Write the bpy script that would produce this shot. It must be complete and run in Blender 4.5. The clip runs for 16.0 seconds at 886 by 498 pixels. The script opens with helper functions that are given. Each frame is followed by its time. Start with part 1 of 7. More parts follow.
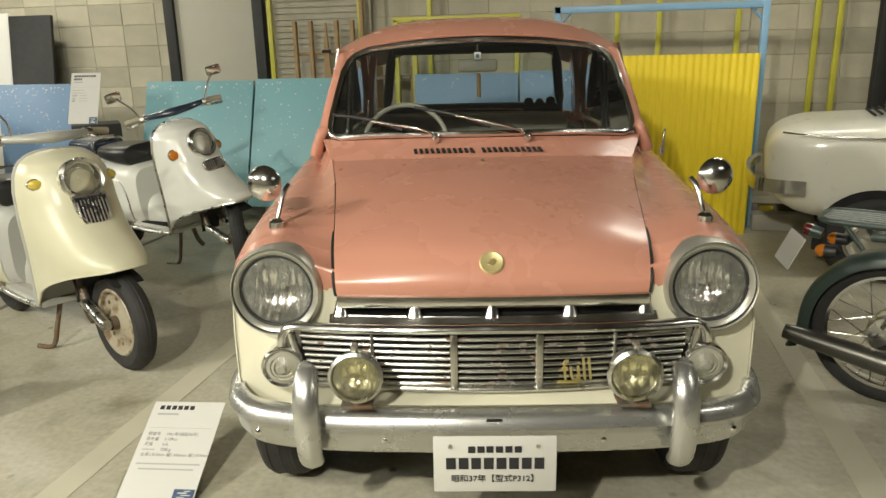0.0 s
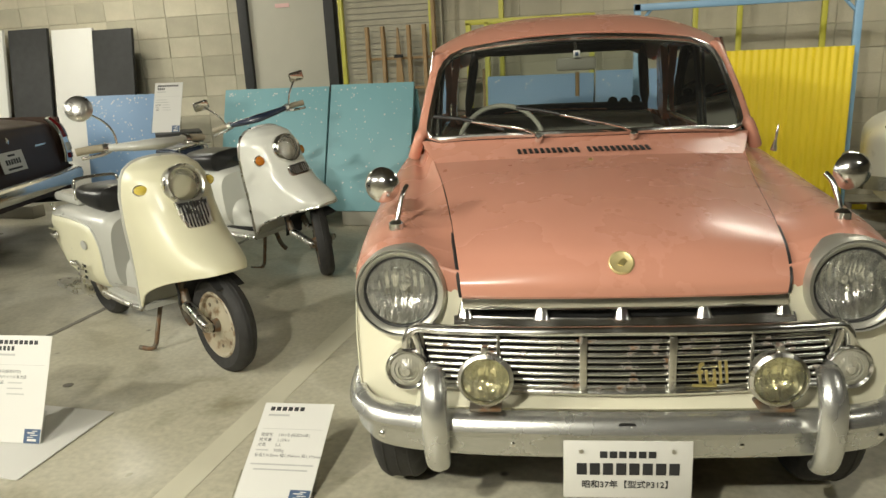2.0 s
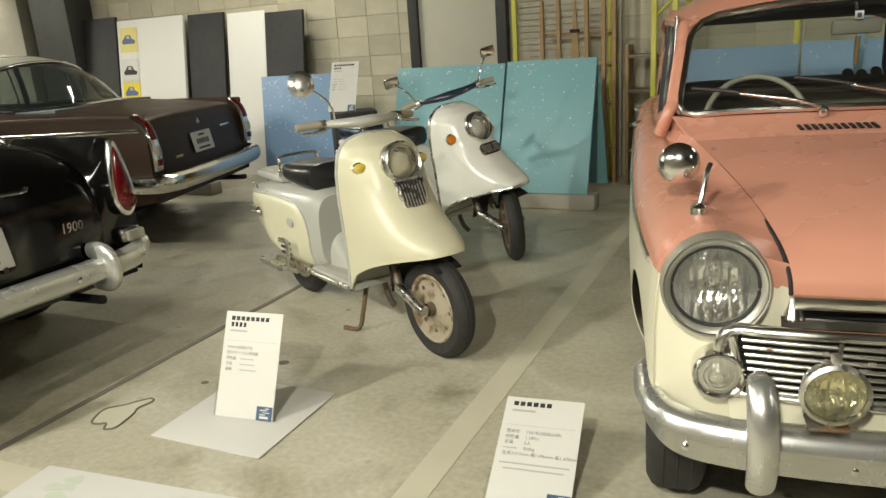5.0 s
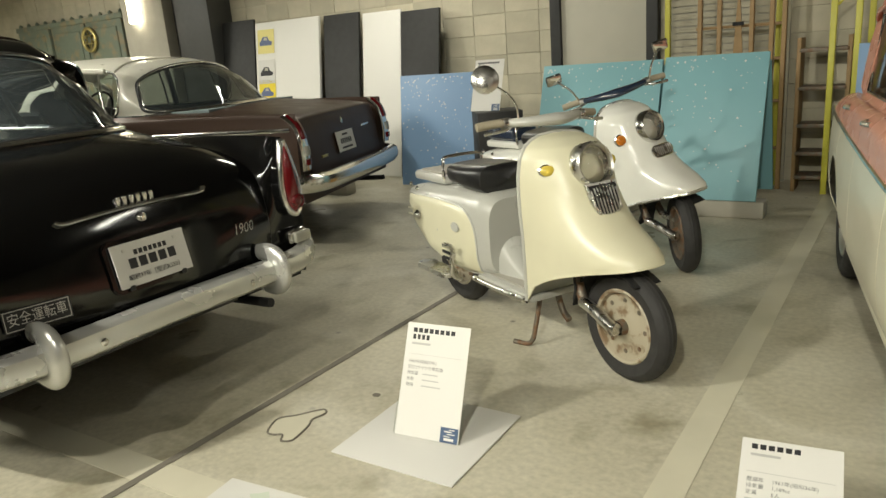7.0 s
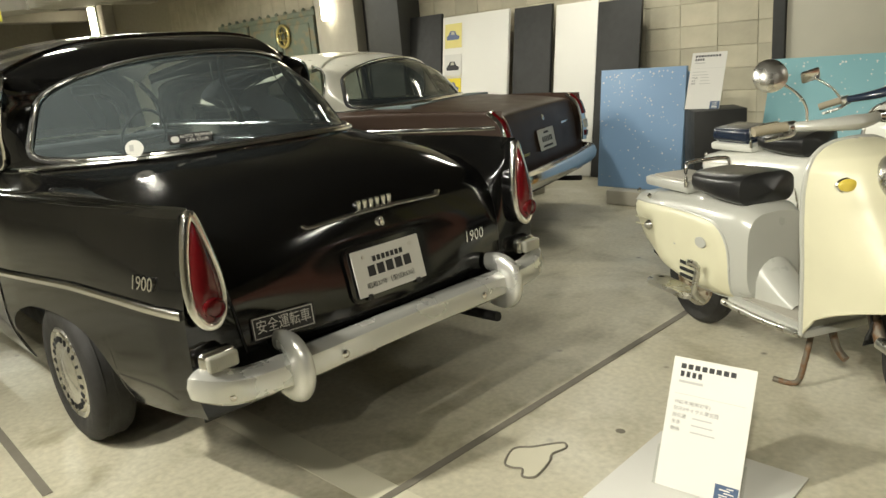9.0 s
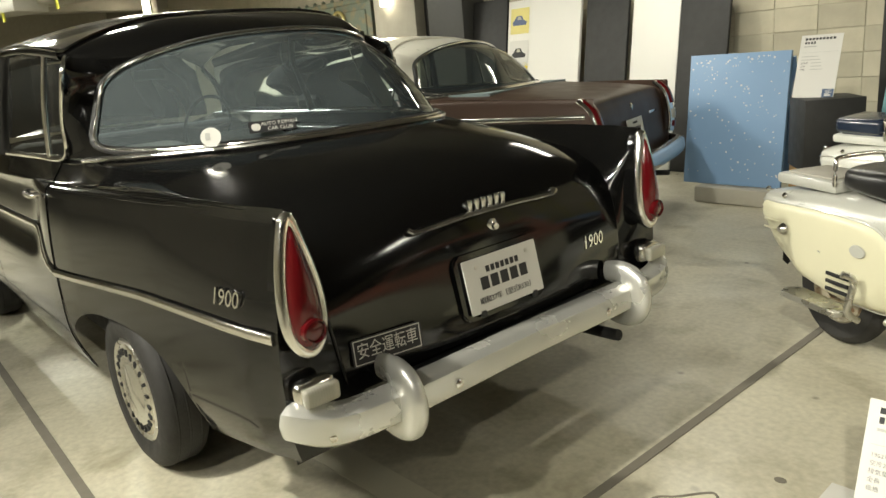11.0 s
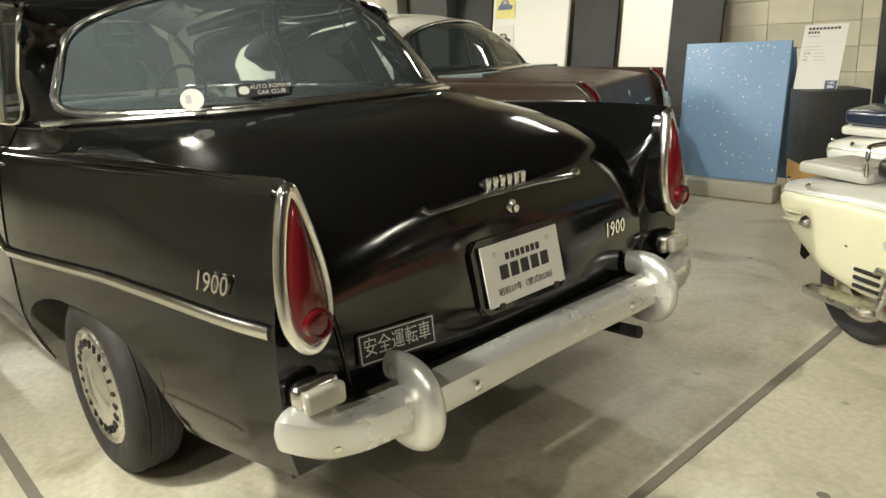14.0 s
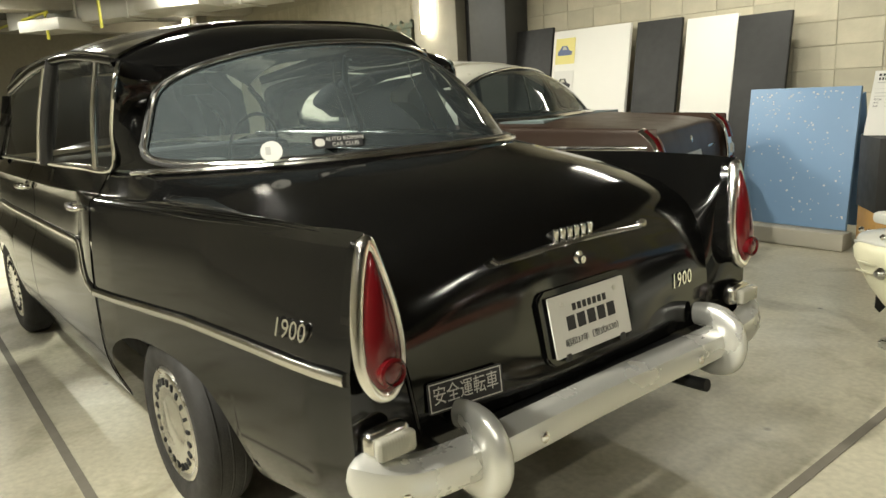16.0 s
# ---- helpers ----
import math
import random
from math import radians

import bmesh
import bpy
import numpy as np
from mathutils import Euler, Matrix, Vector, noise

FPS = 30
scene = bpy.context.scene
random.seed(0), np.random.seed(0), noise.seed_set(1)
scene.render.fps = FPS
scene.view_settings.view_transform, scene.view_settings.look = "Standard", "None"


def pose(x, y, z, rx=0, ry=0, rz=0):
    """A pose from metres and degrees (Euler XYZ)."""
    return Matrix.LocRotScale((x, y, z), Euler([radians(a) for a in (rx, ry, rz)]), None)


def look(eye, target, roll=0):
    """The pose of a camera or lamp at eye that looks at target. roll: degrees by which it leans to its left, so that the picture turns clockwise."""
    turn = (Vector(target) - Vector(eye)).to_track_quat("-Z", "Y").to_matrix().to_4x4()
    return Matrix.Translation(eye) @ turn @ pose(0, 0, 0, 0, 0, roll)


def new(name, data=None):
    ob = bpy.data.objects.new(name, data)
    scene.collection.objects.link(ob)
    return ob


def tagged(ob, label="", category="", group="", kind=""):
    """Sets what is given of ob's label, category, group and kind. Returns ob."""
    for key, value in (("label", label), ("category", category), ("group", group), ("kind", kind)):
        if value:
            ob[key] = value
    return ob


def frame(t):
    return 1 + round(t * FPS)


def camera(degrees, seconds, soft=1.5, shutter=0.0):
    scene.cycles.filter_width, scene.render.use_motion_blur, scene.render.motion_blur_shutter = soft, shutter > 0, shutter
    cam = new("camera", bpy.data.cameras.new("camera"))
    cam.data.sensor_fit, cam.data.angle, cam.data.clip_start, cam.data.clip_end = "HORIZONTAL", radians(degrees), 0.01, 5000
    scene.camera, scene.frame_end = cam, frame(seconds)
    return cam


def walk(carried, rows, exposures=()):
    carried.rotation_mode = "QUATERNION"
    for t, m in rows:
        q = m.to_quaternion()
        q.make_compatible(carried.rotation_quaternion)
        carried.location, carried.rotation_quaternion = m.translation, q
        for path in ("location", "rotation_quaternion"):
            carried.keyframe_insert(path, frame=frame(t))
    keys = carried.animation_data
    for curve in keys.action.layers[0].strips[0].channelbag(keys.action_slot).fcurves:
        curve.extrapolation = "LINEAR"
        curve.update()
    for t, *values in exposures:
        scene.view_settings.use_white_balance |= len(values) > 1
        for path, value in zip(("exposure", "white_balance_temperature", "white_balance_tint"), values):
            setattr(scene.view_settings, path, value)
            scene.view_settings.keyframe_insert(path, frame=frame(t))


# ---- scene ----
cam = camera(63.4, 16.0)
PATH = [
    (0, (0.143, 0.873, 1.413), (-0.259, 2.756, 0.872), -1.3),
    (0.5, (0.128, 0.854, 1.411), (-0.299, 2.734, 0.877), -1.6),
    (1, (0.093, 0.845, 1.413), (-0.367, 2.717, 0.882), -2.1),
    (1.5, (0.025, 0.846, 1.405), (-0.471, 2.711, 0.879), -2.5),
    (2, (-0.059, 0.849, 1.403), (-0.601, 2.701, 0.878), -2.8),
    (2.5, (-0.148, 0.839, 1.392), (-0.743, 2.676, 0.87), -3.0),
    (3, (-0.221, 0.844, 1.39), (-0.88, 2.655, 0.857), -3.1),
    (3.5, (-0.277, 0.854, 1.385), (-0.986, 2.644, 0.844), -2.9),
    (3.7, (-0.308, 0.871, 1.382), (-1.042, 2.648, 0.83), -3.0),
    (6, (-0.797, 0.886, 1.378), (-1.717, 2.578, 0.838), -4.3),
    (6.5, (-0.904, 0.865, 1.382), (-1.884, 2.524, 0.844), -4.3),
    (7, (-1.02, 0.931, 1.366), (-2.106, 2.525, 0.837), -4.6),
    (7.5, (-1.124, 0.988, 1.356), (-2.316, 2.51, 0.843), -4.8),
    (8, (-1.23, 1.0, 1.375), (-2.51, 2.448, 0.858), -5.0),
    (8.5, (-1.382, 0.969, 1.394), (-2.724, 2.359, 0.879), -5.1),
    (9, (-1.509, 0.93, 1.398), (-2.912, 2.261, 0.887), -5.1),
    (9.5, (-1.617, 0.941, 1.395), (-3.077, 2.207, 0.88), -5.3),
    (10, (-1.742, 0.978, 1.37), (-3.229, 2.214, 0.859), -5.2),
    (10.2, (-1.79, 0.993, 1.374), (-3.284, 2.219, 0.859), -5.2),
    (12.3, (-2.205, 1.051, 1.301), (-3.632, 2.344, 0.763), -4.5),
    (12.5, (-2.215, 1.074, 1.287), (-3.639, 2.372, 0.751), -4.3),
    (13, (-2.232, 1.098, 1.288), (-3.642, 2.405, 0.737), -3.8),
    (13.5, (-2.253, 1.085, 1.29), (-3.655, 2.397, 0.732), -3.4),
    (14, (-2.265, 1.077, 1.288), (-3.675, 2.382, 0.736), -3.2),
    (14.5, (-2.264, 1.068, 1.293), (-3.7, 2.357, 0.771), -3.3),
    (15, (-2.274, 1.047, 1.316), (-3.739, 2.316, 0.824), -3.1),
    (15.5, (-2.271, 1.037, 1.327), (-3.768, 2.28, 0.863), -3.1),
    (16, (-2.266, 1.028, 1.328), (-3.793, 2.244, 0.89), -3.4),
]
# the film's own slow change of exposure
EXPOSURES = [(0, -0.08), (5, -0.12), (7.5, -0.08), (10, 0.14), (12.5, 0.25), (16, 0.31)]
walk(cam, [(t, look(eye, target, roll)) for t, eye, target, roll in PATH], EXPOSURES)

# ---------------------------------------------------------------- room light
def area(name, m, sx, sy, watts, color=(1.0, 0.985, 0.86)):
    d = bpy.data.lights.new(name, "AREA")
    d.shape, d.size, d.size_y, d.energy, d.color = "RECTANGLE", sx, sy, watts, color
    ob = new(name, d)
    ob.matrix_world = m
    return ob


def spot(name, eye, target, watts, angle=110, size=0.06, color=(1.0, 0.965, 0.82)):
    d = bpy.data.lights.new(name, "SPOT")
    d.energy, d.spot_size, d.spot_blend, d.shadow_soft_size, d.color = watts, radians(angle), 0.7, size, color
    ob = new(name, d)
    ob.matrix_world = look(eye, target)
    return ob


world = bpy.data.worlds.new("World")
scene.world = world
world.use_nodes = True
world.node_tree.nodes["Background"].inputs[0].default_value = (0.9, 0.85, 0.7, 1)
world.node_tree.nodes["Background"].inputs[1].default_value = 0.012
CEIL = 3.3
# Ceiling lights out of view; west and south ones are added to brighten there.
TUBES = [(-1.2, -2.6), (-4.6, -1.2), (-7.6, 2.6), (-5.6, 7.0), (1.5, 5.8), (3.0, 1.5), (-11.5, 5.0), (-8.6, -2.4), (-12.5, 0.5), (-17.0, 3.0), (-14.0, 5.2), (-10.2, 2.4)]
for k, (x, y) in enumerate(TUBES):
    area("tube_lamp", pose(x, y, CEIL - 0.17), 1.2, 0.16, (30 if y < 0 else 115) if x < -8 else (75 if x < -4 and y < 5 else (26 if y > 5 else 12)))
spot("track_lamp", (-4.45, 0.0, 3.15), (-3.0, 4.2, 0.3), 480)
spot("track_lamp", (-3.2, -0.6, 3.15), (-1.0, 4.6, 0.3), 200)
spot("track_lamp", (-0.9, -0.8, 3.15), (0.7, 4.6, 0.2), 590)
spot("track_lamp", (-8.5, 3.6, 3.15), (-5.5, 6.6, 0.6), 280)

# ---------------------------------------------------------------- materials
def mat(name, color, rough=0.5, metal=0.0, coat=0.0, var=0.08, scale=6.0, bump=0.0, bscale=60.0, rvar=0.1, spec=0.5):
    m = bpy.data.materials.new(name)
    m.use_nodes = True
    nt = m.node_tree
    b = nt.nodes["Principled BSDF"]
    b.inputs["Metallic"].default_value = metal
    b.inputs["Coat Weight"].default_value = coat
    b.inputs["Coat Roughness"].default_value = 0.1
    b.inputs["Specular IOR Level"].default_value = spec
    tc = nt.nodes.new("ShaderNodeTexCoord")
    n1 = nt.nodes.new("ShaderNodeTexNoise")
    n1.inputs["Scale"].default_value, n1.inputs["Detail"].default_value = scale, 6
    nt.links.new(tc.outputs["Object"], n1.inputs["Vector"])
    mix = nt.nodes.new("ShaderNodeMix")
    mix.data_type = "RGBA"
    mix.inputs[6].default_value = (*[max(0, c * (1 - var)) for c in color], 1)
    mix.inputs[7].default_value = (*[min(1, c * (1 + var)) for c in color], 1)
    nt.links.new(n1.outputs["Fac"], mix.inputs[0])
    nt.links.new(mix.outputs[2], b.inputs["Base Color"])
    n2 = nt.nodes.new("ShaderNodeTexNoise")
    n2.inputs["Scale"].default_value, n2.inputs["Detail"].default_value = scale * 2.3, 8
    nt.links.new(tc.outputs["Object"], n2.inputs["Vector"])
    mr = nt.nodes.new("ShaderNodeMapRange")
    mr.inputs[1].default_value, mr.inputs[2].default_value = 0.3, 0.7
    mr.inputs[3].default_value, mr.inputs[4].default_value = max(0.02, rough - rvar * rough), min(1, rough + rvar * rough)
    nt.links.new(n2.outputs["Fac"], mr.inputs[0])
    nt.links.new(mr.outputs[0], b.inputs["Roughness"])
    if bump:
        n3 = nt.nodes.new("ShaderNodeTexNoise")
        n3.inputs["Scale"].default_value, n3.inputs["Detail"].default_value = bscale, 5
        nt.links.new(tc.outputs["Object"], n3.inputs["Vector"])
        bp = nt.nodes.new("ShaderNodeBump")
        bp.inputs["Strength"].default_value, bp.inputs["Distance"].default_value = bump, 0.004
        nt.links.new(n3.outputs["Fac"], bp.inputs["Height"])
        nt.links.new(bp.outputs[0], b.inputs["Normal"])
    return m


def rusty(name, color, rust, metal, rough, amount=0.62, scale=14.0):
    m = mat(name, color, rough, metal, var=0.06)
    nt = m.node_tree
    b = nt.nodes["Principled BSDF"]
    src = b.inputs["Base Color"].links[0].from_socket
    n = nt.nodes.new("ShaderNodeTexNoise")
    n.inputs["Scale"].default_value, n.inputs["Detail"].default_value = scale, 10
    tc = nt.nodes.new("ShaderNodeTexCoord")
    nt.links.new(tc.outputs["Object"], n.inputs["Vector"])
    r = nt.nodes.new("ShaderNodeValToRGB")
    r.color_ramp.elements[0].position, r.color_ramp.elements[1].position = amount - 0.05, amount + 0.06
    nt.links.new(n.outputs["Fac"], r.inputs[0])
    mx = nt.nodes.new("ShaderNodeMix")
    mx.data_type = "RGBA"
    nt.links.new(r.outputs[0], mx.inputs[0])
    nt.links.new(src, mx.inputs[6])
    mx.inputs[7].default_value = (*rust, 1)
    nt.links.new(mx.outputs[2], b.inputs["Base Color"])
    inv = nt.nodes.new("ShaderNodeMath")
    inv.operation, inv.inputs[0].default_value = "SUBTRACT", metal
    nt.links.new(r.outputs[0], inv.inputs[1])
    if metal > 0.3:
        nt.links.new(inv.outputs[0], b.inputs["Metallic"])
    return m


def glass(name, tint=(0.85, 0.9, 0.88), dust_haze=0.0, gloss=1.0, dust_haze_color=(0.55, 0.66, 0.7), dscale=190):
    m = bpy.data.materials.new(name)
    m.use_nodes = True
    nt = m.node_tree
    nt.nodes.remove(nt.nodes["Principled BSDF"])
    out = nt.nodes["Material Output"]
    t = nt.nodes.new("ShaderNodeBsdfTransparent")
    t.inputs[0].default_value = (*tint, 1)
    g = nt.nodes.new("ShaderNodeBsdfGlossy")
    g.inputs["Roughness"].default_value = 0.03
    f = nt.nodes.new("ShaderNodeFresnel")
    f.inputs[0].default_value = 1.45
    mu = nt.nodes.new("ShaderNodeMath")
    mu.operation, mu.inputs[1].default_value = "MULTIPLY", gloss
    nt.links.new(f.outputs[0], mu.inputs[0])
    mx = nt.nodes.new("ShaderNodeMixShader")
    nt.links.new(mu.outputs[0], mx.inputs[0])
    last = t.outputs[0]
    if dust_haze:
        d = nt.nodes.new("ShaderNodeBsdfDiffuse")
        d.inputs[0].default_value = (*dust_haze_color, 1)
        tc = nt.nodes.new("ShaderNodeTexCoord")
        n = nt.nodes.new("ShaderNodeTexNoise")
        n.inputs["Scale"].default_value, n.inputs["Detail"].default_value = dscale, 4
        nt.links.new(tc.outputs["Object"], n.inputs["Vector"])
        r = nt.nodes.new("ShaderNodeMapRange")
        r.inputs[1].default_value, r.inputs[2].default_value, r.inputs[3].default_value, r.inputs[4].default_value = 0.4, 0.75, dust_haze * 0.55, dust_haze * 1.9
        nt.links.new(n.outputs["Fac"], r.inputs[0])
        m2 = nt.nodes.new("ShaderNodeMixShader")
        nt.links.new(r.outputs[0], m2.inputs[0])
        nt.links.new(t.outputs[0], m2.inputs[1])
        nt.links.new(d.outputs[0], m2.inputs[2])
        last = m2.outputs[0]
    nt.links.new(last, mx.inputs[1])
    nt.links.new(g.outputs[0], mx.inputs[2])
    nt.links.new(mx.outputs[0], out.inputs[0])
    return m


def lens(name, color, rough=0.08, trans=0.9, ribs=0.0, emit=0.0):
    m = bpy.data.materials.new(name)
    m.use_nodes = True
    b = m.node_tree.nodes["Principled BSDF"]
    b.inputs["Base Color"].default_value = (*color, 1)
    b.inputs["Roughness"].default_value = rough
    b.inputs["Transmission Weight"].default_value = trans
    b.inputs["Coat Weight"].default_value = 0.6
    b.inputs["IOR"].default_value = 1.4
    if ribs:
        nt = m.node_tree
        tc = nt.nodes.new("ShaderNodeTexCoord")
        w = nt.nodes.new("ShaderNodeTexWave")
        w.inputs["Scale"].default_value, w.inputs["Distortion"].default_value = ribs, 0.4
        nt.links.new(tc.outputs["Object"], w.inputs["Vector"])
        bp = nt.nodes.new("ShaderNodeBump")
        bp.inputs["Strength"].default_value, bp.inputs["Distance"].default_value = 0.16, 0.003
        nt.links.new(w.outputs["Fac"], bp.inputs["Height"])
        nt.links.new(bp.outputs[0], b.inputs["Normal"])
    return m


def glow(name, color, strength):
    m = bpy.data.materials.new(name)
    m.use_nodes = True
    b = m.node_tree.nodes["Principled BSDF"]
    b.inputs["Base Color"].default_value = (*color, 1)
    b.inputs["Emission Color"].default_value = (*color, 1)
    b.inputs["Emission Strength"].default_value = strength
    return m


def ribbed(m, scale, strength):
    """Fine upright flutes in a glass or a reflector."""
    nt = m.node_tree
    tc = nt.nodes.new("ShaderNodeTexCoord")
    w = nt.nodes.new("ShaderNodeTexWave")
    w.inputs["Scale"].default_value, w.inputs["Distortion"].default_value, w.inputs["Detail Scale"].default_value = scale, 3.0, 3.0
    nt.links.new(tc.outputs["Object"], w.inputs["Vector"])
    bp = nt.nodes.new("ShaderNodeBump")
    bp.inputs["Strength"].default_value, bp.inputs["Distance"].default_value = strength, 0.003
    nt.links.new(w.outputs["Fac"], bp.inputs["Height"])
    for n in nt.nodes:
        if n.bl_idname in ("ShaderNodeBsdfPrincipled", "ShaderNodeBsdfGlossy"):
            nt.links.new(bp.outputs[0], n.inputs["Normal"])
    return m


PINK = mat("salmon_paint", (0.56, 0.262, 0.185), 0.27, coat=0.1, var=0.05, scale=2.0, rvar=0.12, spec=0.35)
CREAM = mat("cream_paint", (0.73, 0.70, 0.545), 0.32, coat=0.5, var=0.04, scale=3.0)
BLACK = mat("black_paint", (0.004, 0.004, 0.004), 0.09, coat=0.0, var=0.3, scale=2.0, rvar=0.35, spec=0.5)
BROWN = mat("brown_metallic_paint", (0.048, 0.029, 0.020), 0.40, coat=0.0, metal=0.1, var=0.15, scale=3.0, spec=0.22)
PEARL = mat("grey_white_paint", (0.62, 0.605, 0.52), 0.3, coat=0.5, var=0.05)
WHITECAR = mat("ivory_paint", (0.74, 0.72, 0.62), 0.3, coat=0.5, var=0.04)
CHROME = mat("chrome", (0.76, 0.75, 0.72), 0.17, metal=1.0, var=0.1, scale=5, rvar=0.5)
DULL = mat("satin_aluminium", (0.62, 0.61, 0.57), 0.3, metal=1.0, var=0.12, scale=9, rvar=0.4)
STAINLESS = mat("stainless_bumper_metal", (0.66, 0.66, 0.63), 0.27, metal=0.62, var=0.03, scale=3, rvar=0.03)
BUMPER = mat("polished_bumper_steel", (0.63, 0.63, 0.60), 0.27, metal=0.85, var=0.03, scale=3, rvar=0.04)
SATIN = mat("satin_silver_paint", (0.50, 0.49, 0.43), 0.40, metal=0.7, var=0.08, scale=12)
SILVER = ribbed(mat("silvered_reflector", (0.92, 0.92, 0.89), 0.14, metal=0.9, var=0.05, scale=30, rvar=0.5), 14, 0.9)
MIRROR = mat("mirror_glass", (0.85, 0.85, 0.85), 0.03, metal=1.0, var=0.0)
GRILLE = rusty("pitted_chrome", (0.60, 0.59, 0.55), (0.16, 0.09, 0.045), 1.0, 0.24, amount=0.63, scale=22)
RUBBER = mat("tyre_rubber", (0.022, 0.021, 0.020), 0.72, var=0.25, scale=10, bump=0.3, bscale=90)
# Near-black for dark parts, and for shade in openings and behind bars.
DARK = mat("shade_and_dark_part_black", (0.008, 0.008, 0.008), 0.8, var=0.1)
SEAL = mat("rubber_seal", (0.02, 0.02, 0.02), 0.5, var=0.15)
GOLD = mat("gold_plated_metal", (0.62, 0.52, 0.22), 0.35, metal=0.9, var=0.15, scale=30)
GOLDPAINT = mat("aged_gold_badge", (0.62, 0.52, 0.25), 0.4, metal=0.5, var=0.2, scale=60)
PAPER = mat("white_card", (0.64, 0.63, 0.59), 0.55, var=0.02)
INK = mat("black_ink", (0.02, 0.02, 0.022), 0.6, var=0.05)
SOFTINK = mat("soft_black_ink", (0.16, 0.16, 0.155), 0.6, var=0.05)
GREYINK = mat("grey_ink", (0.42, 0.42, 0.40), 0.6, var=0.05)
BLUEINK = mat("blue_print", (0.05, 0.09, 0.17), 0.5, var=0.3, scale=90)
ACRYL = glass("clear_acrylic", (0.95, 0.96, 0.95))
# Its thin diffuse haze also lifts the dark view into the cabins.
GLASS = glass("window_glass", (0.86, 0.89, 0.86), dust_haze=0.015, dust_haze_color=(0.6, 0.6, 0.55))
DUSTY = glass("dusty_blue_glass", (0.74, 0.86, 0.92), dust_haze=0.09, gloss=1.0, dscale=420)
TINT = glass("dim_tinted_glass", (0.35, 0.40, 0.38), dust_haze=0.04, gloss=1.3)
# A pale diffuse share lightens the lamp glass in place of bright reflections.
CLEARLENS = ribbed(glass("clear_lamp_glass", (0.97, 0.97, 0.95), dust_haze=0.05, gloss=1.8, dust_haze_color=(0.8, 0.8, 0.76)), 22, 0.5)
FOGLENS = ribbed(glass("fog_lamp_glass", (0.97, 0.94, 0.72), dust_haze=0.05, gloss=1.8, dust_haze_color=(0.75, 0.72, 0.5)), 45, 0.3)
SIGLENS = lens("frosted_signal_lens", (0.66, 0.64, 0.54), 0.18, 0.55, ribs=40)
REDLENS = lens("red_lens", (0.10, 0.004, 0.006), 0.14, 0.1)
AMBER = lens("amber_lens", (0.75, 0.24, 0.02), 0.15, 0.35, ribs=60)
YELLOWLENS = lens("yellow_lens", (0.80, 0.62, 0.10), 0.15, 0.3, ribs=60)
TRIM = mat("grey_beige_vinyl", (0.36, 0.34, 0.29), 0.6, var=0.12, scale=8, bump=0.15, bscale=120)
BLUETRIM = mat("blue_grey_cloth", (0.16, 0.20, 0.21), 0.8, var=0.15)
BLACKVINYL = mat("black_vinyl", (0.015, 0.015, 0.015), 0.32, var=0.3, bump=0.2, bscale=40)
SC_CREAM = rusty("aged_cream_enamel", (0.62, 0.595, 0.43), (0.36, 0.27, 0.13), 0.0, 0.33, amount=0.74, scale=9)
SC_GREY = mat("pale_grey_enamel", (0.43, 0.43, 0.39), 0.3, coat=0.3, var=0.05)
SC_WHITE = mat("off_white_enamel", (0.72, 0.72, 0.66), 0.25, coat=0.5, var=0.04)
NAVY = mat("dark_navy_enamel", (0.02, 0.03, 0.055), 0.25, coat=0.5, var=0.1)
RIM = rusty("stained_wheel_enamel", (0.36, 0.32, 0.235), (0.18, 0.12, 0.065), 0.0, 0.5, amount=0.57, scale=16)
IRON = rusty("grimy_iron", (0.16, 0.14, 0.11), (0.14, 0.075, 0.035), 0.6, 0.5, amount=0.52, scale=25)
GRIP = mat("beige_grip_rubber", (0.32, 0.28, 0.20), 0.6, var=0.15, bump=0.4, bscale=200)
GREENPAINT = mat("dark_green_enamel", (0.038, 0.056, 0.048), 0.35, coat=0.3, var=0.12)
BLOCK = mat("concrete_block_face", (0.46, 0.425, 0.32), 0.9, var=0.26, scale=5, bump=0.6, bscale=45)
MORTAR = mat("mortar", (0.41, 0.38, 0.29), 0.95, var=0.12, scale=12, bump=0.4)
BLACKPANEL = mat("matt_black_board", (0.016, 0.016, 0.015), 0.6, var=0.12)
WHITEPANEL = mat("white_board", (0.72, 0.71, 0.66), 0.55, var=0.03, scale=1.5)
YELLOWPAINT = mat("yellow_painted_corrugated", (0.86, 0.66, 0.03), 0.45, var=0.05, scale=3)
LIME = mat("yellow_green_painted_steel", (0.50, 0.47, 0.05), 0.45, var=0.12)
BLUESTEEL = mat("light_blue_painted_steel", (0.20, 0.36, 0.52), 0.4, var=0.08)
TEAL = mat("turquoise_board", (0.20, 0.40, 0.44), 0.5, var=0.05, scale=2)
SKYBLUE = mat("sky_blue_board", (0.20, 0.33, 0.52), 0.5, var=0.06, scale=2)
WOOD = mat("pine_wood", (0.30, 0.19, 0.08), 0.6, var=0.25, scale=14, bump=0.2)
OCHRE = mat("ochre_plywood", (0.42, 0.24, 0.07), 0.6, var=0.15, scale=9)
SOFFIT = mat("dark_sprayed_soffit", (0.085, 0.08, 0.068), 0.95, var=0.2, scale=4, bump=0.5, bscale=40)
CONC = mat("grey_concrete", (0.38, 0.36, 0.30), 0.85, var=0.15, scale=5, bump=0.4, bscale=50)
GREYPAINT = mat("grey_painted_plaster", (0.44, 0.42, 0.34), 0.6, var=0.05)
BRONZE = rusty("green_grey_bronze_gate", (0.13, 0.155, 0.115), (0.20, 0.17, 0.10), 0.0, 0.6, amount=0.56, scale=7)
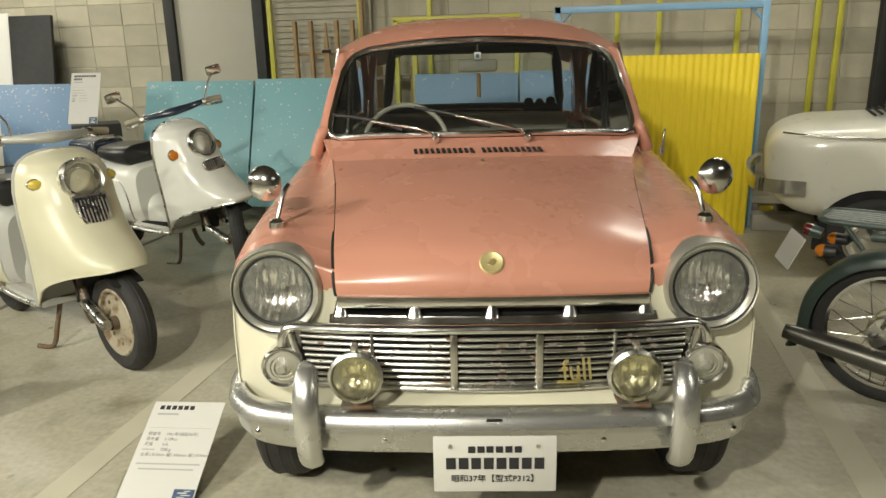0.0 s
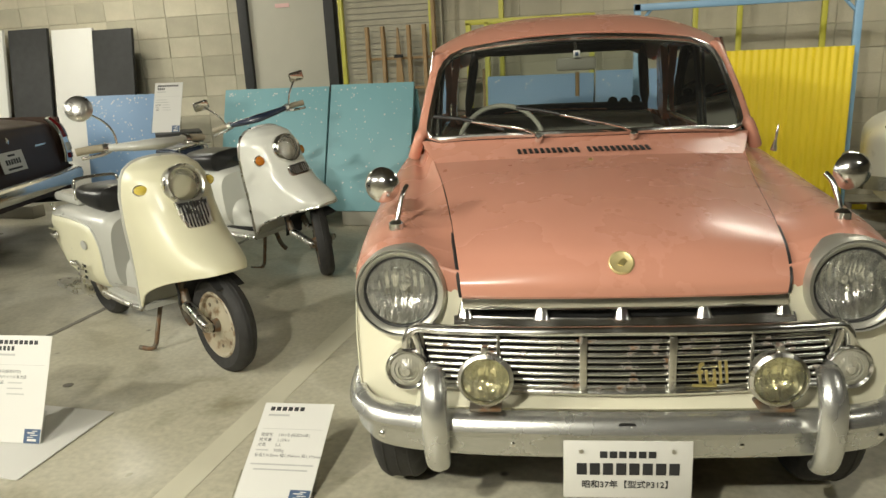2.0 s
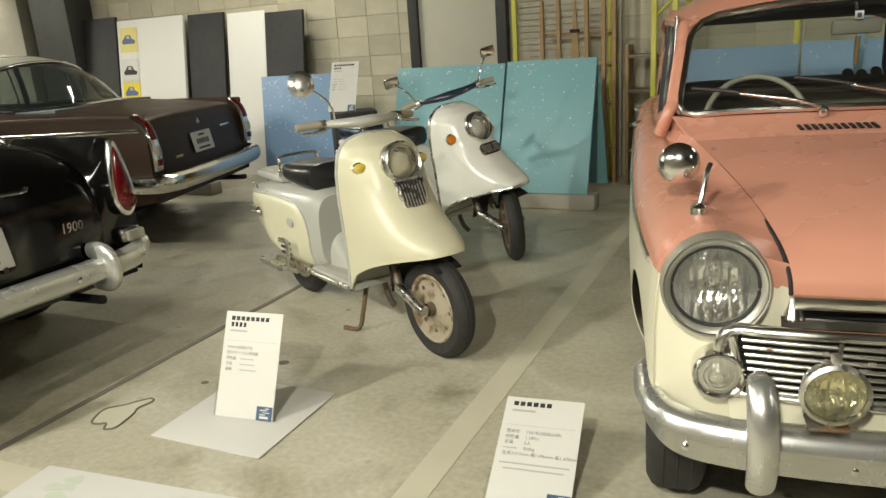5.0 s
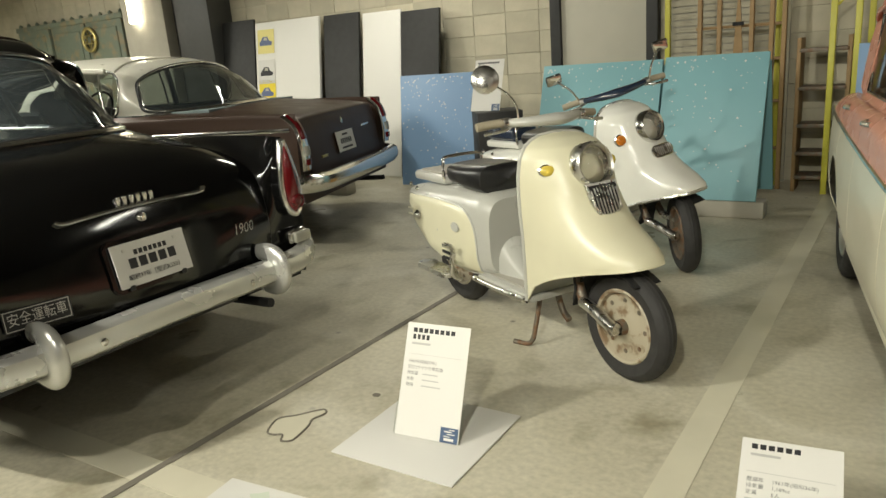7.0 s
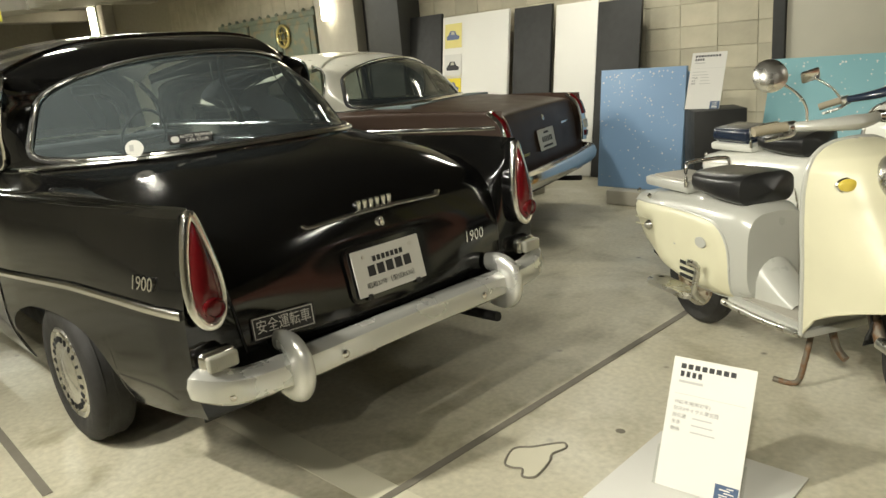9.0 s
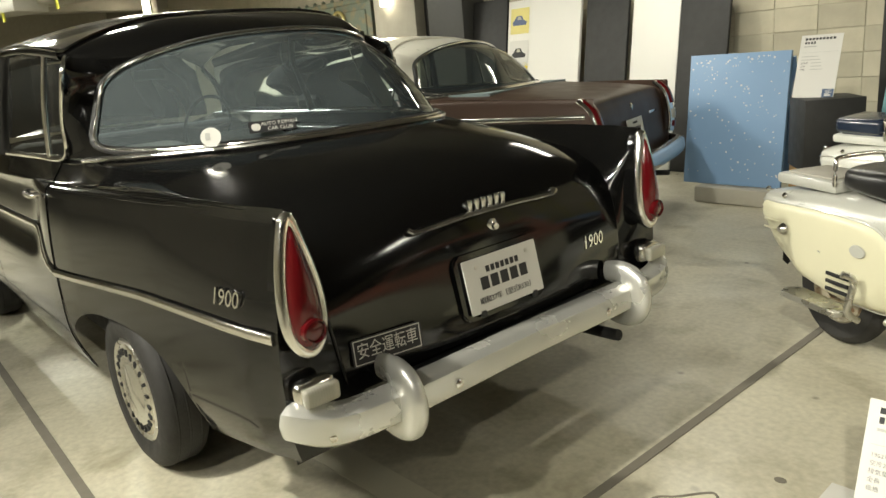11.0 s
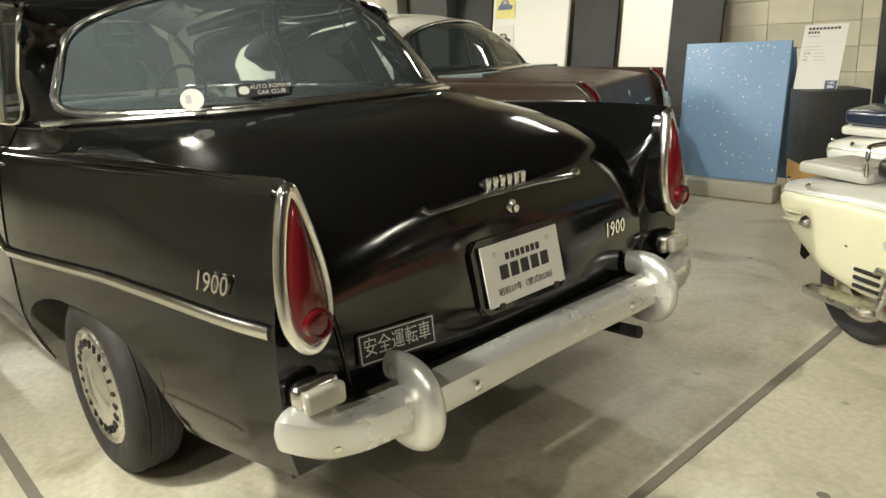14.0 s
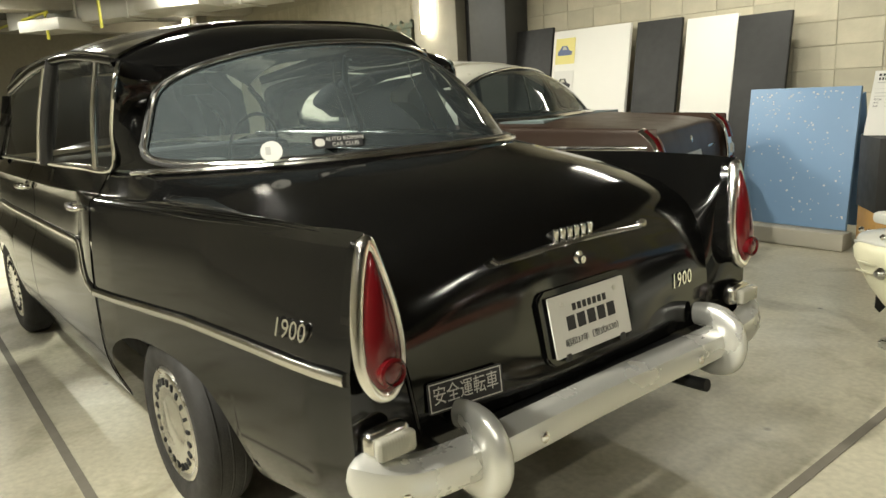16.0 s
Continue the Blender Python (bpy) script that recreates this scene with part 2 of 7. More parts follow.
DUCT = mat("galvanised_duct", (0.42, 0.41, 0.36), 0.5, metal=0.3, var=0.08)
LAMPGLOW = glow("lamp_diffuser", (1.0, 0.90, 0.66), 14.0)
TUBEGLOW = glow("fluorescent_tube", (1.0, 0.93, 0.78), 18.0)


def floor_material():
    m = mat("sealed_concrete_floor", (0.47, 0.44, 0.335), 0.42, var=0.14, scale=1.3, bump=0.12, bscale=30, rvar=0.35)
    nt = m.node_tree
    b = nt.nodes["Principled BSDF"]
    src = b.inputs["Base Color"].links[0].from_socket
    tc = nt.nodes.new("ShaderNodeTexCoord")
    n = nt.nodes.new("ShaderNodeTexNoise")
    n.inputs["Scale"].default_value, n.inputs["Detail"].default_value, n.inputs["Distortion"].default_value = 2.6, 9, 0.8
    nt.links.new(tc.outputs["Object"], n.inputs["Vector"])
    r = nt.nodes.new("ShaderNodeValToRGB")
    r.color_ramp.elements[0].position, r.color_ramp.elements[1].position = 0.52, 0.72
    nt.links.new(n.outputs["Fac"], r.inputs[0])
    mx = nt.nodes.new("ShaderNodeMix")
    mx.data_type = "RGBA"
    nt.links.new(r.outputs[0], mx.inputs[0])
    nt.links.new(src, mx.inputs[6])
    mx.inputs[7].default_value = (0.285, 0.258, 0.175, 1)
    sp = nt.nodes.new("ShaderNodeTexVoronoi")
    sp.inputs["Scale"].default_value = 3.1
    nt.links.new(tc.outputs["Object"], sp.inputs["Vector"])
    r2 = nt.nodes.new("ShaderNodeValToRGB")
    r2.color_ramp.elements[0].position, r2.color_ramp.elements[1].position = 0.02, 0.06
    r2.color_ramp.elements[0].color, r2.color_ramp.elements[1].color = (1, 1, 1, 1), (0, 0, 0, 1)
    nt.links.new(sp.outputs["Distance"], r2.inputs[0])
    mx2 = nt.nodes.new("ShaderNodeMix")
    mx2.data_type = "RGBA"
    nt.links.new(r2.outputs[0], mx2.inputs[0])
    nt.links.new(mx.outputs[2], mx2.inputs[6])
    mx2.inputs[7].default_value = (0.16, 0.14, 0.11, 1)
    pale = nt.nodes.new("ShaderNodeTexNoise")
    pale.inputs["Scale"].default_value, pale.inputs["Detail"].default_value, pale.inputs["Distortion"].default_value = 1.15, 8, 1.6
    shift = nt.nodes.new("ShaderNodeVectorMath")
    shift.operation, shift.inputs[1].default_value = "ADD", (7.3, 2.1, 0.0)
    nt.links.new(tc.outputs["Object"], shift.inputs[0])
    nt.links.new(shift.outputs[0], pale.inputs["Vector"])
    r3 = nt.nodes.new("ShaderNodeMapRange")
    r3.inputs[1].default_value, r3.inputs[2].default_value, r3.inputs[4].default_value = 0.50, 0.68, 0.55
    nt.links.new(pale.outputs["Fac"], r3.inputs[0])
    mx3 = nt.nodes.new("ShaderNodeMix")
    mx3.data_type = "RGBA"
    mx3.inputs[7].default_value = (0.60, 0.575, 0.475, 1)
    nt.links.new(r3.outputs[0], mx3.inputs[0])
    nt.links.new(mx2.outputs[2], mx3.inputs[6])
    grain = nt.nodes.new("ShaderNodeTexNoise")
    grain.inputs["Scale"].default_value, grain.inputs["Detail"].default_value = 38.0, 8
    nt.links.new(tc.outputs["Object"], grain.inputs["Vector"])
    r4 = nt.nodes.new("ShaderNodeMapRange")
    r4.inputs[1].default_value, r4.inputs[2].default_value, r4.inputs[3].default_value, r4.inputs[4].default_value = 0.3, 0.7, 0.86, 1.10
    nt.links.new(grain.outputs["Fac"], r4.inputs[0])
    hs = nt.nodes.new("ShaderNodeHueSaturation")
    nt.links.new(r4.outputs[0], hs.inputs["Value"])
    nt.links.new(mx3.outputs[2], hs.inputs["Color"])
    nt.links.new(hs.outputs[0], b.inputs["Base Color"])
    return m


FLOOR = floor_material()


def vary_by_piece(m, low, high):
    """Each piece a little lighter or darker."""
    nt = m.node_tree
    b = nt.nodes["Principled BSDF"]
    src = b.inputs["Base Color"].links[0].from_socket
    oi = nt.nodes.new("ShaderNodeObjectInfo")
    r = nt.nodes.new("ShaderNodeMapRange")
    r.inputs[3].default_value, r.inputs[4].default_value = low, high
    nt.links.new(oi.outputs["Random"], r.inputs[0])
    hs = nt.nodes.new("ShaderNodeHueSaturation")
    nt.links.new(r.outputs[0], hs.inputs["Value"])
    nt.links.new(src, hs.inputs["Color"])
    nt.links.new(hs.outputs[0], b.inputs["Base Color"])


vary_by_piece(BLOCK, 0.84, 1.12)
STRIPE = mat("worn_pale_stripe", (0.565, 0.535, 0.415), 0.45, var=0.12, scale=4)
DARKLINE = mat("dark_floor_joint", (0.16, 0.145, 0.115), 0.7, var=0.2, scale=9)

# ---------------------------------------------------------------- mesh helpers
V = Vector


def thing(name, m, label, category, group=""):
    ob = new(name)
    ob.matrix_world = m
    ob.empty_display_size = 0.1
    return tagged(ob, label, category, group)


def part(name, bm, material, parent, label="", flat=False):
    me = bpy.data.meshes.new(name)
    bmesh.ops.recalc_face_normals(bm, faces=bm.faces)
    bm.to_mesh(me)
    bm.free()
    if not flat:
        me.shade_smooth()
        me.set_sharp_from_angle(angle=radians(38))
    me.materials.append(material)
    ob = new(name, me)
    if parent:
        ob.parent = parent
    if label:
        ob["label"] = label
    return ob


def structure(name, bm, material, label=""):
    return tagged(part(name, bm, material, None, label), kind="structure")


def lerp(a, b, t):
    return a + (b - a) * t


def curve(pts, t):
    """Catmull-Rom through pts (tuples), t in 0..1 over equal spans."""
    n = len(pts) - 1
    f = min(max(t, 0.0), 1.0) * n
    i = min(int(f), n - 1)
    u = f - i
    p0, p1, p2, p3 = pts[max(i - 1, 0)], pts[i], pts[i + 1], pts[min(i + 2, n)]
    return tuple(0.5 * (2 * b + (c - a) * u + (2 * a - 5 * b + 4 * c - d) * u * u + (3 * b - a - 3 * c + d) * u ** 3) for a, b, c, d in zip(p0, p1, p2, p3))


def at_key(keys, y):
    """Smooth value by a table of (y, values...)."""
    if y <= keys[0][0]:
        return keys[0][1:]
    for a, b in zip(keys, keys[1:]):
        if y <= b[0]:
            u = (y - a[0]) / (b[0] - a[0])
            return tuple(lerp(p, q, u) for p, q in zip(a[1:], b[1:]))
    return keys[-1][1:]


def grid(f, us, vs, thick=0.0, bm=None):
    bm = bm or bmesh.new()
    rows = [[bm.verts.new(f(u, v)) for v in vs] for u in us]
    faces = []
    for i in range(len(us) - 1):
        for j in range(len(vs) - 1):
            q = (rows[i][j], rows[i + 1][j], rows[i + 1][j + 1], rows[i][j + 1])
            if len({tuple(round(c, 6) for c in v.co) for v in q}) < 3:
                continue
            faces.append(bm.faces.new(q))
    if thick:
        bmesh.ops.recalc_face_normals(bm, faces=bm.faces)
        bmesh.ops.solidify(bm, geom=faces, thickness=thick)
    return bm


def span(a, b, n):
    return [a + (b - a) * i / n for i in range(n + 1)]


def box(sx, sy, sz, c=(0, 0, 0), bevel=0.0, seg=2, m=None, bm=None):
    bm = bm or bmesh.new()
    mm = (m or Matrix()) @ Matrix.Translation(c) @ Matrix.Diagonal((sx, sy, sz, 1))
    r = bmesh.ops.create_cube(bm, size=1, matrix=mm)
    if bevel:
        vs = set(r["verts"])
        es = [e for e in bm.edges if e.verts[0] in vs and e.verts[1] in vs]
        bmesh.ops.bevel(bm, geom=es, offset=bevel, segments=seg, affect="EDGES", profile=0.5)
    return bm


def lathe(profile, m=None, seg=32, bm=None):
    """Turns (radius, height) about local z."""
    bm = bm or bmesh.new()
    m = m or Matrix()
    rows = []
    for r, h in profile:
        if r < 1e-5:
            rows.append([bm.verts.new(m @ V((0, 0, h)))])
        else:
            rows.append([bm.verts.new(m @ V((r * math.cos(2 * math.pi * k / seg), r * math.sin(2 * math.pi * k / seg), h))) for k in range(seg)])
    for a, b in zip(rows, rows[1:]):
        for k in range(seg):
            k2 = (k + 1) % seg
            if len(a) == 1 and len(b) == 1:
                continue
            if len(a) == 1:
                bm.faces.new((a[0], b[k], b[k2]))
            elif len(b) == 1:
                bm.faces.new((a[k], a[k2], b[0]))
            else:
                bm.faces.new((a[k], a[k2], b[k2], b[k]))
    return bm


def smooth_path(pts, n=8, closed=False):
    if closed:
        pts = list(pts)
        k = len(pts)
        out = []
        for i in range(k):
            q = [pts[(i - 1) % k], pts[i], pts[(i + 1) % k], pts[(i + 2) % k]]
            out += [curve(q, 1 / 3 + u / n / 3) for u in range(n)]
        return [V(p) for p in out]
    return [V(curve([tuple(p) for p in pts], i / (n * (len(pts) - 1)))) for i in range(n * (len(pts) - 1) + 1)]


def sweep(path, section, closed=False, up=(0, 0, 1), bm=None, cap=True, scale=None):
    """Sweeps a closed section of (side, up) along the path."""
    bm = bm or bmesh.new()
    n = len(path)
    rings = []
    for i, p in enumerate(path):
        a = path[(i - 1) % n] if (closed or i) else p
        b = path[(i + 1) % n] if (closed or i < n - 1) else p
        d = (V(b) - V(a)).normalized()
        s = d.cross(V(up))
        s = s.normalized() if s.length > 1e-4 else d.orthogonal().normalized()
        u = s.cross(d).normalized()
        k = scale(i / max(n - 1, 1)) if scale else 1.0
        rings.append([bm.verts.new(V(p) + s * x * k + u * y * k) for x, y in section])
    m = len(section)
    for i in range(n if closed else n - 1):
        A, B = rings[i], rings[(i + 1) % n]
        for k in range(m):
            bm.faces.new((A[k], A[(k + 1) % m], B[(k + 1) % m], B[k]))
    if cap and not closed:
        bm.faces.new(rings[0])
        bm.faces.new(list(reversed(rings[-1])))
    return bm


def circle(r, n=10):
    return [(r * math.cos(2 * math.pi * k / n), r * math.sin(2 * math.pi * k / n)) for k in range(n)]


def tube(pts, r, n=6, closed=False, seg=10, bm=None, straight=False, scale=None):
    path = [V(p) for p in pts] if straight else smooth_path(pts, n, closed)
    return sweep(path, circle(r, seg), closed, bm=bm, scale=scale)


def slab(poly, depth, m=None, bevel=0.0, bm=None):
    """A flat polygon of (x, y), thickened along +z."""
    bm = bm or bmesh.new()
    m = m or Matrix()
    lo = [bm.verts.new(m @ V((x, y, 0))) for x, y in poly]
    hi = [bm.verts.new(m @ V((x, y, depth))) for x, y in poly]
    n = len(poly)
    fs = [bm.faces.new(list(reversed(lo))), bm.faces.new(hi)] + [bm.faces.new((lo[k], lo[(k + 1) % n], hi[(k + 1) % n], hi[k])) for k in range(n)]
    if bevel:
        es = list(fs[1].edges)
        bmesh.ops.bevel(bm, geom=es, offset=bevel, segments=2, affect="EDGES")
    return bm


def rounded(w, h, r, n=5):
    out = []
    for cx, cy, a in ((w / 2 - r, h / 2 - r, 0), (-w / 2 + r, h / 2 - r, 90), (-w / 2 + r, -h / 2 + r, 180), (w / 2 - r, -h / 2 + r, 270)):
        out += [(cx + r * math.cos(radians(a + 90 * k / n)), cy + r * math.sin(radians(a + 90 * k / n))) for k in range(n + 1)]
    return out


def writing(name, body, size, m, material, parent, depth=0.0008, align="CENTER", stretch=None):
    c = bpy.data.curves.new(name, "FONT")
    c.body, c.size, c.extrude, c.align_x, c.align_y, c.resolution_u = body, size, depth, align, "CENTER", 2
    tmp = bpy.data.objects.new("letters", c)
    scene.collection.objects.link(tmp)
    dg = bpy.context.evaluated_depsgraph_get()
    me = bpy.data.meshes.new_from_object(tmp.evaluated_get(dg))
    bpy.data.objects.remove(tmp)
    if stretch:
        xs = [v.co.x for v in me.vertices] or [0]
        k = stretch / max(1e-6, max(xs) - min(xs))
        for v in me.vertices:
            v.co.x *= k
    for v in me.vertices:
        v.co = m @ v.co
    me.materials.clear()
    me.materials.append(material)
    ob = new(name, me)
    ob.parent = parent
    return ob


def bars(name, items, m, material, parent, depth=0.0008):
    """Plain bars (x, y, w, h) on a sheet."""
    bm = bmesh.new()
    for x, y, w, h in items:
        box(w, h, depth, (x, y, depth / 2), m=m, bm=bm)
    return part(name, bm, material, parent, flat=True)


FRONT = pose(0, 0, 0, 90, 0, 0)      # sheet seen from -y, upright


def wheel(parent, m, radius, width, rim_r, tyre_mat=RUBBER, cap=CHROME, disc=DULL, slots=0, bare=False):
    """A car wheel; its local +z points outward."""
    w = width / 2
    tyre = part("tyre", lathe([(rim_r, -w * .8), (rim_r + .02, -w), (radius - .04, -w * 1.05), (radius - .012, -w * .85), (radius, -w * .6), (radius, w * .6),
                              (radius - .012, w * .85), (radius - .04, w * 1.05), (rim_r + .02, w), (rim_r - .004, w * .86)], m, 48), tyre_mat, parent)
    for k in range(3):
        g = lathe([(radius + .001, -w * .5 + k * w * .5 - .004), (radius + .0025, -w * .5 + k * w * .5), (radius + .001, -w * .5 + k * w * .5 + .004)], m, 48)
        part("tread_rib", g, tyre_mat, tyre)
    rim = part("rim", lathe([(rim_r, w * .9), (rim_r - .008, w * .98), (rim_r - .02, w * .9), (rim_r - .03, w * .55), (rim_r * .6, w * .45), (0, w * .45)], m, 40), disc, parent)
    if bare:
        part("hub", lathe([(rim_r * .42, w * .44), (rim_r * .40, w * .62), (rim_r * .24, w * .70), (rim_r * .22, w * 1.0), (rim_r * .14, w * 1.2), (0, w * 1.25)], m, 24), IRON, rim, "dark greasy hub")
        for k in range(5):
            a = 2 * math.pi * k / 5
            part("wheel_nut", lathe([(.011, w * .44), (.011, w * .62), (0, w * .66)], m @ Matrix.Translation((rim_r * .58 * math.cos(a), rim_r * .58 * math.sin(a), 0)), 6), IRON, rim)
        return tyre
    c = lathe([(rim_r * .94, w * .62), (rim_r * .94, w * .78), (rim_r * .86, w * .94), (rim_r * .62, w * 1.0), (rim_r * .52, w * .93), (rim_r * .45, w * .97), (0, w * 1.06)], m, 40)
    hub = part("hubcap", c, cap, rim)
    if slots:
        for k in range(slots):
            a = 2 * math.pi * k / slots
            mm = m @ pose(0, 0, 0, 0, 0, math.degrees(a)) @ Matrix.Translation((rim_r * .74, 0, w * .970))
            part("slot", box(rim_r * .13, .012, .008, m=mm), DARK, hub)
    return tyre

# ---------------------------------------------------------------- the hall
structure("floor", box(34, 20, 0.2, (-7, 2.0, -0.1)), FLOOR, "stained sealed concrete floor of the hall")
structure("ceiling", box(34, 20, 0.2, (-7, 2.0, CEIL + 0.1)), SOFFIT, "dark sprayed concrete ceiling")
wall_north = structure("wall_north", box(34, 0.2, CEIL, (-7, 8.105, CEIL / 2)), MORTAR, "pale concrete block wall with recessed joints")
# South, west and east walls are added; they close the room against world light.
structure("wall_south", box(34, 0.2, CEIL, (-7, -5.0, CEIL / 2)), MORTAR, "plain concrete wall added to enclose the room light")
structure("wall_west", box(0.2, 12.9, CEIL, (-24.0, 1.55, CEIL / 2)), MORTAR, "plain concrete wall added to enclose the room light")
structure("wall_east", box(0.2, 12.9, CEIL, (9.0, 1.55, CEIL / 2)), MORTAR, "plain concrete wall added to enclose the room light")
for x0, x1, name in ((-1.64, -1.53, "pale_floor_stripe"), (1.02, 1.13, "pale_floor_stripe")):
    structure(name, box(x1 - x0, 7.6, 0.002, ((x0 + x1) / 2, 3.6, 0.001)), STRIPE, "worn pale parking line on the floor")
structure("pale_floor_stripe", box(4.6, 0.13, 0.002, (-4.05, 2.31, 0.0012), m=pose(0, 0, 0, 0, 0, 2)), STRIPE, "worn pale parking line on the floor")
structure("dark_floor_joint", box(0.035, 7.5, 0.002, (-3.22, 3.9, 0.0022)), DARKLINE, "dark filled joint in the floor")
structure("dark_floor_joint", box(5.5, 0.035, 0.002, (-7.0, 1.36, 0.0022), m=pose(0, 0, 0, 0, 0, -1)), DARKLINE, "dark filled joint in the floor")

# ---------------------------------------------------------------- salmon and cream saloon, seen from its front
# stations: y, half width, crest x, crest z, inner x, inner z (bonnet gap, then foot of the windows)
BB = [(.16, .735, .600, .885, .440, .800), (.22, .748, .605, .900, .448, .850), (.35, .762, .615, .915, .466, .895), (.55, .780, .628, .925, .495, .925), (.80, .795, .645, .935, .535, .955),
      (1.08, .803, .665, .955, .590, .992), (1.30, .808, .690, .968, .655, 1.005), (1.7, .812, .72, .975, .672, 1.00), (2.3, .812, .722, .975, .676, 1.00), (2.9, .803, .71, .97, .66, .995), (3.3, .785, .66, .955, .60, .985), (3.65, .755, .62, .92, .52, .945), (3.82, .70, .57, .82, .45, .85)]
WHEELS = ((.52, .30), (2.85, .30))


def bb_profile(y):
    w, cx, cz, ix, iz = at_key(BB, y)
    bottom = 0.245 + max(0, (0.35 - y)) * 0.35
    for yc, zc in WHEELS:
        d = abs(y - yc)
        if d < 0.375:
            bottom = max(bottom, zc + math.sqrt(0.375 ** 2 - d * d) * 0.98)
    top = cz - 0.10
    pts = []
    for k in range(13):
        z = lerp(bottom, top, k / 12)
        x = w - 0.075 * max(0, (0.52 - z) / 0.28) ** 2 - 0.02 * max(0, (z - 0.60) / 0.25) ** 2
        pts.append((x, z))
    x0, z0 = pts[-1]
    for k in range(1, 9):
        a = k / 8 * math.pi / 2
        pts.append((lerp(x0, cx, 1 - math.cos(a)), lerp(z0, cz, math.sin(a))))
    for k in range(1, 6):
        u = k / 5
        pts.append((lerp(cx, ix, u), lerp(cz, iz, u * u) - 0.012 * math.sin(math.pi * u)))
    return pts


def bb_split(y):
    return 0.795 + 0.055 * min(1, max(0, (y - 0.25) / 2.5))


def bb_point(side, y, s):
    pts = bb_profile(y)
    f = s * (len(pts) - 1)
    i = min(int(f), len(pts) - 2)
    return V((side * lerp(pts[i][0], pts[i + 1][0], f - i), y, lerp(pts[i][1], pts[i + 1][1], f - i)))


def bb_at_z(y, z):
    pts = bb_profile(y)
    for k in range(20):
        if pts[k + 1][1] >= z:
            return (k + (z - pts[k][1]) / max(1e-6, pts[k + 1][1] - pts[k][1])) / (len(pts) - 1)
    return 20 / (len(pts) - 1)


def dense(a, b):
    ys = set(round(v, 4) for v in span(a, b, max(4, int((b - a) / 0.06))))
    for yc, zc in WHEELS:
        for k in range(15):
            v = yc - 0.375 * math.cos(math.pi * k / 14)
            if a < v < b:
                ys.add(round(v, 4))
    return sorted(ys)


def salmon_saloon():
    car = thing("saloon_car", pose(-0.096, 2.603, 0, 0, 0, 10.3), "salmon pink and cream old four-door saloon with chrome grille", "car", "old vehicles on show")
    for side in (-1, 1):
        for name, a, b in (("front_fender", .16, 1.20), ("front_door", 1.206, 2.02), ("rear_door", 2.026, 2.72), ("rear_fender", 2.726, 3.82)):
            ys = dense(a, b)
            p = part(name, grid(lambda y, v: bb_point(side, y, lerp(bb_at_z(y, bb_split(y)), 1, v)), ys, span(0, 1, 18), -0.004), PINK, car)
            part("lower_panel", grid(lambda y, v: bb_point(side, y, lerp(0, bb_at_z(y, bb_split(y)) - .002, v)), ys, span(0, 1, 12), -0.004), CREAM, p, "cream lower panel")
            path = [bb_point(side, y, bb_at_z(y, bb_split(y))) + V((side * .006, 0, 0)) for y in span(max(a, .27), b, 14)]
            part("side_moulding", sweep(path, circle(.011, 8)), CHROME, p, "chrome side strip")
            if "door" in name:
                hy = b - .12
                part("door_handle", tube([bb_point(side, hy - .07, .66) + V((side * .012, 0, 0)), bb_point(side, hy, .66) + V((side * .035, 0, 0)), bb_point(side, hy + .05, .66) + V((side * .012, 0, 0))], .011), CHROME, p, "chrome handle")

        def nose(s, v):
            o = bb_point(side, .16, s)
            zc = lerp(.285, .80, s)
            return V((o.x * (1 - v), .165 - .040 * math.sin(v * math.pi / 2) - .012 * math.sin(math.pi * v) + .06 * max(0, min(1, (v - .38) / .08)), lerp(o.z, zc, v ** .8)))
        for paint in (CREAM, PINK):
            bm = grid(nose, span(0, 1, 90), span(0, 1, 34))
            bmesh.ops.delete(bm, geom=[f for f in bm.faces if (f.calc_center_median().z > .772) == (paint is CREAM)], context="FACES")
            cut = [f for f in bm.faces if (abs(f.calc_center_median().x) - .597) ** 2 + (f.calc_center_median().z - .772) ** 2 < .116 ** 2]
            bmesh.ops.delete(bm, geom=cut, context="FACES")
            part("nose_panel", bm, paint, car)
        # near-black sheets as the shade inside of the bay and wheel arches
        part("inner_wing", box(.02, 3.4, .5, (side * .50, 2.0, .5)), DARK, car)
        # headlight
        m = pose(side * .597, .150, .772, 90, 0, 0)
        hl = part("headlight", lathe([(.123, -.06), (.124, -.02), (.122, .020), (.117, .034), (.108, .030), (.101, .018), (.099, .004)], m, 48), SATIN, car, "round headlight with wide metal bezel")
        part("visor", lathe([(.125, -.05), (.128, -.01), (.127, .028), (.121, .044), (.118, .040)], m @ Matrix.Diagonal((1, 1, 1.0, 1)) @ pose(0, 0, 0, -6, 0, 0), 48), SATIN, hl)
        part("gasket", tube([(m @ V((.101 * math.cos(a), .101 * math.sin(a), .018))) for a in [k * math.pi / 10 for k in range(20)]], .005, 3, True), SEAL, hl)
        part("reflector", lathe([(.099, .006), (.085, -.030), (.05, -.055), (.015, -.062), (.013, -.03), (0, -.028)], m, 40), SILVER, hl)
        part("lens", lathe([(.101, .008), (.098, .018), (.082, .028), (.045, .037), (0, .040)], m, 40), CLEARLENS, hl, "ribbed clear glass")
        # turn signal
        m = pose(side * .585, .098, .560, 90, 0, 0)
        sg = part("turn_signal", lathe([(.060, -.05), (.062, -.01), (.062, .012), (.056, .020), (.050, .014), (.049, .004)], m, 36), CHROME, car)
        part("lens", lathe([(.050, .006), (.047, .014), (.036, .018), (.034, .014), (.025, .020), (.023, .015), (.013, .021), (.010, .030), (0, .031)], m, 32), SIGLENS, sg, "pale frosted lens")
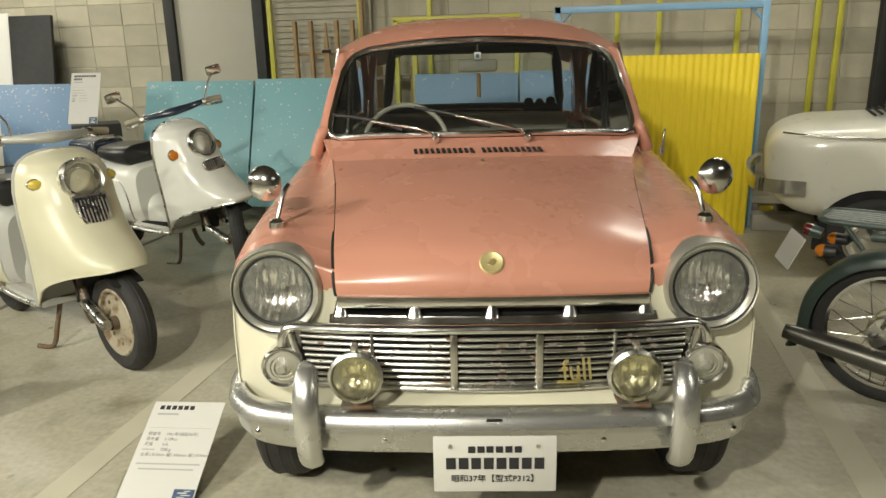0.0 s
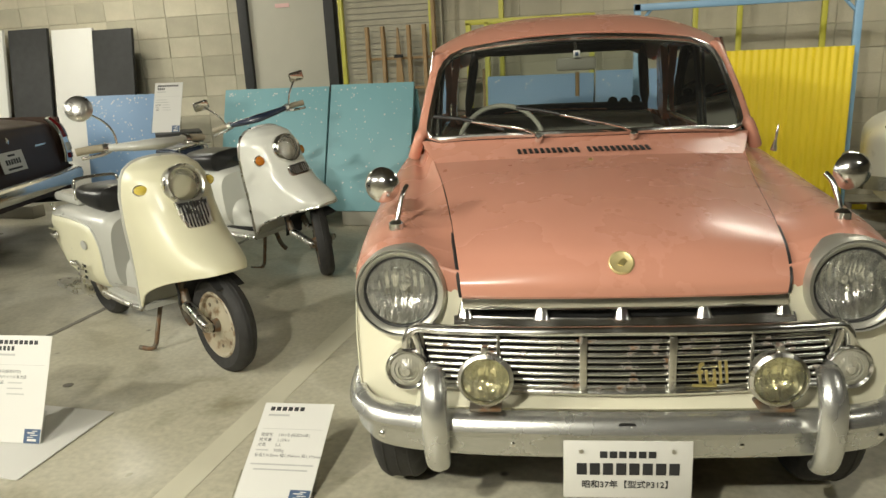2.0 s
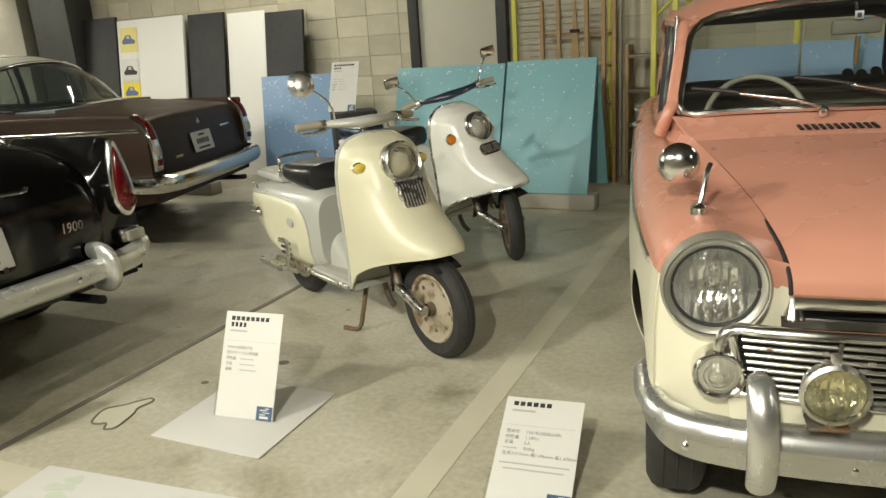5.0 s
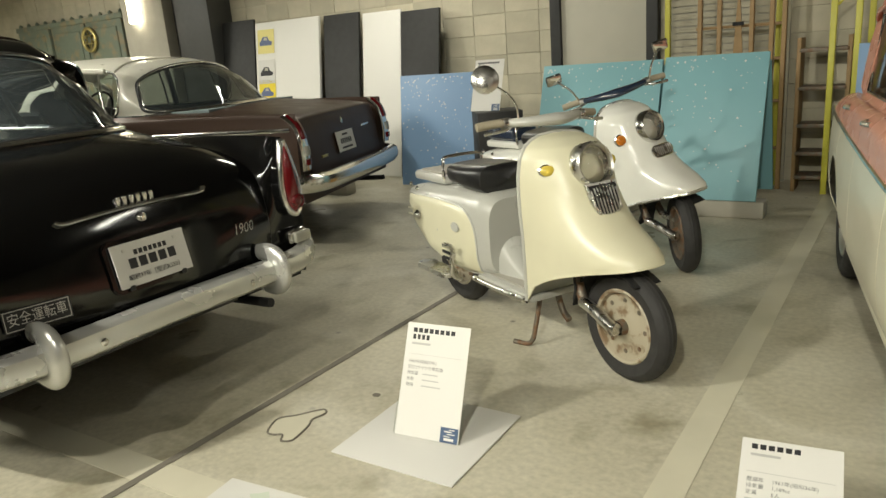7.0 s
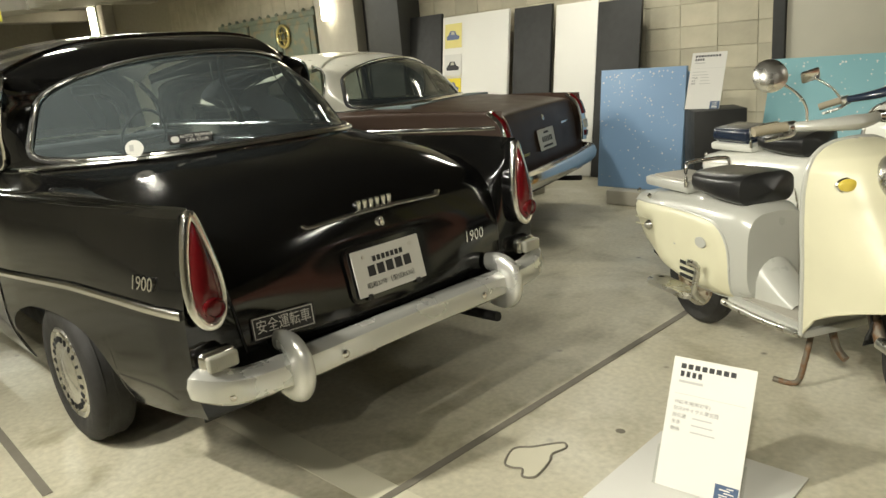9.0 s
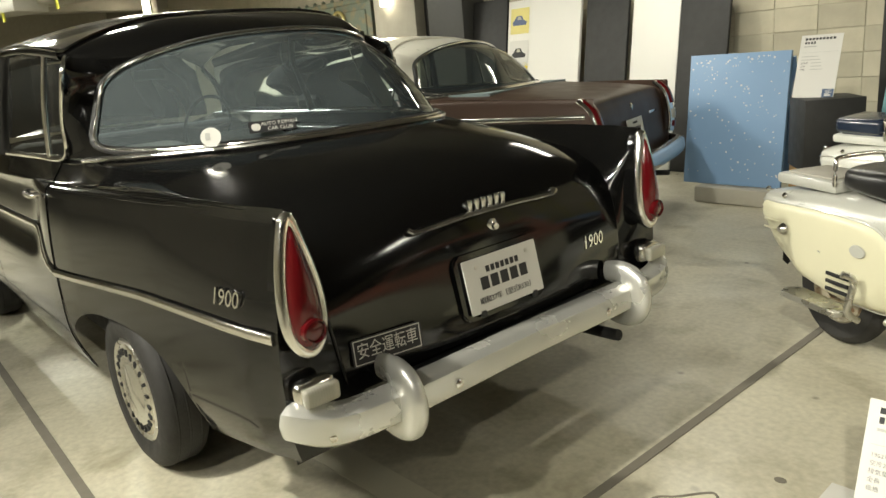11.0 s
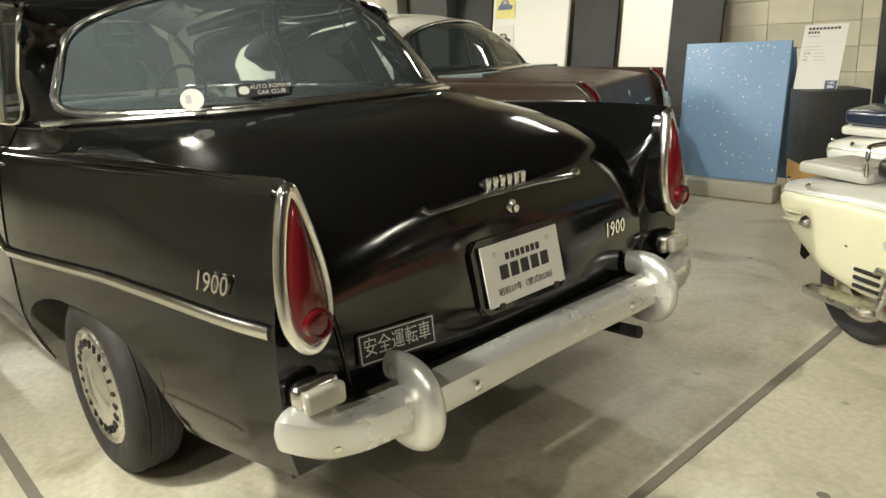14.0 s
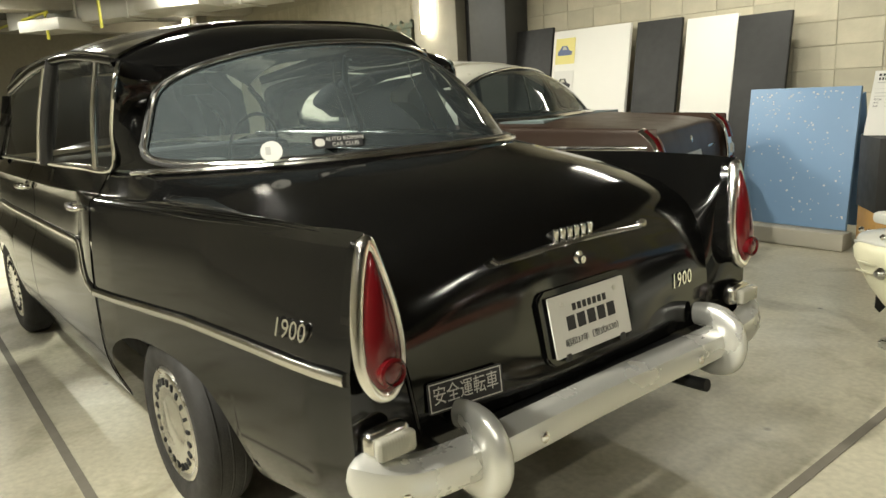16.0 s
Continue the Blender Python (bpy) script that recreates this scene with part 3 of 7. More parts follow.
        # fog lamp
        m = pose(side * .362, -.035, .590, 90, 0, 0)
        fg = part("fog_lamp", lathe([(0, -.065), (.035, -.062), (.06, -.035), (.068, -.004), (.072, .004), (.072, .014), (.064, .020), (.062, .012)], m, 36), DULL, car, "round fog lamp with yellowish ribbed glass")
        part("reflector", lathe([(.061, .008), (.045, -.02), (.018, -.036), (0, -.038)], m, 32), SILVER, fg)
        part("lens", lathe([(.062, .010), (.056, .017), (.03, .023), (.016, .024), (.014, .032), (0, .034)], m, 32), FOGLENS, fg)
        part("clip", box(.018, .03, .022, (side * .362, -.03, .668), .005), DULL, fg)
        part("bracket", box(.085, .07, .010, (side * .365, -.01, .503), .004), IRON, fg, "rusty bracket")
        part("stem", lathe([(.014, 0), (.014, .03)], pose(side * .362, -.03, .502), 10), IRON, fg)
        # bumper overrider
        path = smooth_path([(side * .497, .010, .318), (side * .497, -.030, .345), (side * .498, -.048, .43), (side * .500, -.035, .52), (side * .502, .005, .575), (side * .503, .03, .58)], 6)
        part("overrider", sweep(path, [(.036 * math.cos(a) , .026 * math.sin(a)) for a in span(0, 2 * math.pi, 16)[:-1]], up=(0, 1, 0), scale=lambda t: .55 + .45 * math.sin(math.pi * min(1, max(0, t * .9 + .05))) ** .5), BUMPER, car, "upright chrome overrider")
        # fender mirror
        mm = pose(side * .627, .305, .922)
        mi = part("fender_mirror", tube([mm @ V((0, 0, -.01)), mm @ V((side * -.008, .01, .03)), mm @ V((side * -.02, .035, .085)), mm @ V((side * -.03, .06, .105))], .008), CHROME, car, "round chrome fender mirror")
        part("foot", lathe([(.022, -.012), (.022, .006), (.012, .016), (0, .018)], mm, 16), CHROME, mi)
        dm = pose(side * .675, .385, 1.028) @ pose(0, 0, 0, 90, 0, side * 12)
        part("mirror_shell", lathe([(0, .038), (.02, .036), (.042, .026), (.053, .008), (.055, -.004), (.051, -.008), (0, -.007)], dm, 32), CHROME, mi)
        # wheels
        for yc, zc in WHEELS:
            wheel(car, pose(side * .665, yc, zc) @ pose(0, 0, 0, 0, 90 * side, 0), .30, .155, .185, disc=SATIN, bare=True)
        # sill
        part("sill", box(.05, 1.9, .05, (side * .72, 1.7, .235), .01), CREAM, car)
    # bonnet
    mid = [(.112, .752), (.103, .772), (.104, .800), (.130, .842), (.190, .888), (.36, .936), (.64, .978), (.96, 1.006)]
    rim = [(.126, .752, .425), (.121, .772, .427), (.128, .800, .430), (.165, .834, .436), (.25, .868, .449), (.45, .908, .477), (.76, .946, .525), (1.065, .982, .586)]

    def bonnet(u, v):
        y, z = curve(mid, u)
        y2, z2, x2 = curve(rim, u)
        k = abs(v) ** 2.3
        return V((v * x2, lerp(y, y2, v * v), lerp(z, z2, k)))
    hood = part("bonnet", grid(bonnet, span(0, 1, 44), span(-1, 1, 28), -0.006), PINK, car, "salmon bonnet")
    part("bonnet_trim", sweep([bonnet(0, v) + V((0, -.006, -.008)) for v in span(-1, 1, 20)], [(-.008, -.016), (.012, -.016), (.015, -.004), (.011, .014), (.002, .019), (-.008, .016)]), CHROME, hood, "chrome strip")
    for s in (-1, 1):
        # Dark bead draws the shade in the gap beside the bonnet.
        part("bonnet_gap", sweep([bonnet(u, s) + V((s * .005, 0, .0005)) for u in span(.06, 1, 30)], circle(.0055, 6)), SEAL, hood)
    bm_ = pose(0, .126, .846) @ pose(0, 0, 0, 50, 0, 0)
    bd = part("badge", lathe([(0, -.01), (.034, -.008), (.034, .004), (.030, .007), (.026, .005), (0, .006)], bm_, 32), GOLDPAINT, hood, "round gold enamel badge")
    part("emblem", slab([(-.012, -.006), (.002, -.012), (.014, .002), (.006, .012), (-.004, .004)], .003, bm_ @ Matrix.Translation((0, 0, .005))), GOLD, bd)
    part("washer_nozzle", lathe([(.011, 0), (.011, .006), (.005, .010), (0, .012)], pose(0, .90, 1.002), 12), GOLD, hood)
    # cowl between bonnet and windscreen
    def cowl(u, v):
        a = bonnet(1, v)
        return V((lerp(a.x, .66 * v, u), lerp(a.y + .005, 1.135 + .135 * v * v, u), lerp(a.z - .001, 1.068 - .02 * v * v, u)))
    cw = part("cowl", grid(cowl, span(0, 1, 6), span(-1, 1, 24), -0.004), PINK, car)
    for side in (-1, 1):
        part("cowl_side", grid(lambda y, v: bb_point(side, y, 1).lerp(V((side * .645, y + .03, 1.045)), v) if y > 1.2 else bb_point(side, y, 1).lerp(cowl(min(1, (y - 1.08) / .12), side), v), span(1.08, 1.32, 8), span(0, 1, 4), -0.003), PINK, car)
    for k in range(22):
        x = -.262 + .0222 * k + (.024 if k > 10 else 0)
        p = cowl(.30, x / .62)
        part("vent_slot", box(.012, .046, .004, (0, 0, .007), m=Matrix.Translation(p) @ pose(0, 0, 0, 12, 0, 8)), DARK, cw)
    # windscreen
    def screen(u, v):
        lo = V((.640 * v, 1.125 + .125 * v * v, 1.075 - .030 * v ** 4))
        hi = V((.575 * v, 1.520 + .055 * v * v, 1.437 - .045 * v * v))
        return lo.lerp(hi, u) + V((0, -.012 * math.sin(math.pi * u), .010 * math.sin(math.pi * u)))
    def ring_uv(n=14):
        right = [(.04, .965), (.11, .995)] + [(w, 1) for w in span(.2, .76, 4)] + [(.87, .985), (.95, .935)]
        return [(0, w) for w in span(-.90, .90, n)] + right + [(1, w) for w in span(.84, -.84, n)] + [(u, -v) for u, v in reversed(right)]

    def edge():
        return [screen(u, v) for u, v in ring_uv()]

    def surround(k, r):
        u, v = ring_uv()[int(round(k)) % len(ring_uv())]
        g = lerp(1.0, 1.075 / (abs(2 * u - 1) ** 7 + abs(v) ** 7) ** (1 / 7), r)
        return screen(.5 + (u - .5) * g, v * g) + V((0, .004 + .022 * r * r, .004))
    ws = part("windscreen", grid(screen, span(0, 1, 10), span(-1, 1, 20)), GLASS, car, "clear windscreen")
    part("windscreen_surround", grid(surround, range(len(ring_uv()) + 1), span(0, 1, 4)), PINK, car)
    part("windscreen_seal", sweep(edge(), circle(.011, 8), True), SEAL, ws, "black rubber seal")
    part("windscreen_trim", sweep([p + V((0, -.010, .006)) for p in edge()], circle(.012, 8), True), CHROME, ws, "chrome trim")
    # roof
    def roof(u, v):
        y = lerp(1.53, 3.02, u)
        z = 1.545 - .085 * max(0, (.35 - u) / .35) ** 2.2 - .11 * max(0, (u - .55) / .45) ** 2.2
        hw = .665 - .05 * max(0, (.2 - u) / .2) ** 2 - .06 * max(0, (u - .8) / .2) ** 2
        a = abs(v)
        p = V((v * hw, y, z - .135 * a ** 3.2))
        if u < .22:
            k = u / .22
            q = screen(1.03 - .13 * abs(v) ** 8, v) + V((0, .012, .012))
            e = 1 - (1 - k) ** 2
            back = roof(.22, v)
            p = V((lerp(q.x, back.x, e), lerp(q.y, back.y, k), lerp(q.z, back.z, e)))
        return p
    part("roof", grid(roof, span(0, 1, 40), [math.sin(x * math.pi / 2) for x in span(-1, 1, 30)], -0.008), PINK, car, "salmon roof")
    for side in (-1, 1):
        part("a_pillar", sweep(smooth_path([V((side * .700, 1.30, .985)), V((side * .683, 1.285, 1.03)), V((side * .666, 1.285, 1.075))] + [screen(u, side) + V((side * .022, .022, 0)) for u in span(.12, .96, 6)] + [V((side * .570, 1.60, 1.372))], 4), [(.027 * math.cos(a), .023 * math.sin(a)) for a in span(0, 2 * math.pi, 12)[:-1]]), PINK, car)
        part("b_pillar", sweep([V((side * .672, 2.02, .99)), V((side * .655, 2.02, 1.2)), V((side * .625, 2.02, 1.42))], [(.03, .02), (-.03, .02), (-.03, -.02), (.03, -.02)], up=(side, 0, 0)), SEAL, car)
        part("c_pillar", sweep([V((side * .66, 2.95, .98)), V((side * .64, 2.88, 1.2)), V((side * .60, 2.78, 1.43))], [(.10, .02), (-.10, .02), (-.10, -.02), (.10, -.02)], up=(side, 0, 0)), PINK, car)
        part("roof_rail", sweep([V((side * .580, 1.61, 1.372)), V((side * .622, 1.75, 1.395)), V((side * .640, 2.2, 1.408)), V((side * .625, 2.9, 1.395))], circle(.024, 8)), PINK, car)
        for y0, y1, y2, y3 in ((1.30, 1.98, 1.99, 1.62), (2.06, 2.83, 2.74, 2.06)):
            q = [V((side * .668, y0, 1.0)), V((side * .668, y1, 1.0)), V((side * .630, y2, 1.41)), V((side * .630, y3, 1.41))]
            win = part("side_window", grid(lambda u, v: q[0].lerp(q[1], u).lerp(q[3].lerp(q[2], u), v), span(0, 1, 2), span(0, 1, 2)), GLASS, car)
            part("window_frame", tube(q, .010, 1, True, 8, straight=True), CHROME, win, "chrome frame")
    # rear window and boot
    def rear(u, v):
        return V((lerp(.57, .50, u) * v, 3.16 - .10 * v * v - .24 * u, lerp(1.02, 1.40, u)))
    rw = part("rear_window", grid(rear, span(0, 1, 4), span(-1, 1, 10)), GLASS, car)
    part("rear_window_frame", sweep([rear(0, v) for v in span(-1, 1, 8)] + [rear(u, 1) for u in span(.2, .8, 3)] + [rear(1, v) for v in span(1, -1, 8)] + [rear(u, -1) for u in span(.8, .2, 3)], circle(.03, 8), True), SEAL, rw)
    part("boot_lid", grid(lambda u, v: V((v * lerp(.62, .47, u), lerp(3.1, 3.84, u), lerp(1.01, .86, u * u) - .03 * v * v)), span(0, 1, 10), span(-1, 1, 12), -0.01), PINK, car)
    part("tail_panel", grid(lambda u, v: V((v * .70, 3.84 + .04 * (1 - v * v), lerp(.28, .86, u))), span(0, 1, 4), span(-1, 1, 10), -0.01), CREAM, car)
    # cabin
    part("cabin_floor", box(1.3, 3.3, .04, (0, 2.1, .30)), DARK, car)
    # Solid near-black block stands in for the shaded room under the bonnet.
    part("engine_bay", box(.95, .95, .40, (0, .66, .50)), DARK, car)
    part("dashboard", grid(lambda u, v: V((.63 * v, 1.24 + .16 * u + .10 * v * v, 1.045 - .10 * u * u)), span(0, 1, 6), span(-1, 1, 8), -0.02), TRIM, car)
    for x in (-.32, .32):
        part("front_seat", grid(lambda u, v: V((x + .27 * v, 1.98 + .10 * u - .02 * v * v, .55 + .42 * u - .05 * abs(v) ** 4 * u)), span(0, 1, 8), span(-1, 1, 10), -0.10), TRIM, car, "grey vinyl seat")
    part("rear_seat", grid(lambda u, v: V((.60 * v, 2.78 + .16 * u, .50 + .48 * u)), span(0, 1, 6), span(-1, 1, 10), -0.10), TRIM, car)
    part("parcel_shelf", box(1.15, .30, .02, (0, 3.03, .985)), TRIM, car)
    part("headlining", grid(lambda u, v: roof(lerp(.03, .97, u), v * .93) - V((0, 0, .035)), span(0, 1, 8), span(-1, 1, 12)), TRIM, car)
    sw = pose(-.33, 1.50, 0.995) @ pose(0, 0, 0, 62, 0, 0)
    st = part("steering_wheel", tube([sw @ V((.19 * math.cos(a), .19 * math.sin(a), 0)) for a in [k * math.pi / 8 for k in range(16)]], .011, 3, True), TRIM, car, "thin pale steering wheel")
    for a in (20, 160, 270):
        part("spoke", tube([sw @ V((0, 0, -.02)), sw @ V((.185 * math.cos(radians(a)), .185 * math.sin(radians(a)), 0))], .007, 1), CHROME, st)
    part("column", tube([sw @ V((0, 0, 0)), sw @ V((0, 0, -.35))], .022, 1), TRIM, st)
    im = part("rear_view_mirror", box(.17, .02, .055, (-.005, 1.47, 1.335), .012), TRIM, car, "grey interior mirror")
    part("mirror_stem", tube([(-.005, 1.47, 1.35), (-.005, 1.50, 1.42)], .006, 1), CHROME, im)
    part("hanging_tag", box(.028, .004, .03, (-.005, 1.445, 1.375)), PAPER, im, "small white tag with blue mark")
    part("tag_mark", box(.014, .003, .016, (-.005, 1.441, 1.375)), BLUEINK, im)
    part("charm", tube([(0, 1.46, 1.30), (0, 1.46, 1.20)], .009, 1), WOOD, im)
    for x, z, r in ((.36, 1.06, .03), (.43, 1.055, .028), (.50, 1.065, .03)):
        part("round_sticker", lathe([(0, 0), (r, 0), (r, .002), (0, .002)], pose(x, 3.06 - .1 * x, z) @ pose(0, 0, 0, 60, 0, 0), 14), SEAL, rw)
    # wipers
    for px, tipx, tipy, tipz in ((-.18, -.595, 1.20, 1.16), (.18, -.265, 1.165, 1.185)):
        base = V((px, 1.085, 1.078))
        tip = V((tipx, tipy, tipz))
        wp = part("wiper", tube([base, base + V((-.06, -.012, .03)), base.lerp(tip, .55) + V((0, -.035, .012)), base.lerp(tip, .62) + V((0, -.03, .01))], .006), CHROME, car, "chrome wiper with black blade")
        part("pivot", lathe([(.016, -.01), (.016, .012), (.008, .02), (0, .021)], pose(px, 1.085, 1.070) @ pose(0, 0, 0, 25, 0, 0), 14), CHROME, wp)
        part("blade", tube([base.lerp(tip, .32) + V((0, -.022, .0)), base.lerp(tip, .65) + V((0, -.024, .012)), tip + V((0, -.016, 0))], .007), SEAL, wp)
    # aerial
    ae = part("aerial", lathe([(.012, 0), (.012, .01), (.007, .03), (.005, .05), (.004, .10), (0, .105)], pose(.715, 1.13, .985) @ pose(0, 0, 0, 8, 4, 0), 10), CHROME, car, "short chrome aerial")
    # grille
    # This root sheet is black to stand in for shade behind the bars.
    gr = part("grille", grid(lambda u, v: V((.54 * v, .080 + .055 * v * v, lerp(.50, .672, u))), span(0, 1, 2), span(-1, 1, 14), -.004), DARK, car, "chrome grille with horizontal bars, partly rusted, shade behind as a black sheet")
    def bow(x):
        return .058 + .05 * (abs(x) / .56) ** 2
    def bar(name, z, x0, x1, r=.008, h=1.0, mt=GRILLE, n=10, dz=0.0, dy=0.0):
        path = [V((x, bow(x) + dy, z + dz * abs(x))) for x in span(x0, x1, n)]
        return part(name, sweep(path, [(r * math.cos(a), r * h * math.sin(a)) for a in span(0, 2 * math.pi, 10)[:-1]]), mt, gr)
    rail = [(-.585, .098, .625), (-.580, .096, .655)] + [(x, bow(x) - .012, .686 - .012 * abs(x)) for x in span(-.555, .555, 18)] + [(.580, .096, .655), (.585, .098, .625)]
    part("upper_rail", sweep(smooth_path(rail, 3), [(.0165 * math.cos(a), .0145 * math.sin(a)) for a in span(0, 2 * math.pi, 10)[:-1]]), CHROME, gr, "chrome rail bent down at its ends")
    bar("lower_rail", .503, -.545, .545, .012, .9, GRILLE, 20, .01)
    for sx in (-1, 1):
        part("end_cap", tube([(sx * .56, bow(.56) - .01, .662), (sx * .545, bow(.56) - .012, .60), (sx * .53, bow(.56) - .012, .55), (sx * .545, bow(.56) - .008, .508)], .012), CHROME, gr)
    for k in range(8):
        z = .650 - .0185 * k
        for x0, x1 in ((-.535 + .004 * k, -.335), (-.325, -.115), (-.095, .115), (.135, .325), (.335, .535 - .004 * k)):
            bar("grille_bar", z, x0, x1, .0070, .92)
    for x in (-.106, .125):
        part("grille_post", box(.022, .022, .165, (x, .052, .587), .005), GRILLE, gr)
    for x in (-.33, .33):
        part("grille_stay", box(.010, .016, .16, (x, .070, .587), .003), GRILLE, gr)
    # upper openings under the bonnet
    def lip(x):
        return .098 + .026 * (x / .43) ** 2
    # Black sheet stands in for the shaded depth of the slots.
    ug = part("upper_grille", grid(lambda u, v: V((.425 * v, lip(.425 * v) + .03, lerp(.688, .752, u))), span(0, 1, 2), span(-1, 1, 14), -.004), DARK, car, "row of air slots framed in chrome, shade drawn as a black sheet")
    part("slot_sill", grid(lambda u, v: V((.45 * v, lip(.45 * v) - lerp(.004, .022, u), lerp(.704, .684, u))), span(0, 1, 2), span(-1, 1, 16), -.003), CHROME, ug)
    part("slot_frame", sweep([V((x, lip(x) - .005, .703)) for x in span(-.43, .43, 16)], [(.006 * math.cos(q), .004 * math.sin(q)) for q in span(0, 2 * math.pi, 8)[:-1]]), CHROME, ug)
    for x in (-.42, -.212, 0, .212, .42):
        part("slot_post", sweep([V((x, lip(x) + .004, .744)), V((x, lip(x) - .003, .724)), V((x, lip(x) - .012, .700))], [(.015 * math.cos(q), .007 * math.sin(q)) for q in span(0, 2 * math.pi, 10)[:-1]], up=(0, 1, 0), scale=lambda t: .8 + .8 * t * t), CHROME, ug)
    # gold script badge
    gb = part("script_badge", box(.062, .006, .008, (.205, .032, .536), .002, m=None), GOLD, gr, "gold script badge")
    writing("script_letters", "full", .092, pose(.226, .036, .566) @ FRONT @ pose(0, 0, 0, 0, 0, 6), GOLD, gb, .003, stretch=.078)
    # bumper
    prof = [(-.012, -.088), (.004, -.090), (.022, -.062), (.024, -.030), (.030, -.022), (.044, .0), (.036, .026), (.018, .040), (-.006, .042), (-.012, .02)]
    pts = [(-.742, .31, .455), (-.738, .20, .445), (-.705, .11, .437), (-.63, .055, .433), (-.45, .022, .430), (-.2, .008, .430), (0, .004, .430), (.2, .008, .430), (.45, .022, .430), (.63, .055, .433), (.705, .11, .437), (.738, .20, .445), (.742, .31, .455)]
    bp = part("front_bumper", sweep(smooth_path(pts, 5), prof), BUMPER, car, "polished steel front bumper with dull spots")
    for x in (-.66, -.297, .295, .66):
        y = .002 + (.05 if abs(x) > .5 else 0.0)
        part("bolt", lathe([(.010, 0), (.010, .004), (.005, .008), (0, .009)], pose(x, y - .008, .385) @ pose(0, 0, 0, 90, 0, 0), 12), CHROME, bp)
    part("jack_hole", slab(rounded(.045, .016, .007), .003, pose(0, -.030, .452) @ FRONT), DARK, bp)
    part("valance", grid(lambda u, v: V((.70 * v, .085 + .10 * v * v + .02 * u, lerp(.49, .285 + .05 * v * v, u))), span(0, 1, 5), span(-1, 1, 16), -0.004), CREAM, car, "cream apron under the grille")
    part("bumper_shelf", grid(lambda u, v: V((.56 * v, .02 + .02 * v * v + .07 * u, .472 + .02 * u)), span(0, 1, 2), span(-1, 1, 12), -0.003), CREAM, car)
    # display plate
    dp = part("display_plate", box(.330, .006, .168, (0, -.045, .334), .004), PAPER, car, "white display plate with black lettering")
    m = pose(0, -.049, .334) @ FRONT
    w6 = [-.062, -.037, -.013, .012, .037, .062]
    for x in w6:
        bars("letter_block", [(x, .046, .019, .019)], m, INK, dp)
    for k in range(8):
        bars("letter_block", [(-.118 + .0338 * k, .004, .026, .034)], m, INK, dp)
    writing("year_text", "昭和37年【型式P312】", .024, m @ Matrix.Translation((0, -.043, .0004)), INK, dp, stretch=.22)
    for x in (-.12, .115):
        part("screw", lathe([(.006, 0), (.006, .003), (0, .004)], m @ Matrix.Translation((x, .056, 0)), 10), DULL, dp)
    return car


salmon_saloon()

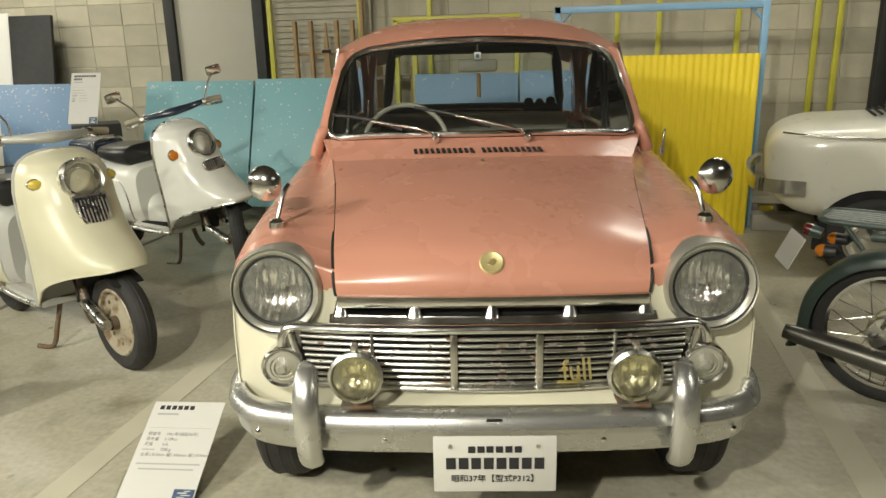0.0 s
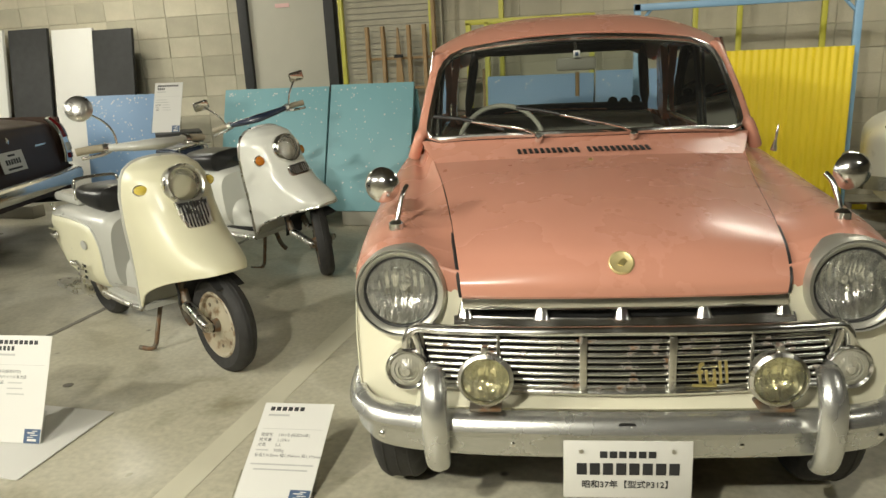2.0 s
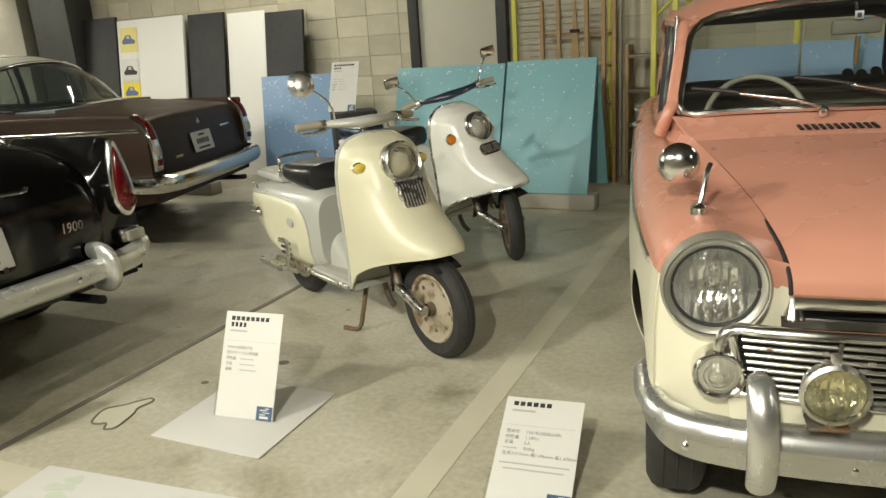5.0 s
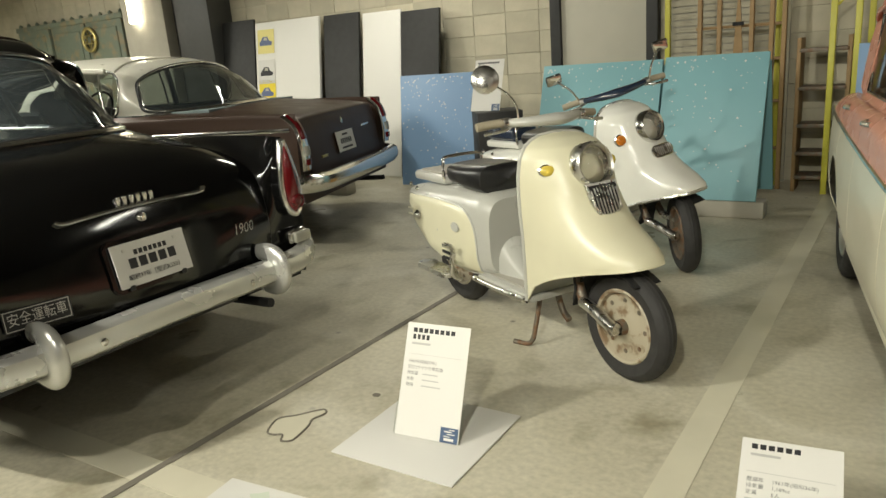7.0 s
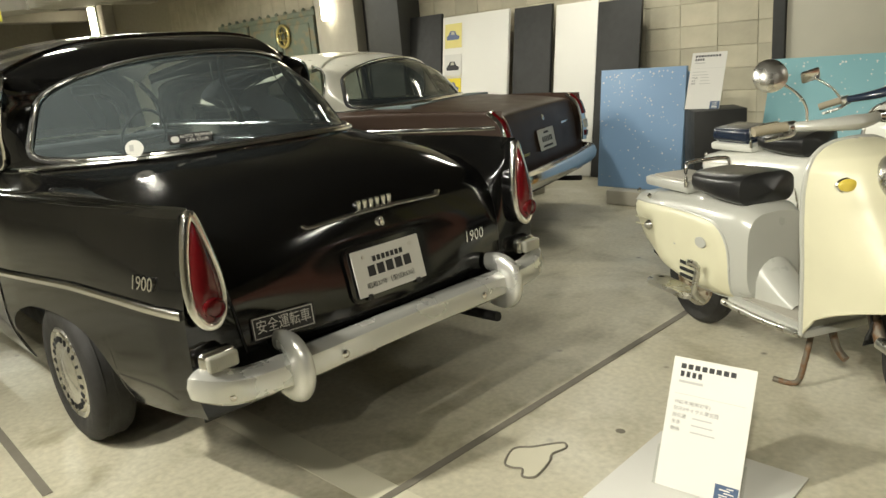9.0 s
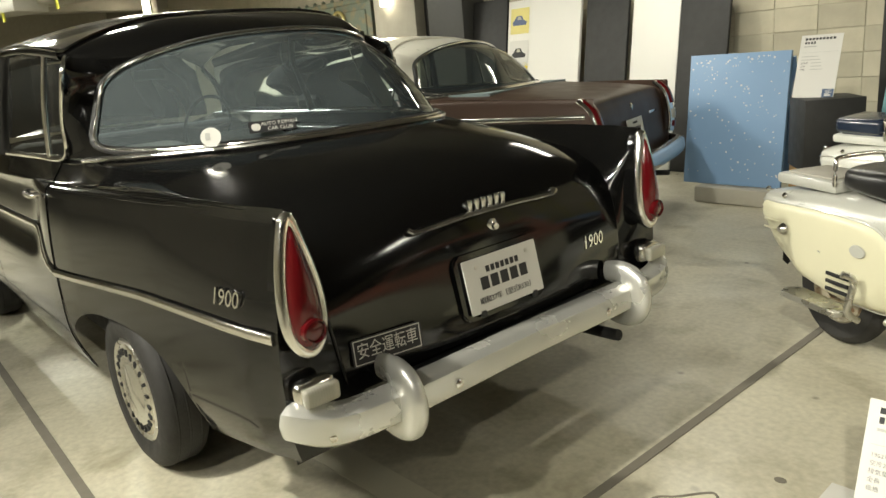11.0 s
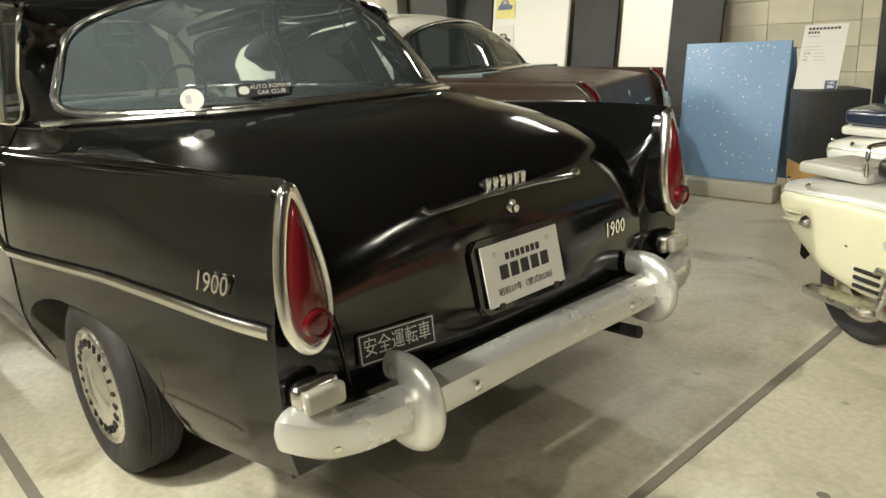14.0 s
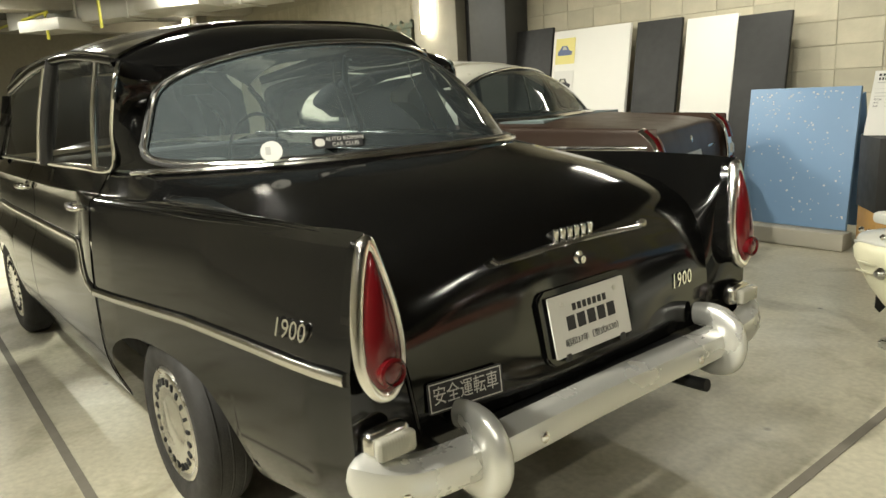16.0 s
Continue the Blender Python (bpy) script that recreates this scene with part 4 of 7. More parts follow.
# ---------------------------------------------------------------- finned saloons, seen from behind
def finned_saloon(m, c, label):
    """Local: x to the right as seen from behind, y towards its nose."""
    car = thing("saloon_car", m, label, "car", "old vehicles on show")
    paint, top = c["paint"], c["top"]
    ST = c["stations"]
    arches = ((c["hub"][0], c["arch"]), (c["hub"][0] + c["wheelbase"], c["arch"]))

    def profile(y):
        w, cx, cz, ix, iz = at_key(ST, y)
        bottom = .245 + max(0, .75 - y) * .15
        for yc, (a, b) in arches:
            d = abs(y - yc)
            if d < a:
                bottom = max(bottom, .29 + b * (1 - (d / a) ** 2.4) ** (1 / 2.4))
        pts = []
        t = cz - .05
        for k in range(15):
            z = lerp(bottom, t, k / 14)
            k = max(0, min(1, (y - 1.50) / .36))
            g = max(0, min(1, (z - .66) / .10))
            step = c.get("step", 0) * k * k * (3 - 2 * k) * g * g * (3 - 2 * g)
            pts.append((w - .07 * max(0, (.50 - z) / .25) ** 2 - (.035 + c.get("lean", 0) * max(0, 1 - y / .6)) * max(0, (z - .62) / .4) ** 2 - step, z))
        x0, z0 = pts[-1]
        for k in range(1, 7):
            a = k / 6 * math.pi / 2
            pts.append((lerp(x0, cx, 1 - math.cos(a)), lerp(z0, cz, math.sin(a))))
        for k in range(1, 9):
            u = k / 8
            pts.append((lerp(cx, ix, u), lerp(cz, iz, u) - c["dip"] * math.sin(math.pi * u) * max(0, 1 - max(0, y) / 1.2)))
        return pts

    def point(side, y, s):
        pts = profile(y)
        f = s * (len(pts) - 1)
        i = min(int(f), len(pts) - 2)
        return V((side * lerp(pts[i][0], pts[i + 1][0], f - i), y, lerp(pts[i][1], pts[i + 1][1], f - i)))

    def at_z(y, z):
        pts = profile(y)
        for k in range(20):
            if pts[k + 1][1] >= z:
                return (k + (z - pts[k][1]) / max(1e-6, pts[k + 1][1] - pts[k][1])) / (len(pts) - 1)
        return .6

    def ys_of(a, b):
        ys = set(round(v, 4) for v in span(a, b, max(6, int((b - a) / .06))))
        for yc, (ra, rb) in arches:
            for k in range(21):
                v = yc - ra * math.cos(math.pi * k / 20)
                if a < v < b:
                    ys.add(round(v, 4))
        return sorted(ys)

    split_y = c["rim"][-1][0]
    door1, door2, door3, nose = c["doors"]
    trim_z = c["trim_z"]
    for side in (-1, 1):
        for name, a, b in (("rear_fender", c["tail_y"], door1 - .004), ("rear_door", door1 + .004, door2 - .005), ("front_door", door2 + .005, door3), ("front_fender", door3 + .01, nose)):
            if name == "rear_fender":
                bm = grid(lambda y, s: point(side, y, s * 20 / 28), ys_of(a, split_y), span(0, 1, 28))
                p = part(name, grid(lambda y, s: point(side, y, s), ys_of(split_y, b), span(0, 1, 34), bm=bm), paint, car)
            else:
                p = part(name, grid(lambda y, s: point(side, y, s), ys_of(a, b), span(0, 1, 34), -.004), paint, car)
            if name in ("rear_fender", "rear_door", "front_door"):
                path = [point(side, y, at_z(y, trim_z(y))) + V((side * .006, 0, 0)) for y in span(max(a, c["trim0"]), b, 16)]
                part("side_moulding", sweep(path, [(.010 * math.cos(q), .016 * math.sin(q)) for q in span(0, 2 * math.pi, 10)[:-1]]), CHROME, p, "chrome side strip")
            if name == "rear_door" and c.get("spear"):
                def spear(y, v):
                    k = (y - 1.474) / .42
                    lo, hi = (min(1, k) ** 2 * (3 - 2 * min(1, k)), min(1, k * 1.75) ** 2 * (3 - 2 * min(1, k * 1.75)))
                    return point(side, y, at_z(y, lerp(.672 + .128 * lo, .684 + .142 * hi, v))) + V((side * .010, 0, 0))
                part("trim_spear", grid(spear, span(1.476, 1.84, 16), span(0, 1, 4)), SATIN, p, "chrome spear in the side strip")
            if "door" in name:
                hy = a + .12
                part("door_handle", tube([point(side, hy - .06, .52) + V((side * .01, 0, 0)), point(side, hy - .04, .52) + V((side * .04, 0, 0)), point(side, hy + .10, .52) + V((side * .045, 0, 0)), point(side, hy + .11, .52) + V((side * .01, 0, 0))], .011), CHROME, p, "chrome door handle")
                path = [point(side, y, .99) + V((side * .004, 0, .006)) for y in span(a, b, 8)]
                part("belt_moulding", sweep(path, circle(.013, 8)), CHROME, p, "chrome waist strip")
        c["lamp"](car, side)
        for yc, (ra, rb) in arches:
            wheel(car, pose(side * (at_key(ST, yc)[0] - .095), yc, .30) @ pose(0, 0, 0, 0, 90 * side, 0), .30, .16, .195, slots=c.get("slots", 0))
            # Near-black sheet stands in for shade inside the wheel arch.
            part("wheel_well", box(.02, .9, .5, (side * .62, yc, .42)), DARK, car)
    # boot
    mid, rim = c["mid"], c["rim"]

    def boot(u, v):
        y, z = curve(mid, u)
        y2, z2, x2 = curve(rim, u)
        return V((v * x2, lerp(y, y2, v * v), lerp(z, z2, abs(v) ** c.get("crown", 2.6))))
    lid = part("boot_lid", grid(boot, span(0, 1, 44), span(-1, 1, 30), -.006), paint, car)
    c["boot"](car, lid, boot)
    # inner flank of the fins and the face beside the lid, one smooth sheet a side
    tip_z = at_key(ST, 0)[2] - .0005
    low_z = c["rim"][0][1]

    def flank(side, u, v):
        ut = .54
        if u < ut:
            z = lerp(low_z, tip_z, u / ut)
            q = point(side, c["tail_y"], at_z(0, z))
        else:
            q = point(side, lerp(c["tail_y"], split_y, ((u - ut) / (1 - ut)) ** 1.3), 20 / 28)
        k = max(0, min(1, (u - .42) / .2)) * max(0, 1 - max(0, u - .8) / .2)
        return q.lerp(boot(u, side) + V((side * .004, .002, 0)), v) - V((0, 0, .030 * math.sin(math.pi * v) * k))
    for side in (-1, 1):
        part("fin_inner", grid(lambda u, v: flank(side, u, v), span(0, 1, 48), span(0, 1, 12)), paint, car)
    xo = profile(0)[0][0]
    part("rear_apron", grid(lambda z, v: V((v * lerp(xo, point(1, 0, at_z(0, low_z)).x, (z - .34) / (low_z - .34)), .004, z)), span(.34, low_z + .004, 3), span(-1, 1, 8)), paint, car)
    bx, by0, by1, pw, bz = c["base"]

    def base(v):
        return V((bx * v, by0 + (by1 - by0) * abs(v) ** pw, bz - .026 * v * v))

    def deck(u, v):
        return boot(1, v).lerp(base(v) + V((0, 0, -.01)), u) + (V((0, .004, 0)) if u < .01 else V((0, 0, 0)))
    part("rear_deck", grid(deck, span(0, 1, 6), [math.copysign(abs(x) ** .7, x) for x in span(-1, 1, 30)], -.004), paint, car)
    tx, ty0, ty1, tz = c["top_edge"]

    def pane(u, v):
        b = base(v)
        t = V((tx * v, ty0 + (ty1 - ty0) * abs(v) ** 2.4, tz - .05 * v * v))
        return b.lerp(t, u) + V((0, -.05 * math.sin(math.pi * u) * (1 - .5 * v * v), .035 * math.sin(math.pi * u)))
    # rounded outline of the pane
    def outline(k):
        a = 2 * math.pi * k
        cx_, cy_ = math.cos(a), math.sin(a)
        px = math.copysign(abs(cx_) ** (.64 if cy_ > 0 else .40), cx_)
        py = math.copysign(abs(cy_) ** (.74 if cy_ > 0 else .16), cy_)
        return .5 + .5 * py, px

    def disc(r, k):
        u, v = outline(k)
        return pane(.45 + (u - .45) * r, v * r)
    ks = span(0, 1, 72)
    rw = part("rear_window", grid(disc, span(0, 1, 12), ks), c["glass"], car, c["glass_label"])
    bmesh_path = [disc(1.0, k) for k in ks[:-1]]
    part("window_seal", sweep(bmesh_path, circle(.016, 8), True), SEAL, rw, "black rubber seal")
    part("window_trim", sweep([p + V((0, -.018, .004)) for p in bmesh_path], circle(.008, 8), True), CHROME, rw, "chrome trim")
    part("deck_moulding", sweep([base(v) + V((0, -.03, -.004)) for v in span(-1.02, 1.02, 40)], [(.018 * math.cos(q), .012 * math.sin(q)) for q in span(0, 2 * math.pi, 10)[:-1]]), CHROME, car, "chrome moulding under the rear window")
    # roof with the skin round the pane
    rw_, rz_, rl = c["roof"]

    d = c["dlo"]
    rear_y = ty0 + .35

    def roof(u, v):
        y = lerp(rear_y, rl, u) - .09 * abs(v) ** 2.4 * max(0, 1 - u * 4)
        z = rz_ - .03 * max(0, (.30 - u) / .30) ** 2 - .12 * max(0, (u - .7) / .3) ** 2
        z -= .018 * abs(v) ** 4 * max(0, 1 - u * 3) ** 2
        return V((v * (rw_ - .045 * max(0, 1 - u * 3) ** 2), y, z - c["roof_fall"] * abs(v) ** 3))
    vs = [math.sin(x * math.pi / 2) for x in span(-1, 1, 40)]
    part("roof", grid(roof, span(0, 1, 30), vs, -.015), top, car, c["roof_label"])

    def skin_edge(a, v):
        """Where the skin round the pane ends: roof, quarter pillars and waist."""
        sx = 1 if math.cos(a) >= 0 else -1
        f = math.asin(max(-1, min(1, math.sin(a))))
        if f > .45:
            w = 1 - (f - .45) / (math.pi / 2 - .45)
            return roof(0, sx * math.sin(w * math.pi / 2))
        if f > -.30:
            q = V(curve(d["rear"], (f + .30) / .75))
            return V((sx * q.x, q.y, q.z))
        q = V(d["rear"][0])
        return V((sx * q.x, q.y, q.z)).lerp(base(v) + V((0, .01, -.004)), min(1, (-.30 - f) / .25))

    def collar(r, k):
        a = 2 * math.pi * k
        v = outline(k)[1]
        q, e = disc(1.0, k), skin_edge(a, v)
        w = max(0, min(1, (math.sin(a) + .35) * 2.0))
        k = lerp(r, 1 - (1 - r) ** 2, w)
        return V((lerp(q.x, e.x, k), lerp(q.y, e.y, r), lerp(q.z, e.z, k)))
    part("roof_rear", grid(collar, span(0, 1, 14), span(0, 1, 120)), top, car)
    for side in (-1, 1):
        rail = [V((side * x, y, z)) for x, y, z in d["top"]]
        part("roof_rail", sweep(smooth_path(rail, 5), circle(.022, 10)), top, car)
        part("drip_moulding", sweep([p + V((side * .016, 0, .016)) for p in smooth_path(rail, 5)], circle(.006, 6)), top, car, "thin drip strip")
        low = [V((side * x, y, z)) for x, y, z in d["bottom"]]
        tops = [V((side * x, y, z)) for x, y, z in d["top"]]
        rear = [V((side * x, y, z)) for x, y, z in d["rear"]]
        def side_glass(u, v):
            a = V(curve([tuple(p) for p in low], u))
            b = V(curve([tuple(p) for p in tops], u))
            return a.lerp(b, v)
        sg = part("side_window", grid(side_glass, span(0, 1, 12), span(0, 1, 6)), GLASS, car)
        part("window_frame", sweep(smooth_path(low[::-1] + rear[1:-1] + tops, 5), circle(.008, 8)), CHROME, sg, "chrome window frame")
        for u, w in d["bars"]:
            a, b = side_glass(u, 0), side_glass(u, 1)
            part("window_post", tube([a, a.lerp(b, .5) + V((side * .01, 0, 0)), b], w, 3), CHROME if w < .02 else SEAL, sg)
        part("a_pillar", tube([side_glass(1, 0), side_glass(1, .5), V(roof(1, side))], .03, 3), top, car)
    # front end, bonnet and windscreen
    fw = at_key(ST, door3)[0]
    part("windscreen", grid(lambda u, v: V((lerp(fw - .12, rw_ - .04, u) * v, lerp(c["screen_y"], rl, u) - .15 * v * v * (1 - u), lerp(1.08, rz_ - .14, u))), span(0, 1, 6), span(-1, 1, 12)), GLASS, car)
    part("bonnet", grid(lambda u, v: V((v * lerp(fw - .10, .72, u), lerp(c["screen_y"] - .06, nose, u), lerp(1.06, .80, u * u) - .05 * v * v)), span(0, 1, 12), span(-1, 1, 14), -.01), paint, car)
    part("front_panel", grid(lambda u, v: V((v * .80, nose + .05 * (1 - v * v), lerp(.30, .80, u))), span(0, 1, 4), span(-1, 1, 8), -.01), CHROME, car)
    # cabin
    part("cabin_floor", box(1.45, 3.8, .05, (0, 2.2, .28)), DARK, car)
    part("rear_seat", grid(lambda u, v: V((.70 * v, 1.55 - .18 * u, .55 + .50 * u - .04 * abs(v) ** 6)), span(0, 1, 6), span(-1, 1, 12), .12), BLUETRIM, car)
    part("parcel_shelf", box(1.35, .55, .02, (0, 1.10, 1.06)), BLUETRIM, car)
    for x in (-.36, .36):
        part("front_seat", grid(lambda u, v: V((x + .32 * v, 2.45 - .12 * u, .55 + .50 * u - .04 * abs(v) ** 6)), span(0, 1, 6), span(-1, 1, 10), .12), c["seat"], car)
    part("dashboard", box(1.5, .25, .20, (0, 3.05, .98), .05), DARK, car)
    sw = pose(.38, 2.85, 1.06) @ pose(0, 0, 0, -65, 0, 0)
    st = part("steering_wheel", tube([sw @ V((.20 * math.cos(a), .20 * math.sin(a), 0)) for a in [k * math.pi / 8 for k in range(16)]], .011, 3, True), SEAL, car)
    part("spoke", tube([sw @ V((-.19, 0, 0)), sw @ V((0, 0, -.03)), sw @ V((.19, 0, 0))], .008, 3), SEAL, st)
    part("inner_mirror", box(.18, .02, .06, (0, 2.85, 1.40), .01), SEAL, car)
    # bumper
    bp = part("rear_bumper", sweep(smooth_path(c["bumper"], 5), c["bumper_section"], up=(0, 0, 1), scale=lambda t: min(1.0, .45 + 9 * min(t, 1 - t)) ** .5), c["bumper_mat"], car, c["bumper_label"])
    c["bumper_extra"](car, bp)
    # Near-black boxes fill the underside as shade and stop the see-through.
    part("floor_pan", box(1.5, 3.3, .08, (0, 2.55, .27)), DARK, car)
    part("boot_floor", box(1.30, 1.0, .24, (0, .60, .53)), DARK, car)
    part("exhaust", tube([(.50, .5, .30), (.50, 0, .30), (.50, -.10, .305)], .022, 2), DARK, car)
    if c.get("narrow"):
        for o in car.children_recursive:
            for v in o.data.vertices:
                if v.co.x > .1:
                    k = min(1, (v.co.x - .1) / .6)
                    v.co.x -= k * (.02 + c["narrow"] * min(1.5, max(0, v.co.y)))
                if v.co.x > .4 and v.co.z > 1.12:
                    v.co.x -= .15 * min(1, (v.co.z - 1.12) / .3) * min(1, (v.co.x - .4) / .35) * min(1, max(0, (v.co.y - .95) / .4))
    if c.get("side_extra"):
        c["side_extra"](car, point)
    return car


def teardrop_lamp(car, side):
    def drop(t):
        # outline of the lamp on the fin's end, t from the tip round and back
        a = 2 * math.pi * t
        z = .843 + .172 * math.cos(a)
        k = (1 - (z - .67) / .345)
        return side * (.768 + (.068 * math.sin(a) * (.30 + .70 * max(0, k) ** .9))), z
    ring = [V((x, -.030 - .035 * (1 - (z - .65) / .37), z)) for x, z in (drop(t) for t in span(0, 1, 48)[:-1])]
    hs = part("tail_lamp", sweep(ring, circle(.018, 10), True, up=(0, 1, 0)), CHROME, car, "teardrop tail lamp with chrome surround")

    def dome(r, t):
        x, z = drop(t)
        zq = lerp(.80, z, r)
        y0 = -.030 - .035 * (1 - (zq - .65) / .37)
        return V((lerp(side * .768, x, r), y0 - .045 * (1 - r * r) ** .5, zq))
    part("lamp_collar", grid(lambda r, t: V((lerp(drop(t)[0] + (drop(t)[0] - side * .768) * .18, drop(t)[0], r), lerp(.012, -.030 - .035 * (1 - (drop(t)[1] - .65) / .37), r), lerp(.84 + (drop(t)[1] - .84) * 1.06, drop(t)[1], r))), span(0, 1, 3), span(0, 1, 40)), BLACK, hs)
    part("red_lens", grid(dome, span(0, 1, 10), span(0, 1, 40)), REDLENS, hs, "red glass lens")
    lm = pose(side * .768, -.101, .735) @ pose(0, 0, 0, 90, 0, 0)
    part("lens_ring", lathe([(.034, -.02), (.034, .004), (.028, .008), (.024, .002), (.012, .006), (0, .007)], lm, 28), REDLENS, hs)
    part("housing", grid(lambda r, t: V((lerp(drop(t)[0], side * .768, r), -.012, lerp(drop(t)[1], .80, r))), span(0, 1, 3), span(0, 1, 40)), DARK, hs)
    # reversing lamp below
    rv = part("reversing_lamp", box(.120, .05, .070, (side * .768, -.048, .560), .02, 3), CHROME, car, "clear ribbed reversing lamp")
    part("lens", box(.105, .03, .054, (side * .768, -.088, .560), .012, 3), SIGLENS, rv)


def black_boot(car, lid, boot):
    path = [V((-.335, .025, .878)), V((-.325, .020, .868)), V((-.30, .012, .866)), V((-.10, .018, .874)), V((.10, .018, .874)), V((.30, .012, .866)), V((.325, .020, .868)), V((.335, .025, .878))]
    path = [V((p.x, surface_y(boot, p.x, p.z) - .018, p.z)) for p in path]
    h = part("boot_emblem", sweep(path, [(.013 * math.cos(q), .009 * math.sin(q)) for q in span(0, 2 * math.pi, 8)[:-1]]), CHROME, lid, "chrome bar emblem with a crest of six knobs")
    for k in range(6):
        x = -.075 + .03 * k
        y = surface_y(boot, x, .895) - .012
        part("emblem_knob", lathe([(.011, -.02), (.009, .0), (.012, .012), (.009, .022), (0, .026)], pose(x, y, .892), 10), CHROME, h)
    y = surface_y(boot, .0, .815)
    part("boot_lock", lathe([(.024, 0), (.024, .006), (.016, .010), (.011, .012), (.011, .024), (0, .026)], pose(.0, y + .002, .818) @ pose(0, 0, 0, 90, 0, 0), 20), CHROME, lid, "chrome lock button")
    tilt = math.degrees(math.atan2(surface_y(boot, 0, .75) - surface_y(boot, 0, .58), .17))
    m = pose(-.024, surface_y(boot, 0, .665) - .028, .662) @ pose(0, 0, 0, 90 - tilt * .9, 0, 0)
    tray = part("plate_tray", slab(rounded(.38, .21, .03), .012, m @ Matrix.Translation((0, 0, -.02)), .006), BLACK, lid, "black plate recess")
    pl = part("display_plate", slab(rounded(.332, .172, .004), .005, m), PAPER, lid, "white display plate with black lettering")
    m2 = m @ Matrix.Translation((0, 0, .005))
    for k in range(7):
        bars("letter_block", [(-.066 + .022 * k, .043, .016, .02)], m2, INK, pl)
    for k in range(5):
        bars("letter_block", [(-.088 + .044 * k, .002, .034, .040)], m2, INK, pl)
    writing("year_text", "昭和37年〔型式RS30〕", .024, m2 @ Matrix.Translation((0, -.052, .0004)), INK, pl, stretch=.23)
    for x in (-.115, .115):
        part("screw", lathe([(.007, 0), (.007, .004), (0, .005)], m2 @ Matrix.Translation((x, .058, 0)), 10), DULL, pl)
    for x in (-.12, .12):
        part("clip", box(.02, .02, .012, (x, -.09, .004), .003, m=m), SEAL, pl)
    y = surface_y(boot, .52, .655)
    for k, d in enumerate("1900"):
        x = .440 + .031 * k
        writing("badge_digit", d, .066, pose(x, surface_y(boot, x, .660) - .008, .660) @ pose(0, 0, 0, 80, 0, 5) @ Matrix(((1, .25, 0, 0), (0, 1, 0, 0), (0, 0, 1, 0), (0, 0, 0, 1))), CHROME, lid, .003)["label"] = "chrome badge digit"
    y = surface_y(boot, -.5, .592)
    ms = pose(-.500, y - .016, .588) @ pose(0, 0, 0, 82, 0, -4) @ pose(0, 0, 0, 0, 0, -2)
    st = part("sticker", slab(rounded(.235, .080, .008), .0012, ms), INK, lid, "black sticker with white characters")
    fr = [(0, .034, .222, .003), (0, -.034, .222, .003), (-.1105, 0, .003, .070), (.1105, 0, .003, .070)]
    for b in fr:
        bars("border_line", [b], ms @ Matrix.Translation((0, 0, .0012)), PAPER, st, .0005)
    writing("sticker_text", "安全運転車", .050, ms @ Matrix.Translation((0, 0, .0013)), PAPER, st, .0004, stretch=.20)
    # Dark beads draw the shade in the gaps at the lid's sides.
    part("boot_gap", sweep([boot(u, s) + V((s * .004, -.001, 0)) for s in (-1,) for u in span(.05, 1, 24)], circle(.003, 6)), SEAL, lid)
    part("boot_gap", sweep([boot(u, s) + V((s * .004, -.001, 0)) for s in (1,) for u in span(.05, 1, 24)], circle(.003, 6)), SEAL, lid)


def surface_y(f, x, z):
    """The y of the boot's rear face at x, z."""
    best = None
    for i in range(60):
        u = .75 * i / 60
        x2 = f(u, 1).x
        p = f(u, max(-1, min(1, x / x2)))
        if best is None or abs(p.z - z) < best[0]:
            best = (abs(p.z - z), p.y)
    return best[1]


def black_bumper_extra(car, bp):
    for side in (-1, 1):
        path = smooth_path([(side * .540, -.03, .382), (side * .540, -.10, .378), (side * .538, -.148, .405), (side * .537, -.162, .46), (side * .536, -.142, .515), (side * .535, -.095, .538), (side * .535, -.03, .536)], 5)
        part("bumper_guard", sweep(path, [(.052 * math.cos(a), .034 * math.sin(a)) for a in span(0, 2 * math.pi, 18)[:-1]], up=(side, 0, 0), scale=lambda t: .75 + .25 * math.sin(math.pi * t)), STAINLESS, car, "rounded chrome bumper guard")
        for x, y in ((.36, -.160), (.770, -.130)):
            part("bolt", lathe([(.015, 0), (.015, .005), (.008, .010), (0, .011)], pose(side * x, y + .006, .452) @ pose(0, 0, 0, 90, 0, 0), 14), CHROME, bp)
    part("number_badge_mount", box(.9, .05, .02, (0, -.03, .47)), DARK, car)


def black_side(car, point):
    for k, d in enumerate("1900"):
        y = .225 - .034 * k
        p = point(-1, y, .350)
        q = point(-1, y + .02, .350)
        turn = math.degrees(math.atan2(p.x - q.x, p.y - q.y))
        b = writing("badge_digit", d, .070, Matrix.Translation(p + V((-.006, 0, 0))) @ pose(0, 0, 0, 84, 0, -90 - turn + 180) @ Matrix(((1, .25, 0, 0), (0, 1, 0, 0), (0, 0, 1, 0), (0, 0, 0, 1))), CHROME, car, .004)
        b["label"] = "chrome badge digit"
    # Thin raised ridges stand in for streaks of reflection on the fender.
    for k, (s, y0, y1) in enumerate(((.69, .10, 1.05), (.655, .06, 1.0), (.62, .05, .95), (.585, .3, .9))):
        part("fender_crease", sweep([point(-1, y, s * (1 - .02 * math.sin(y * 2))) + V((-.0005, 0, 0)) for y in span(y0, y1, 12)], circle(.0025, 6), scale=lambda t: .2 + math.sin(math.pi * t)), BLACK, car)


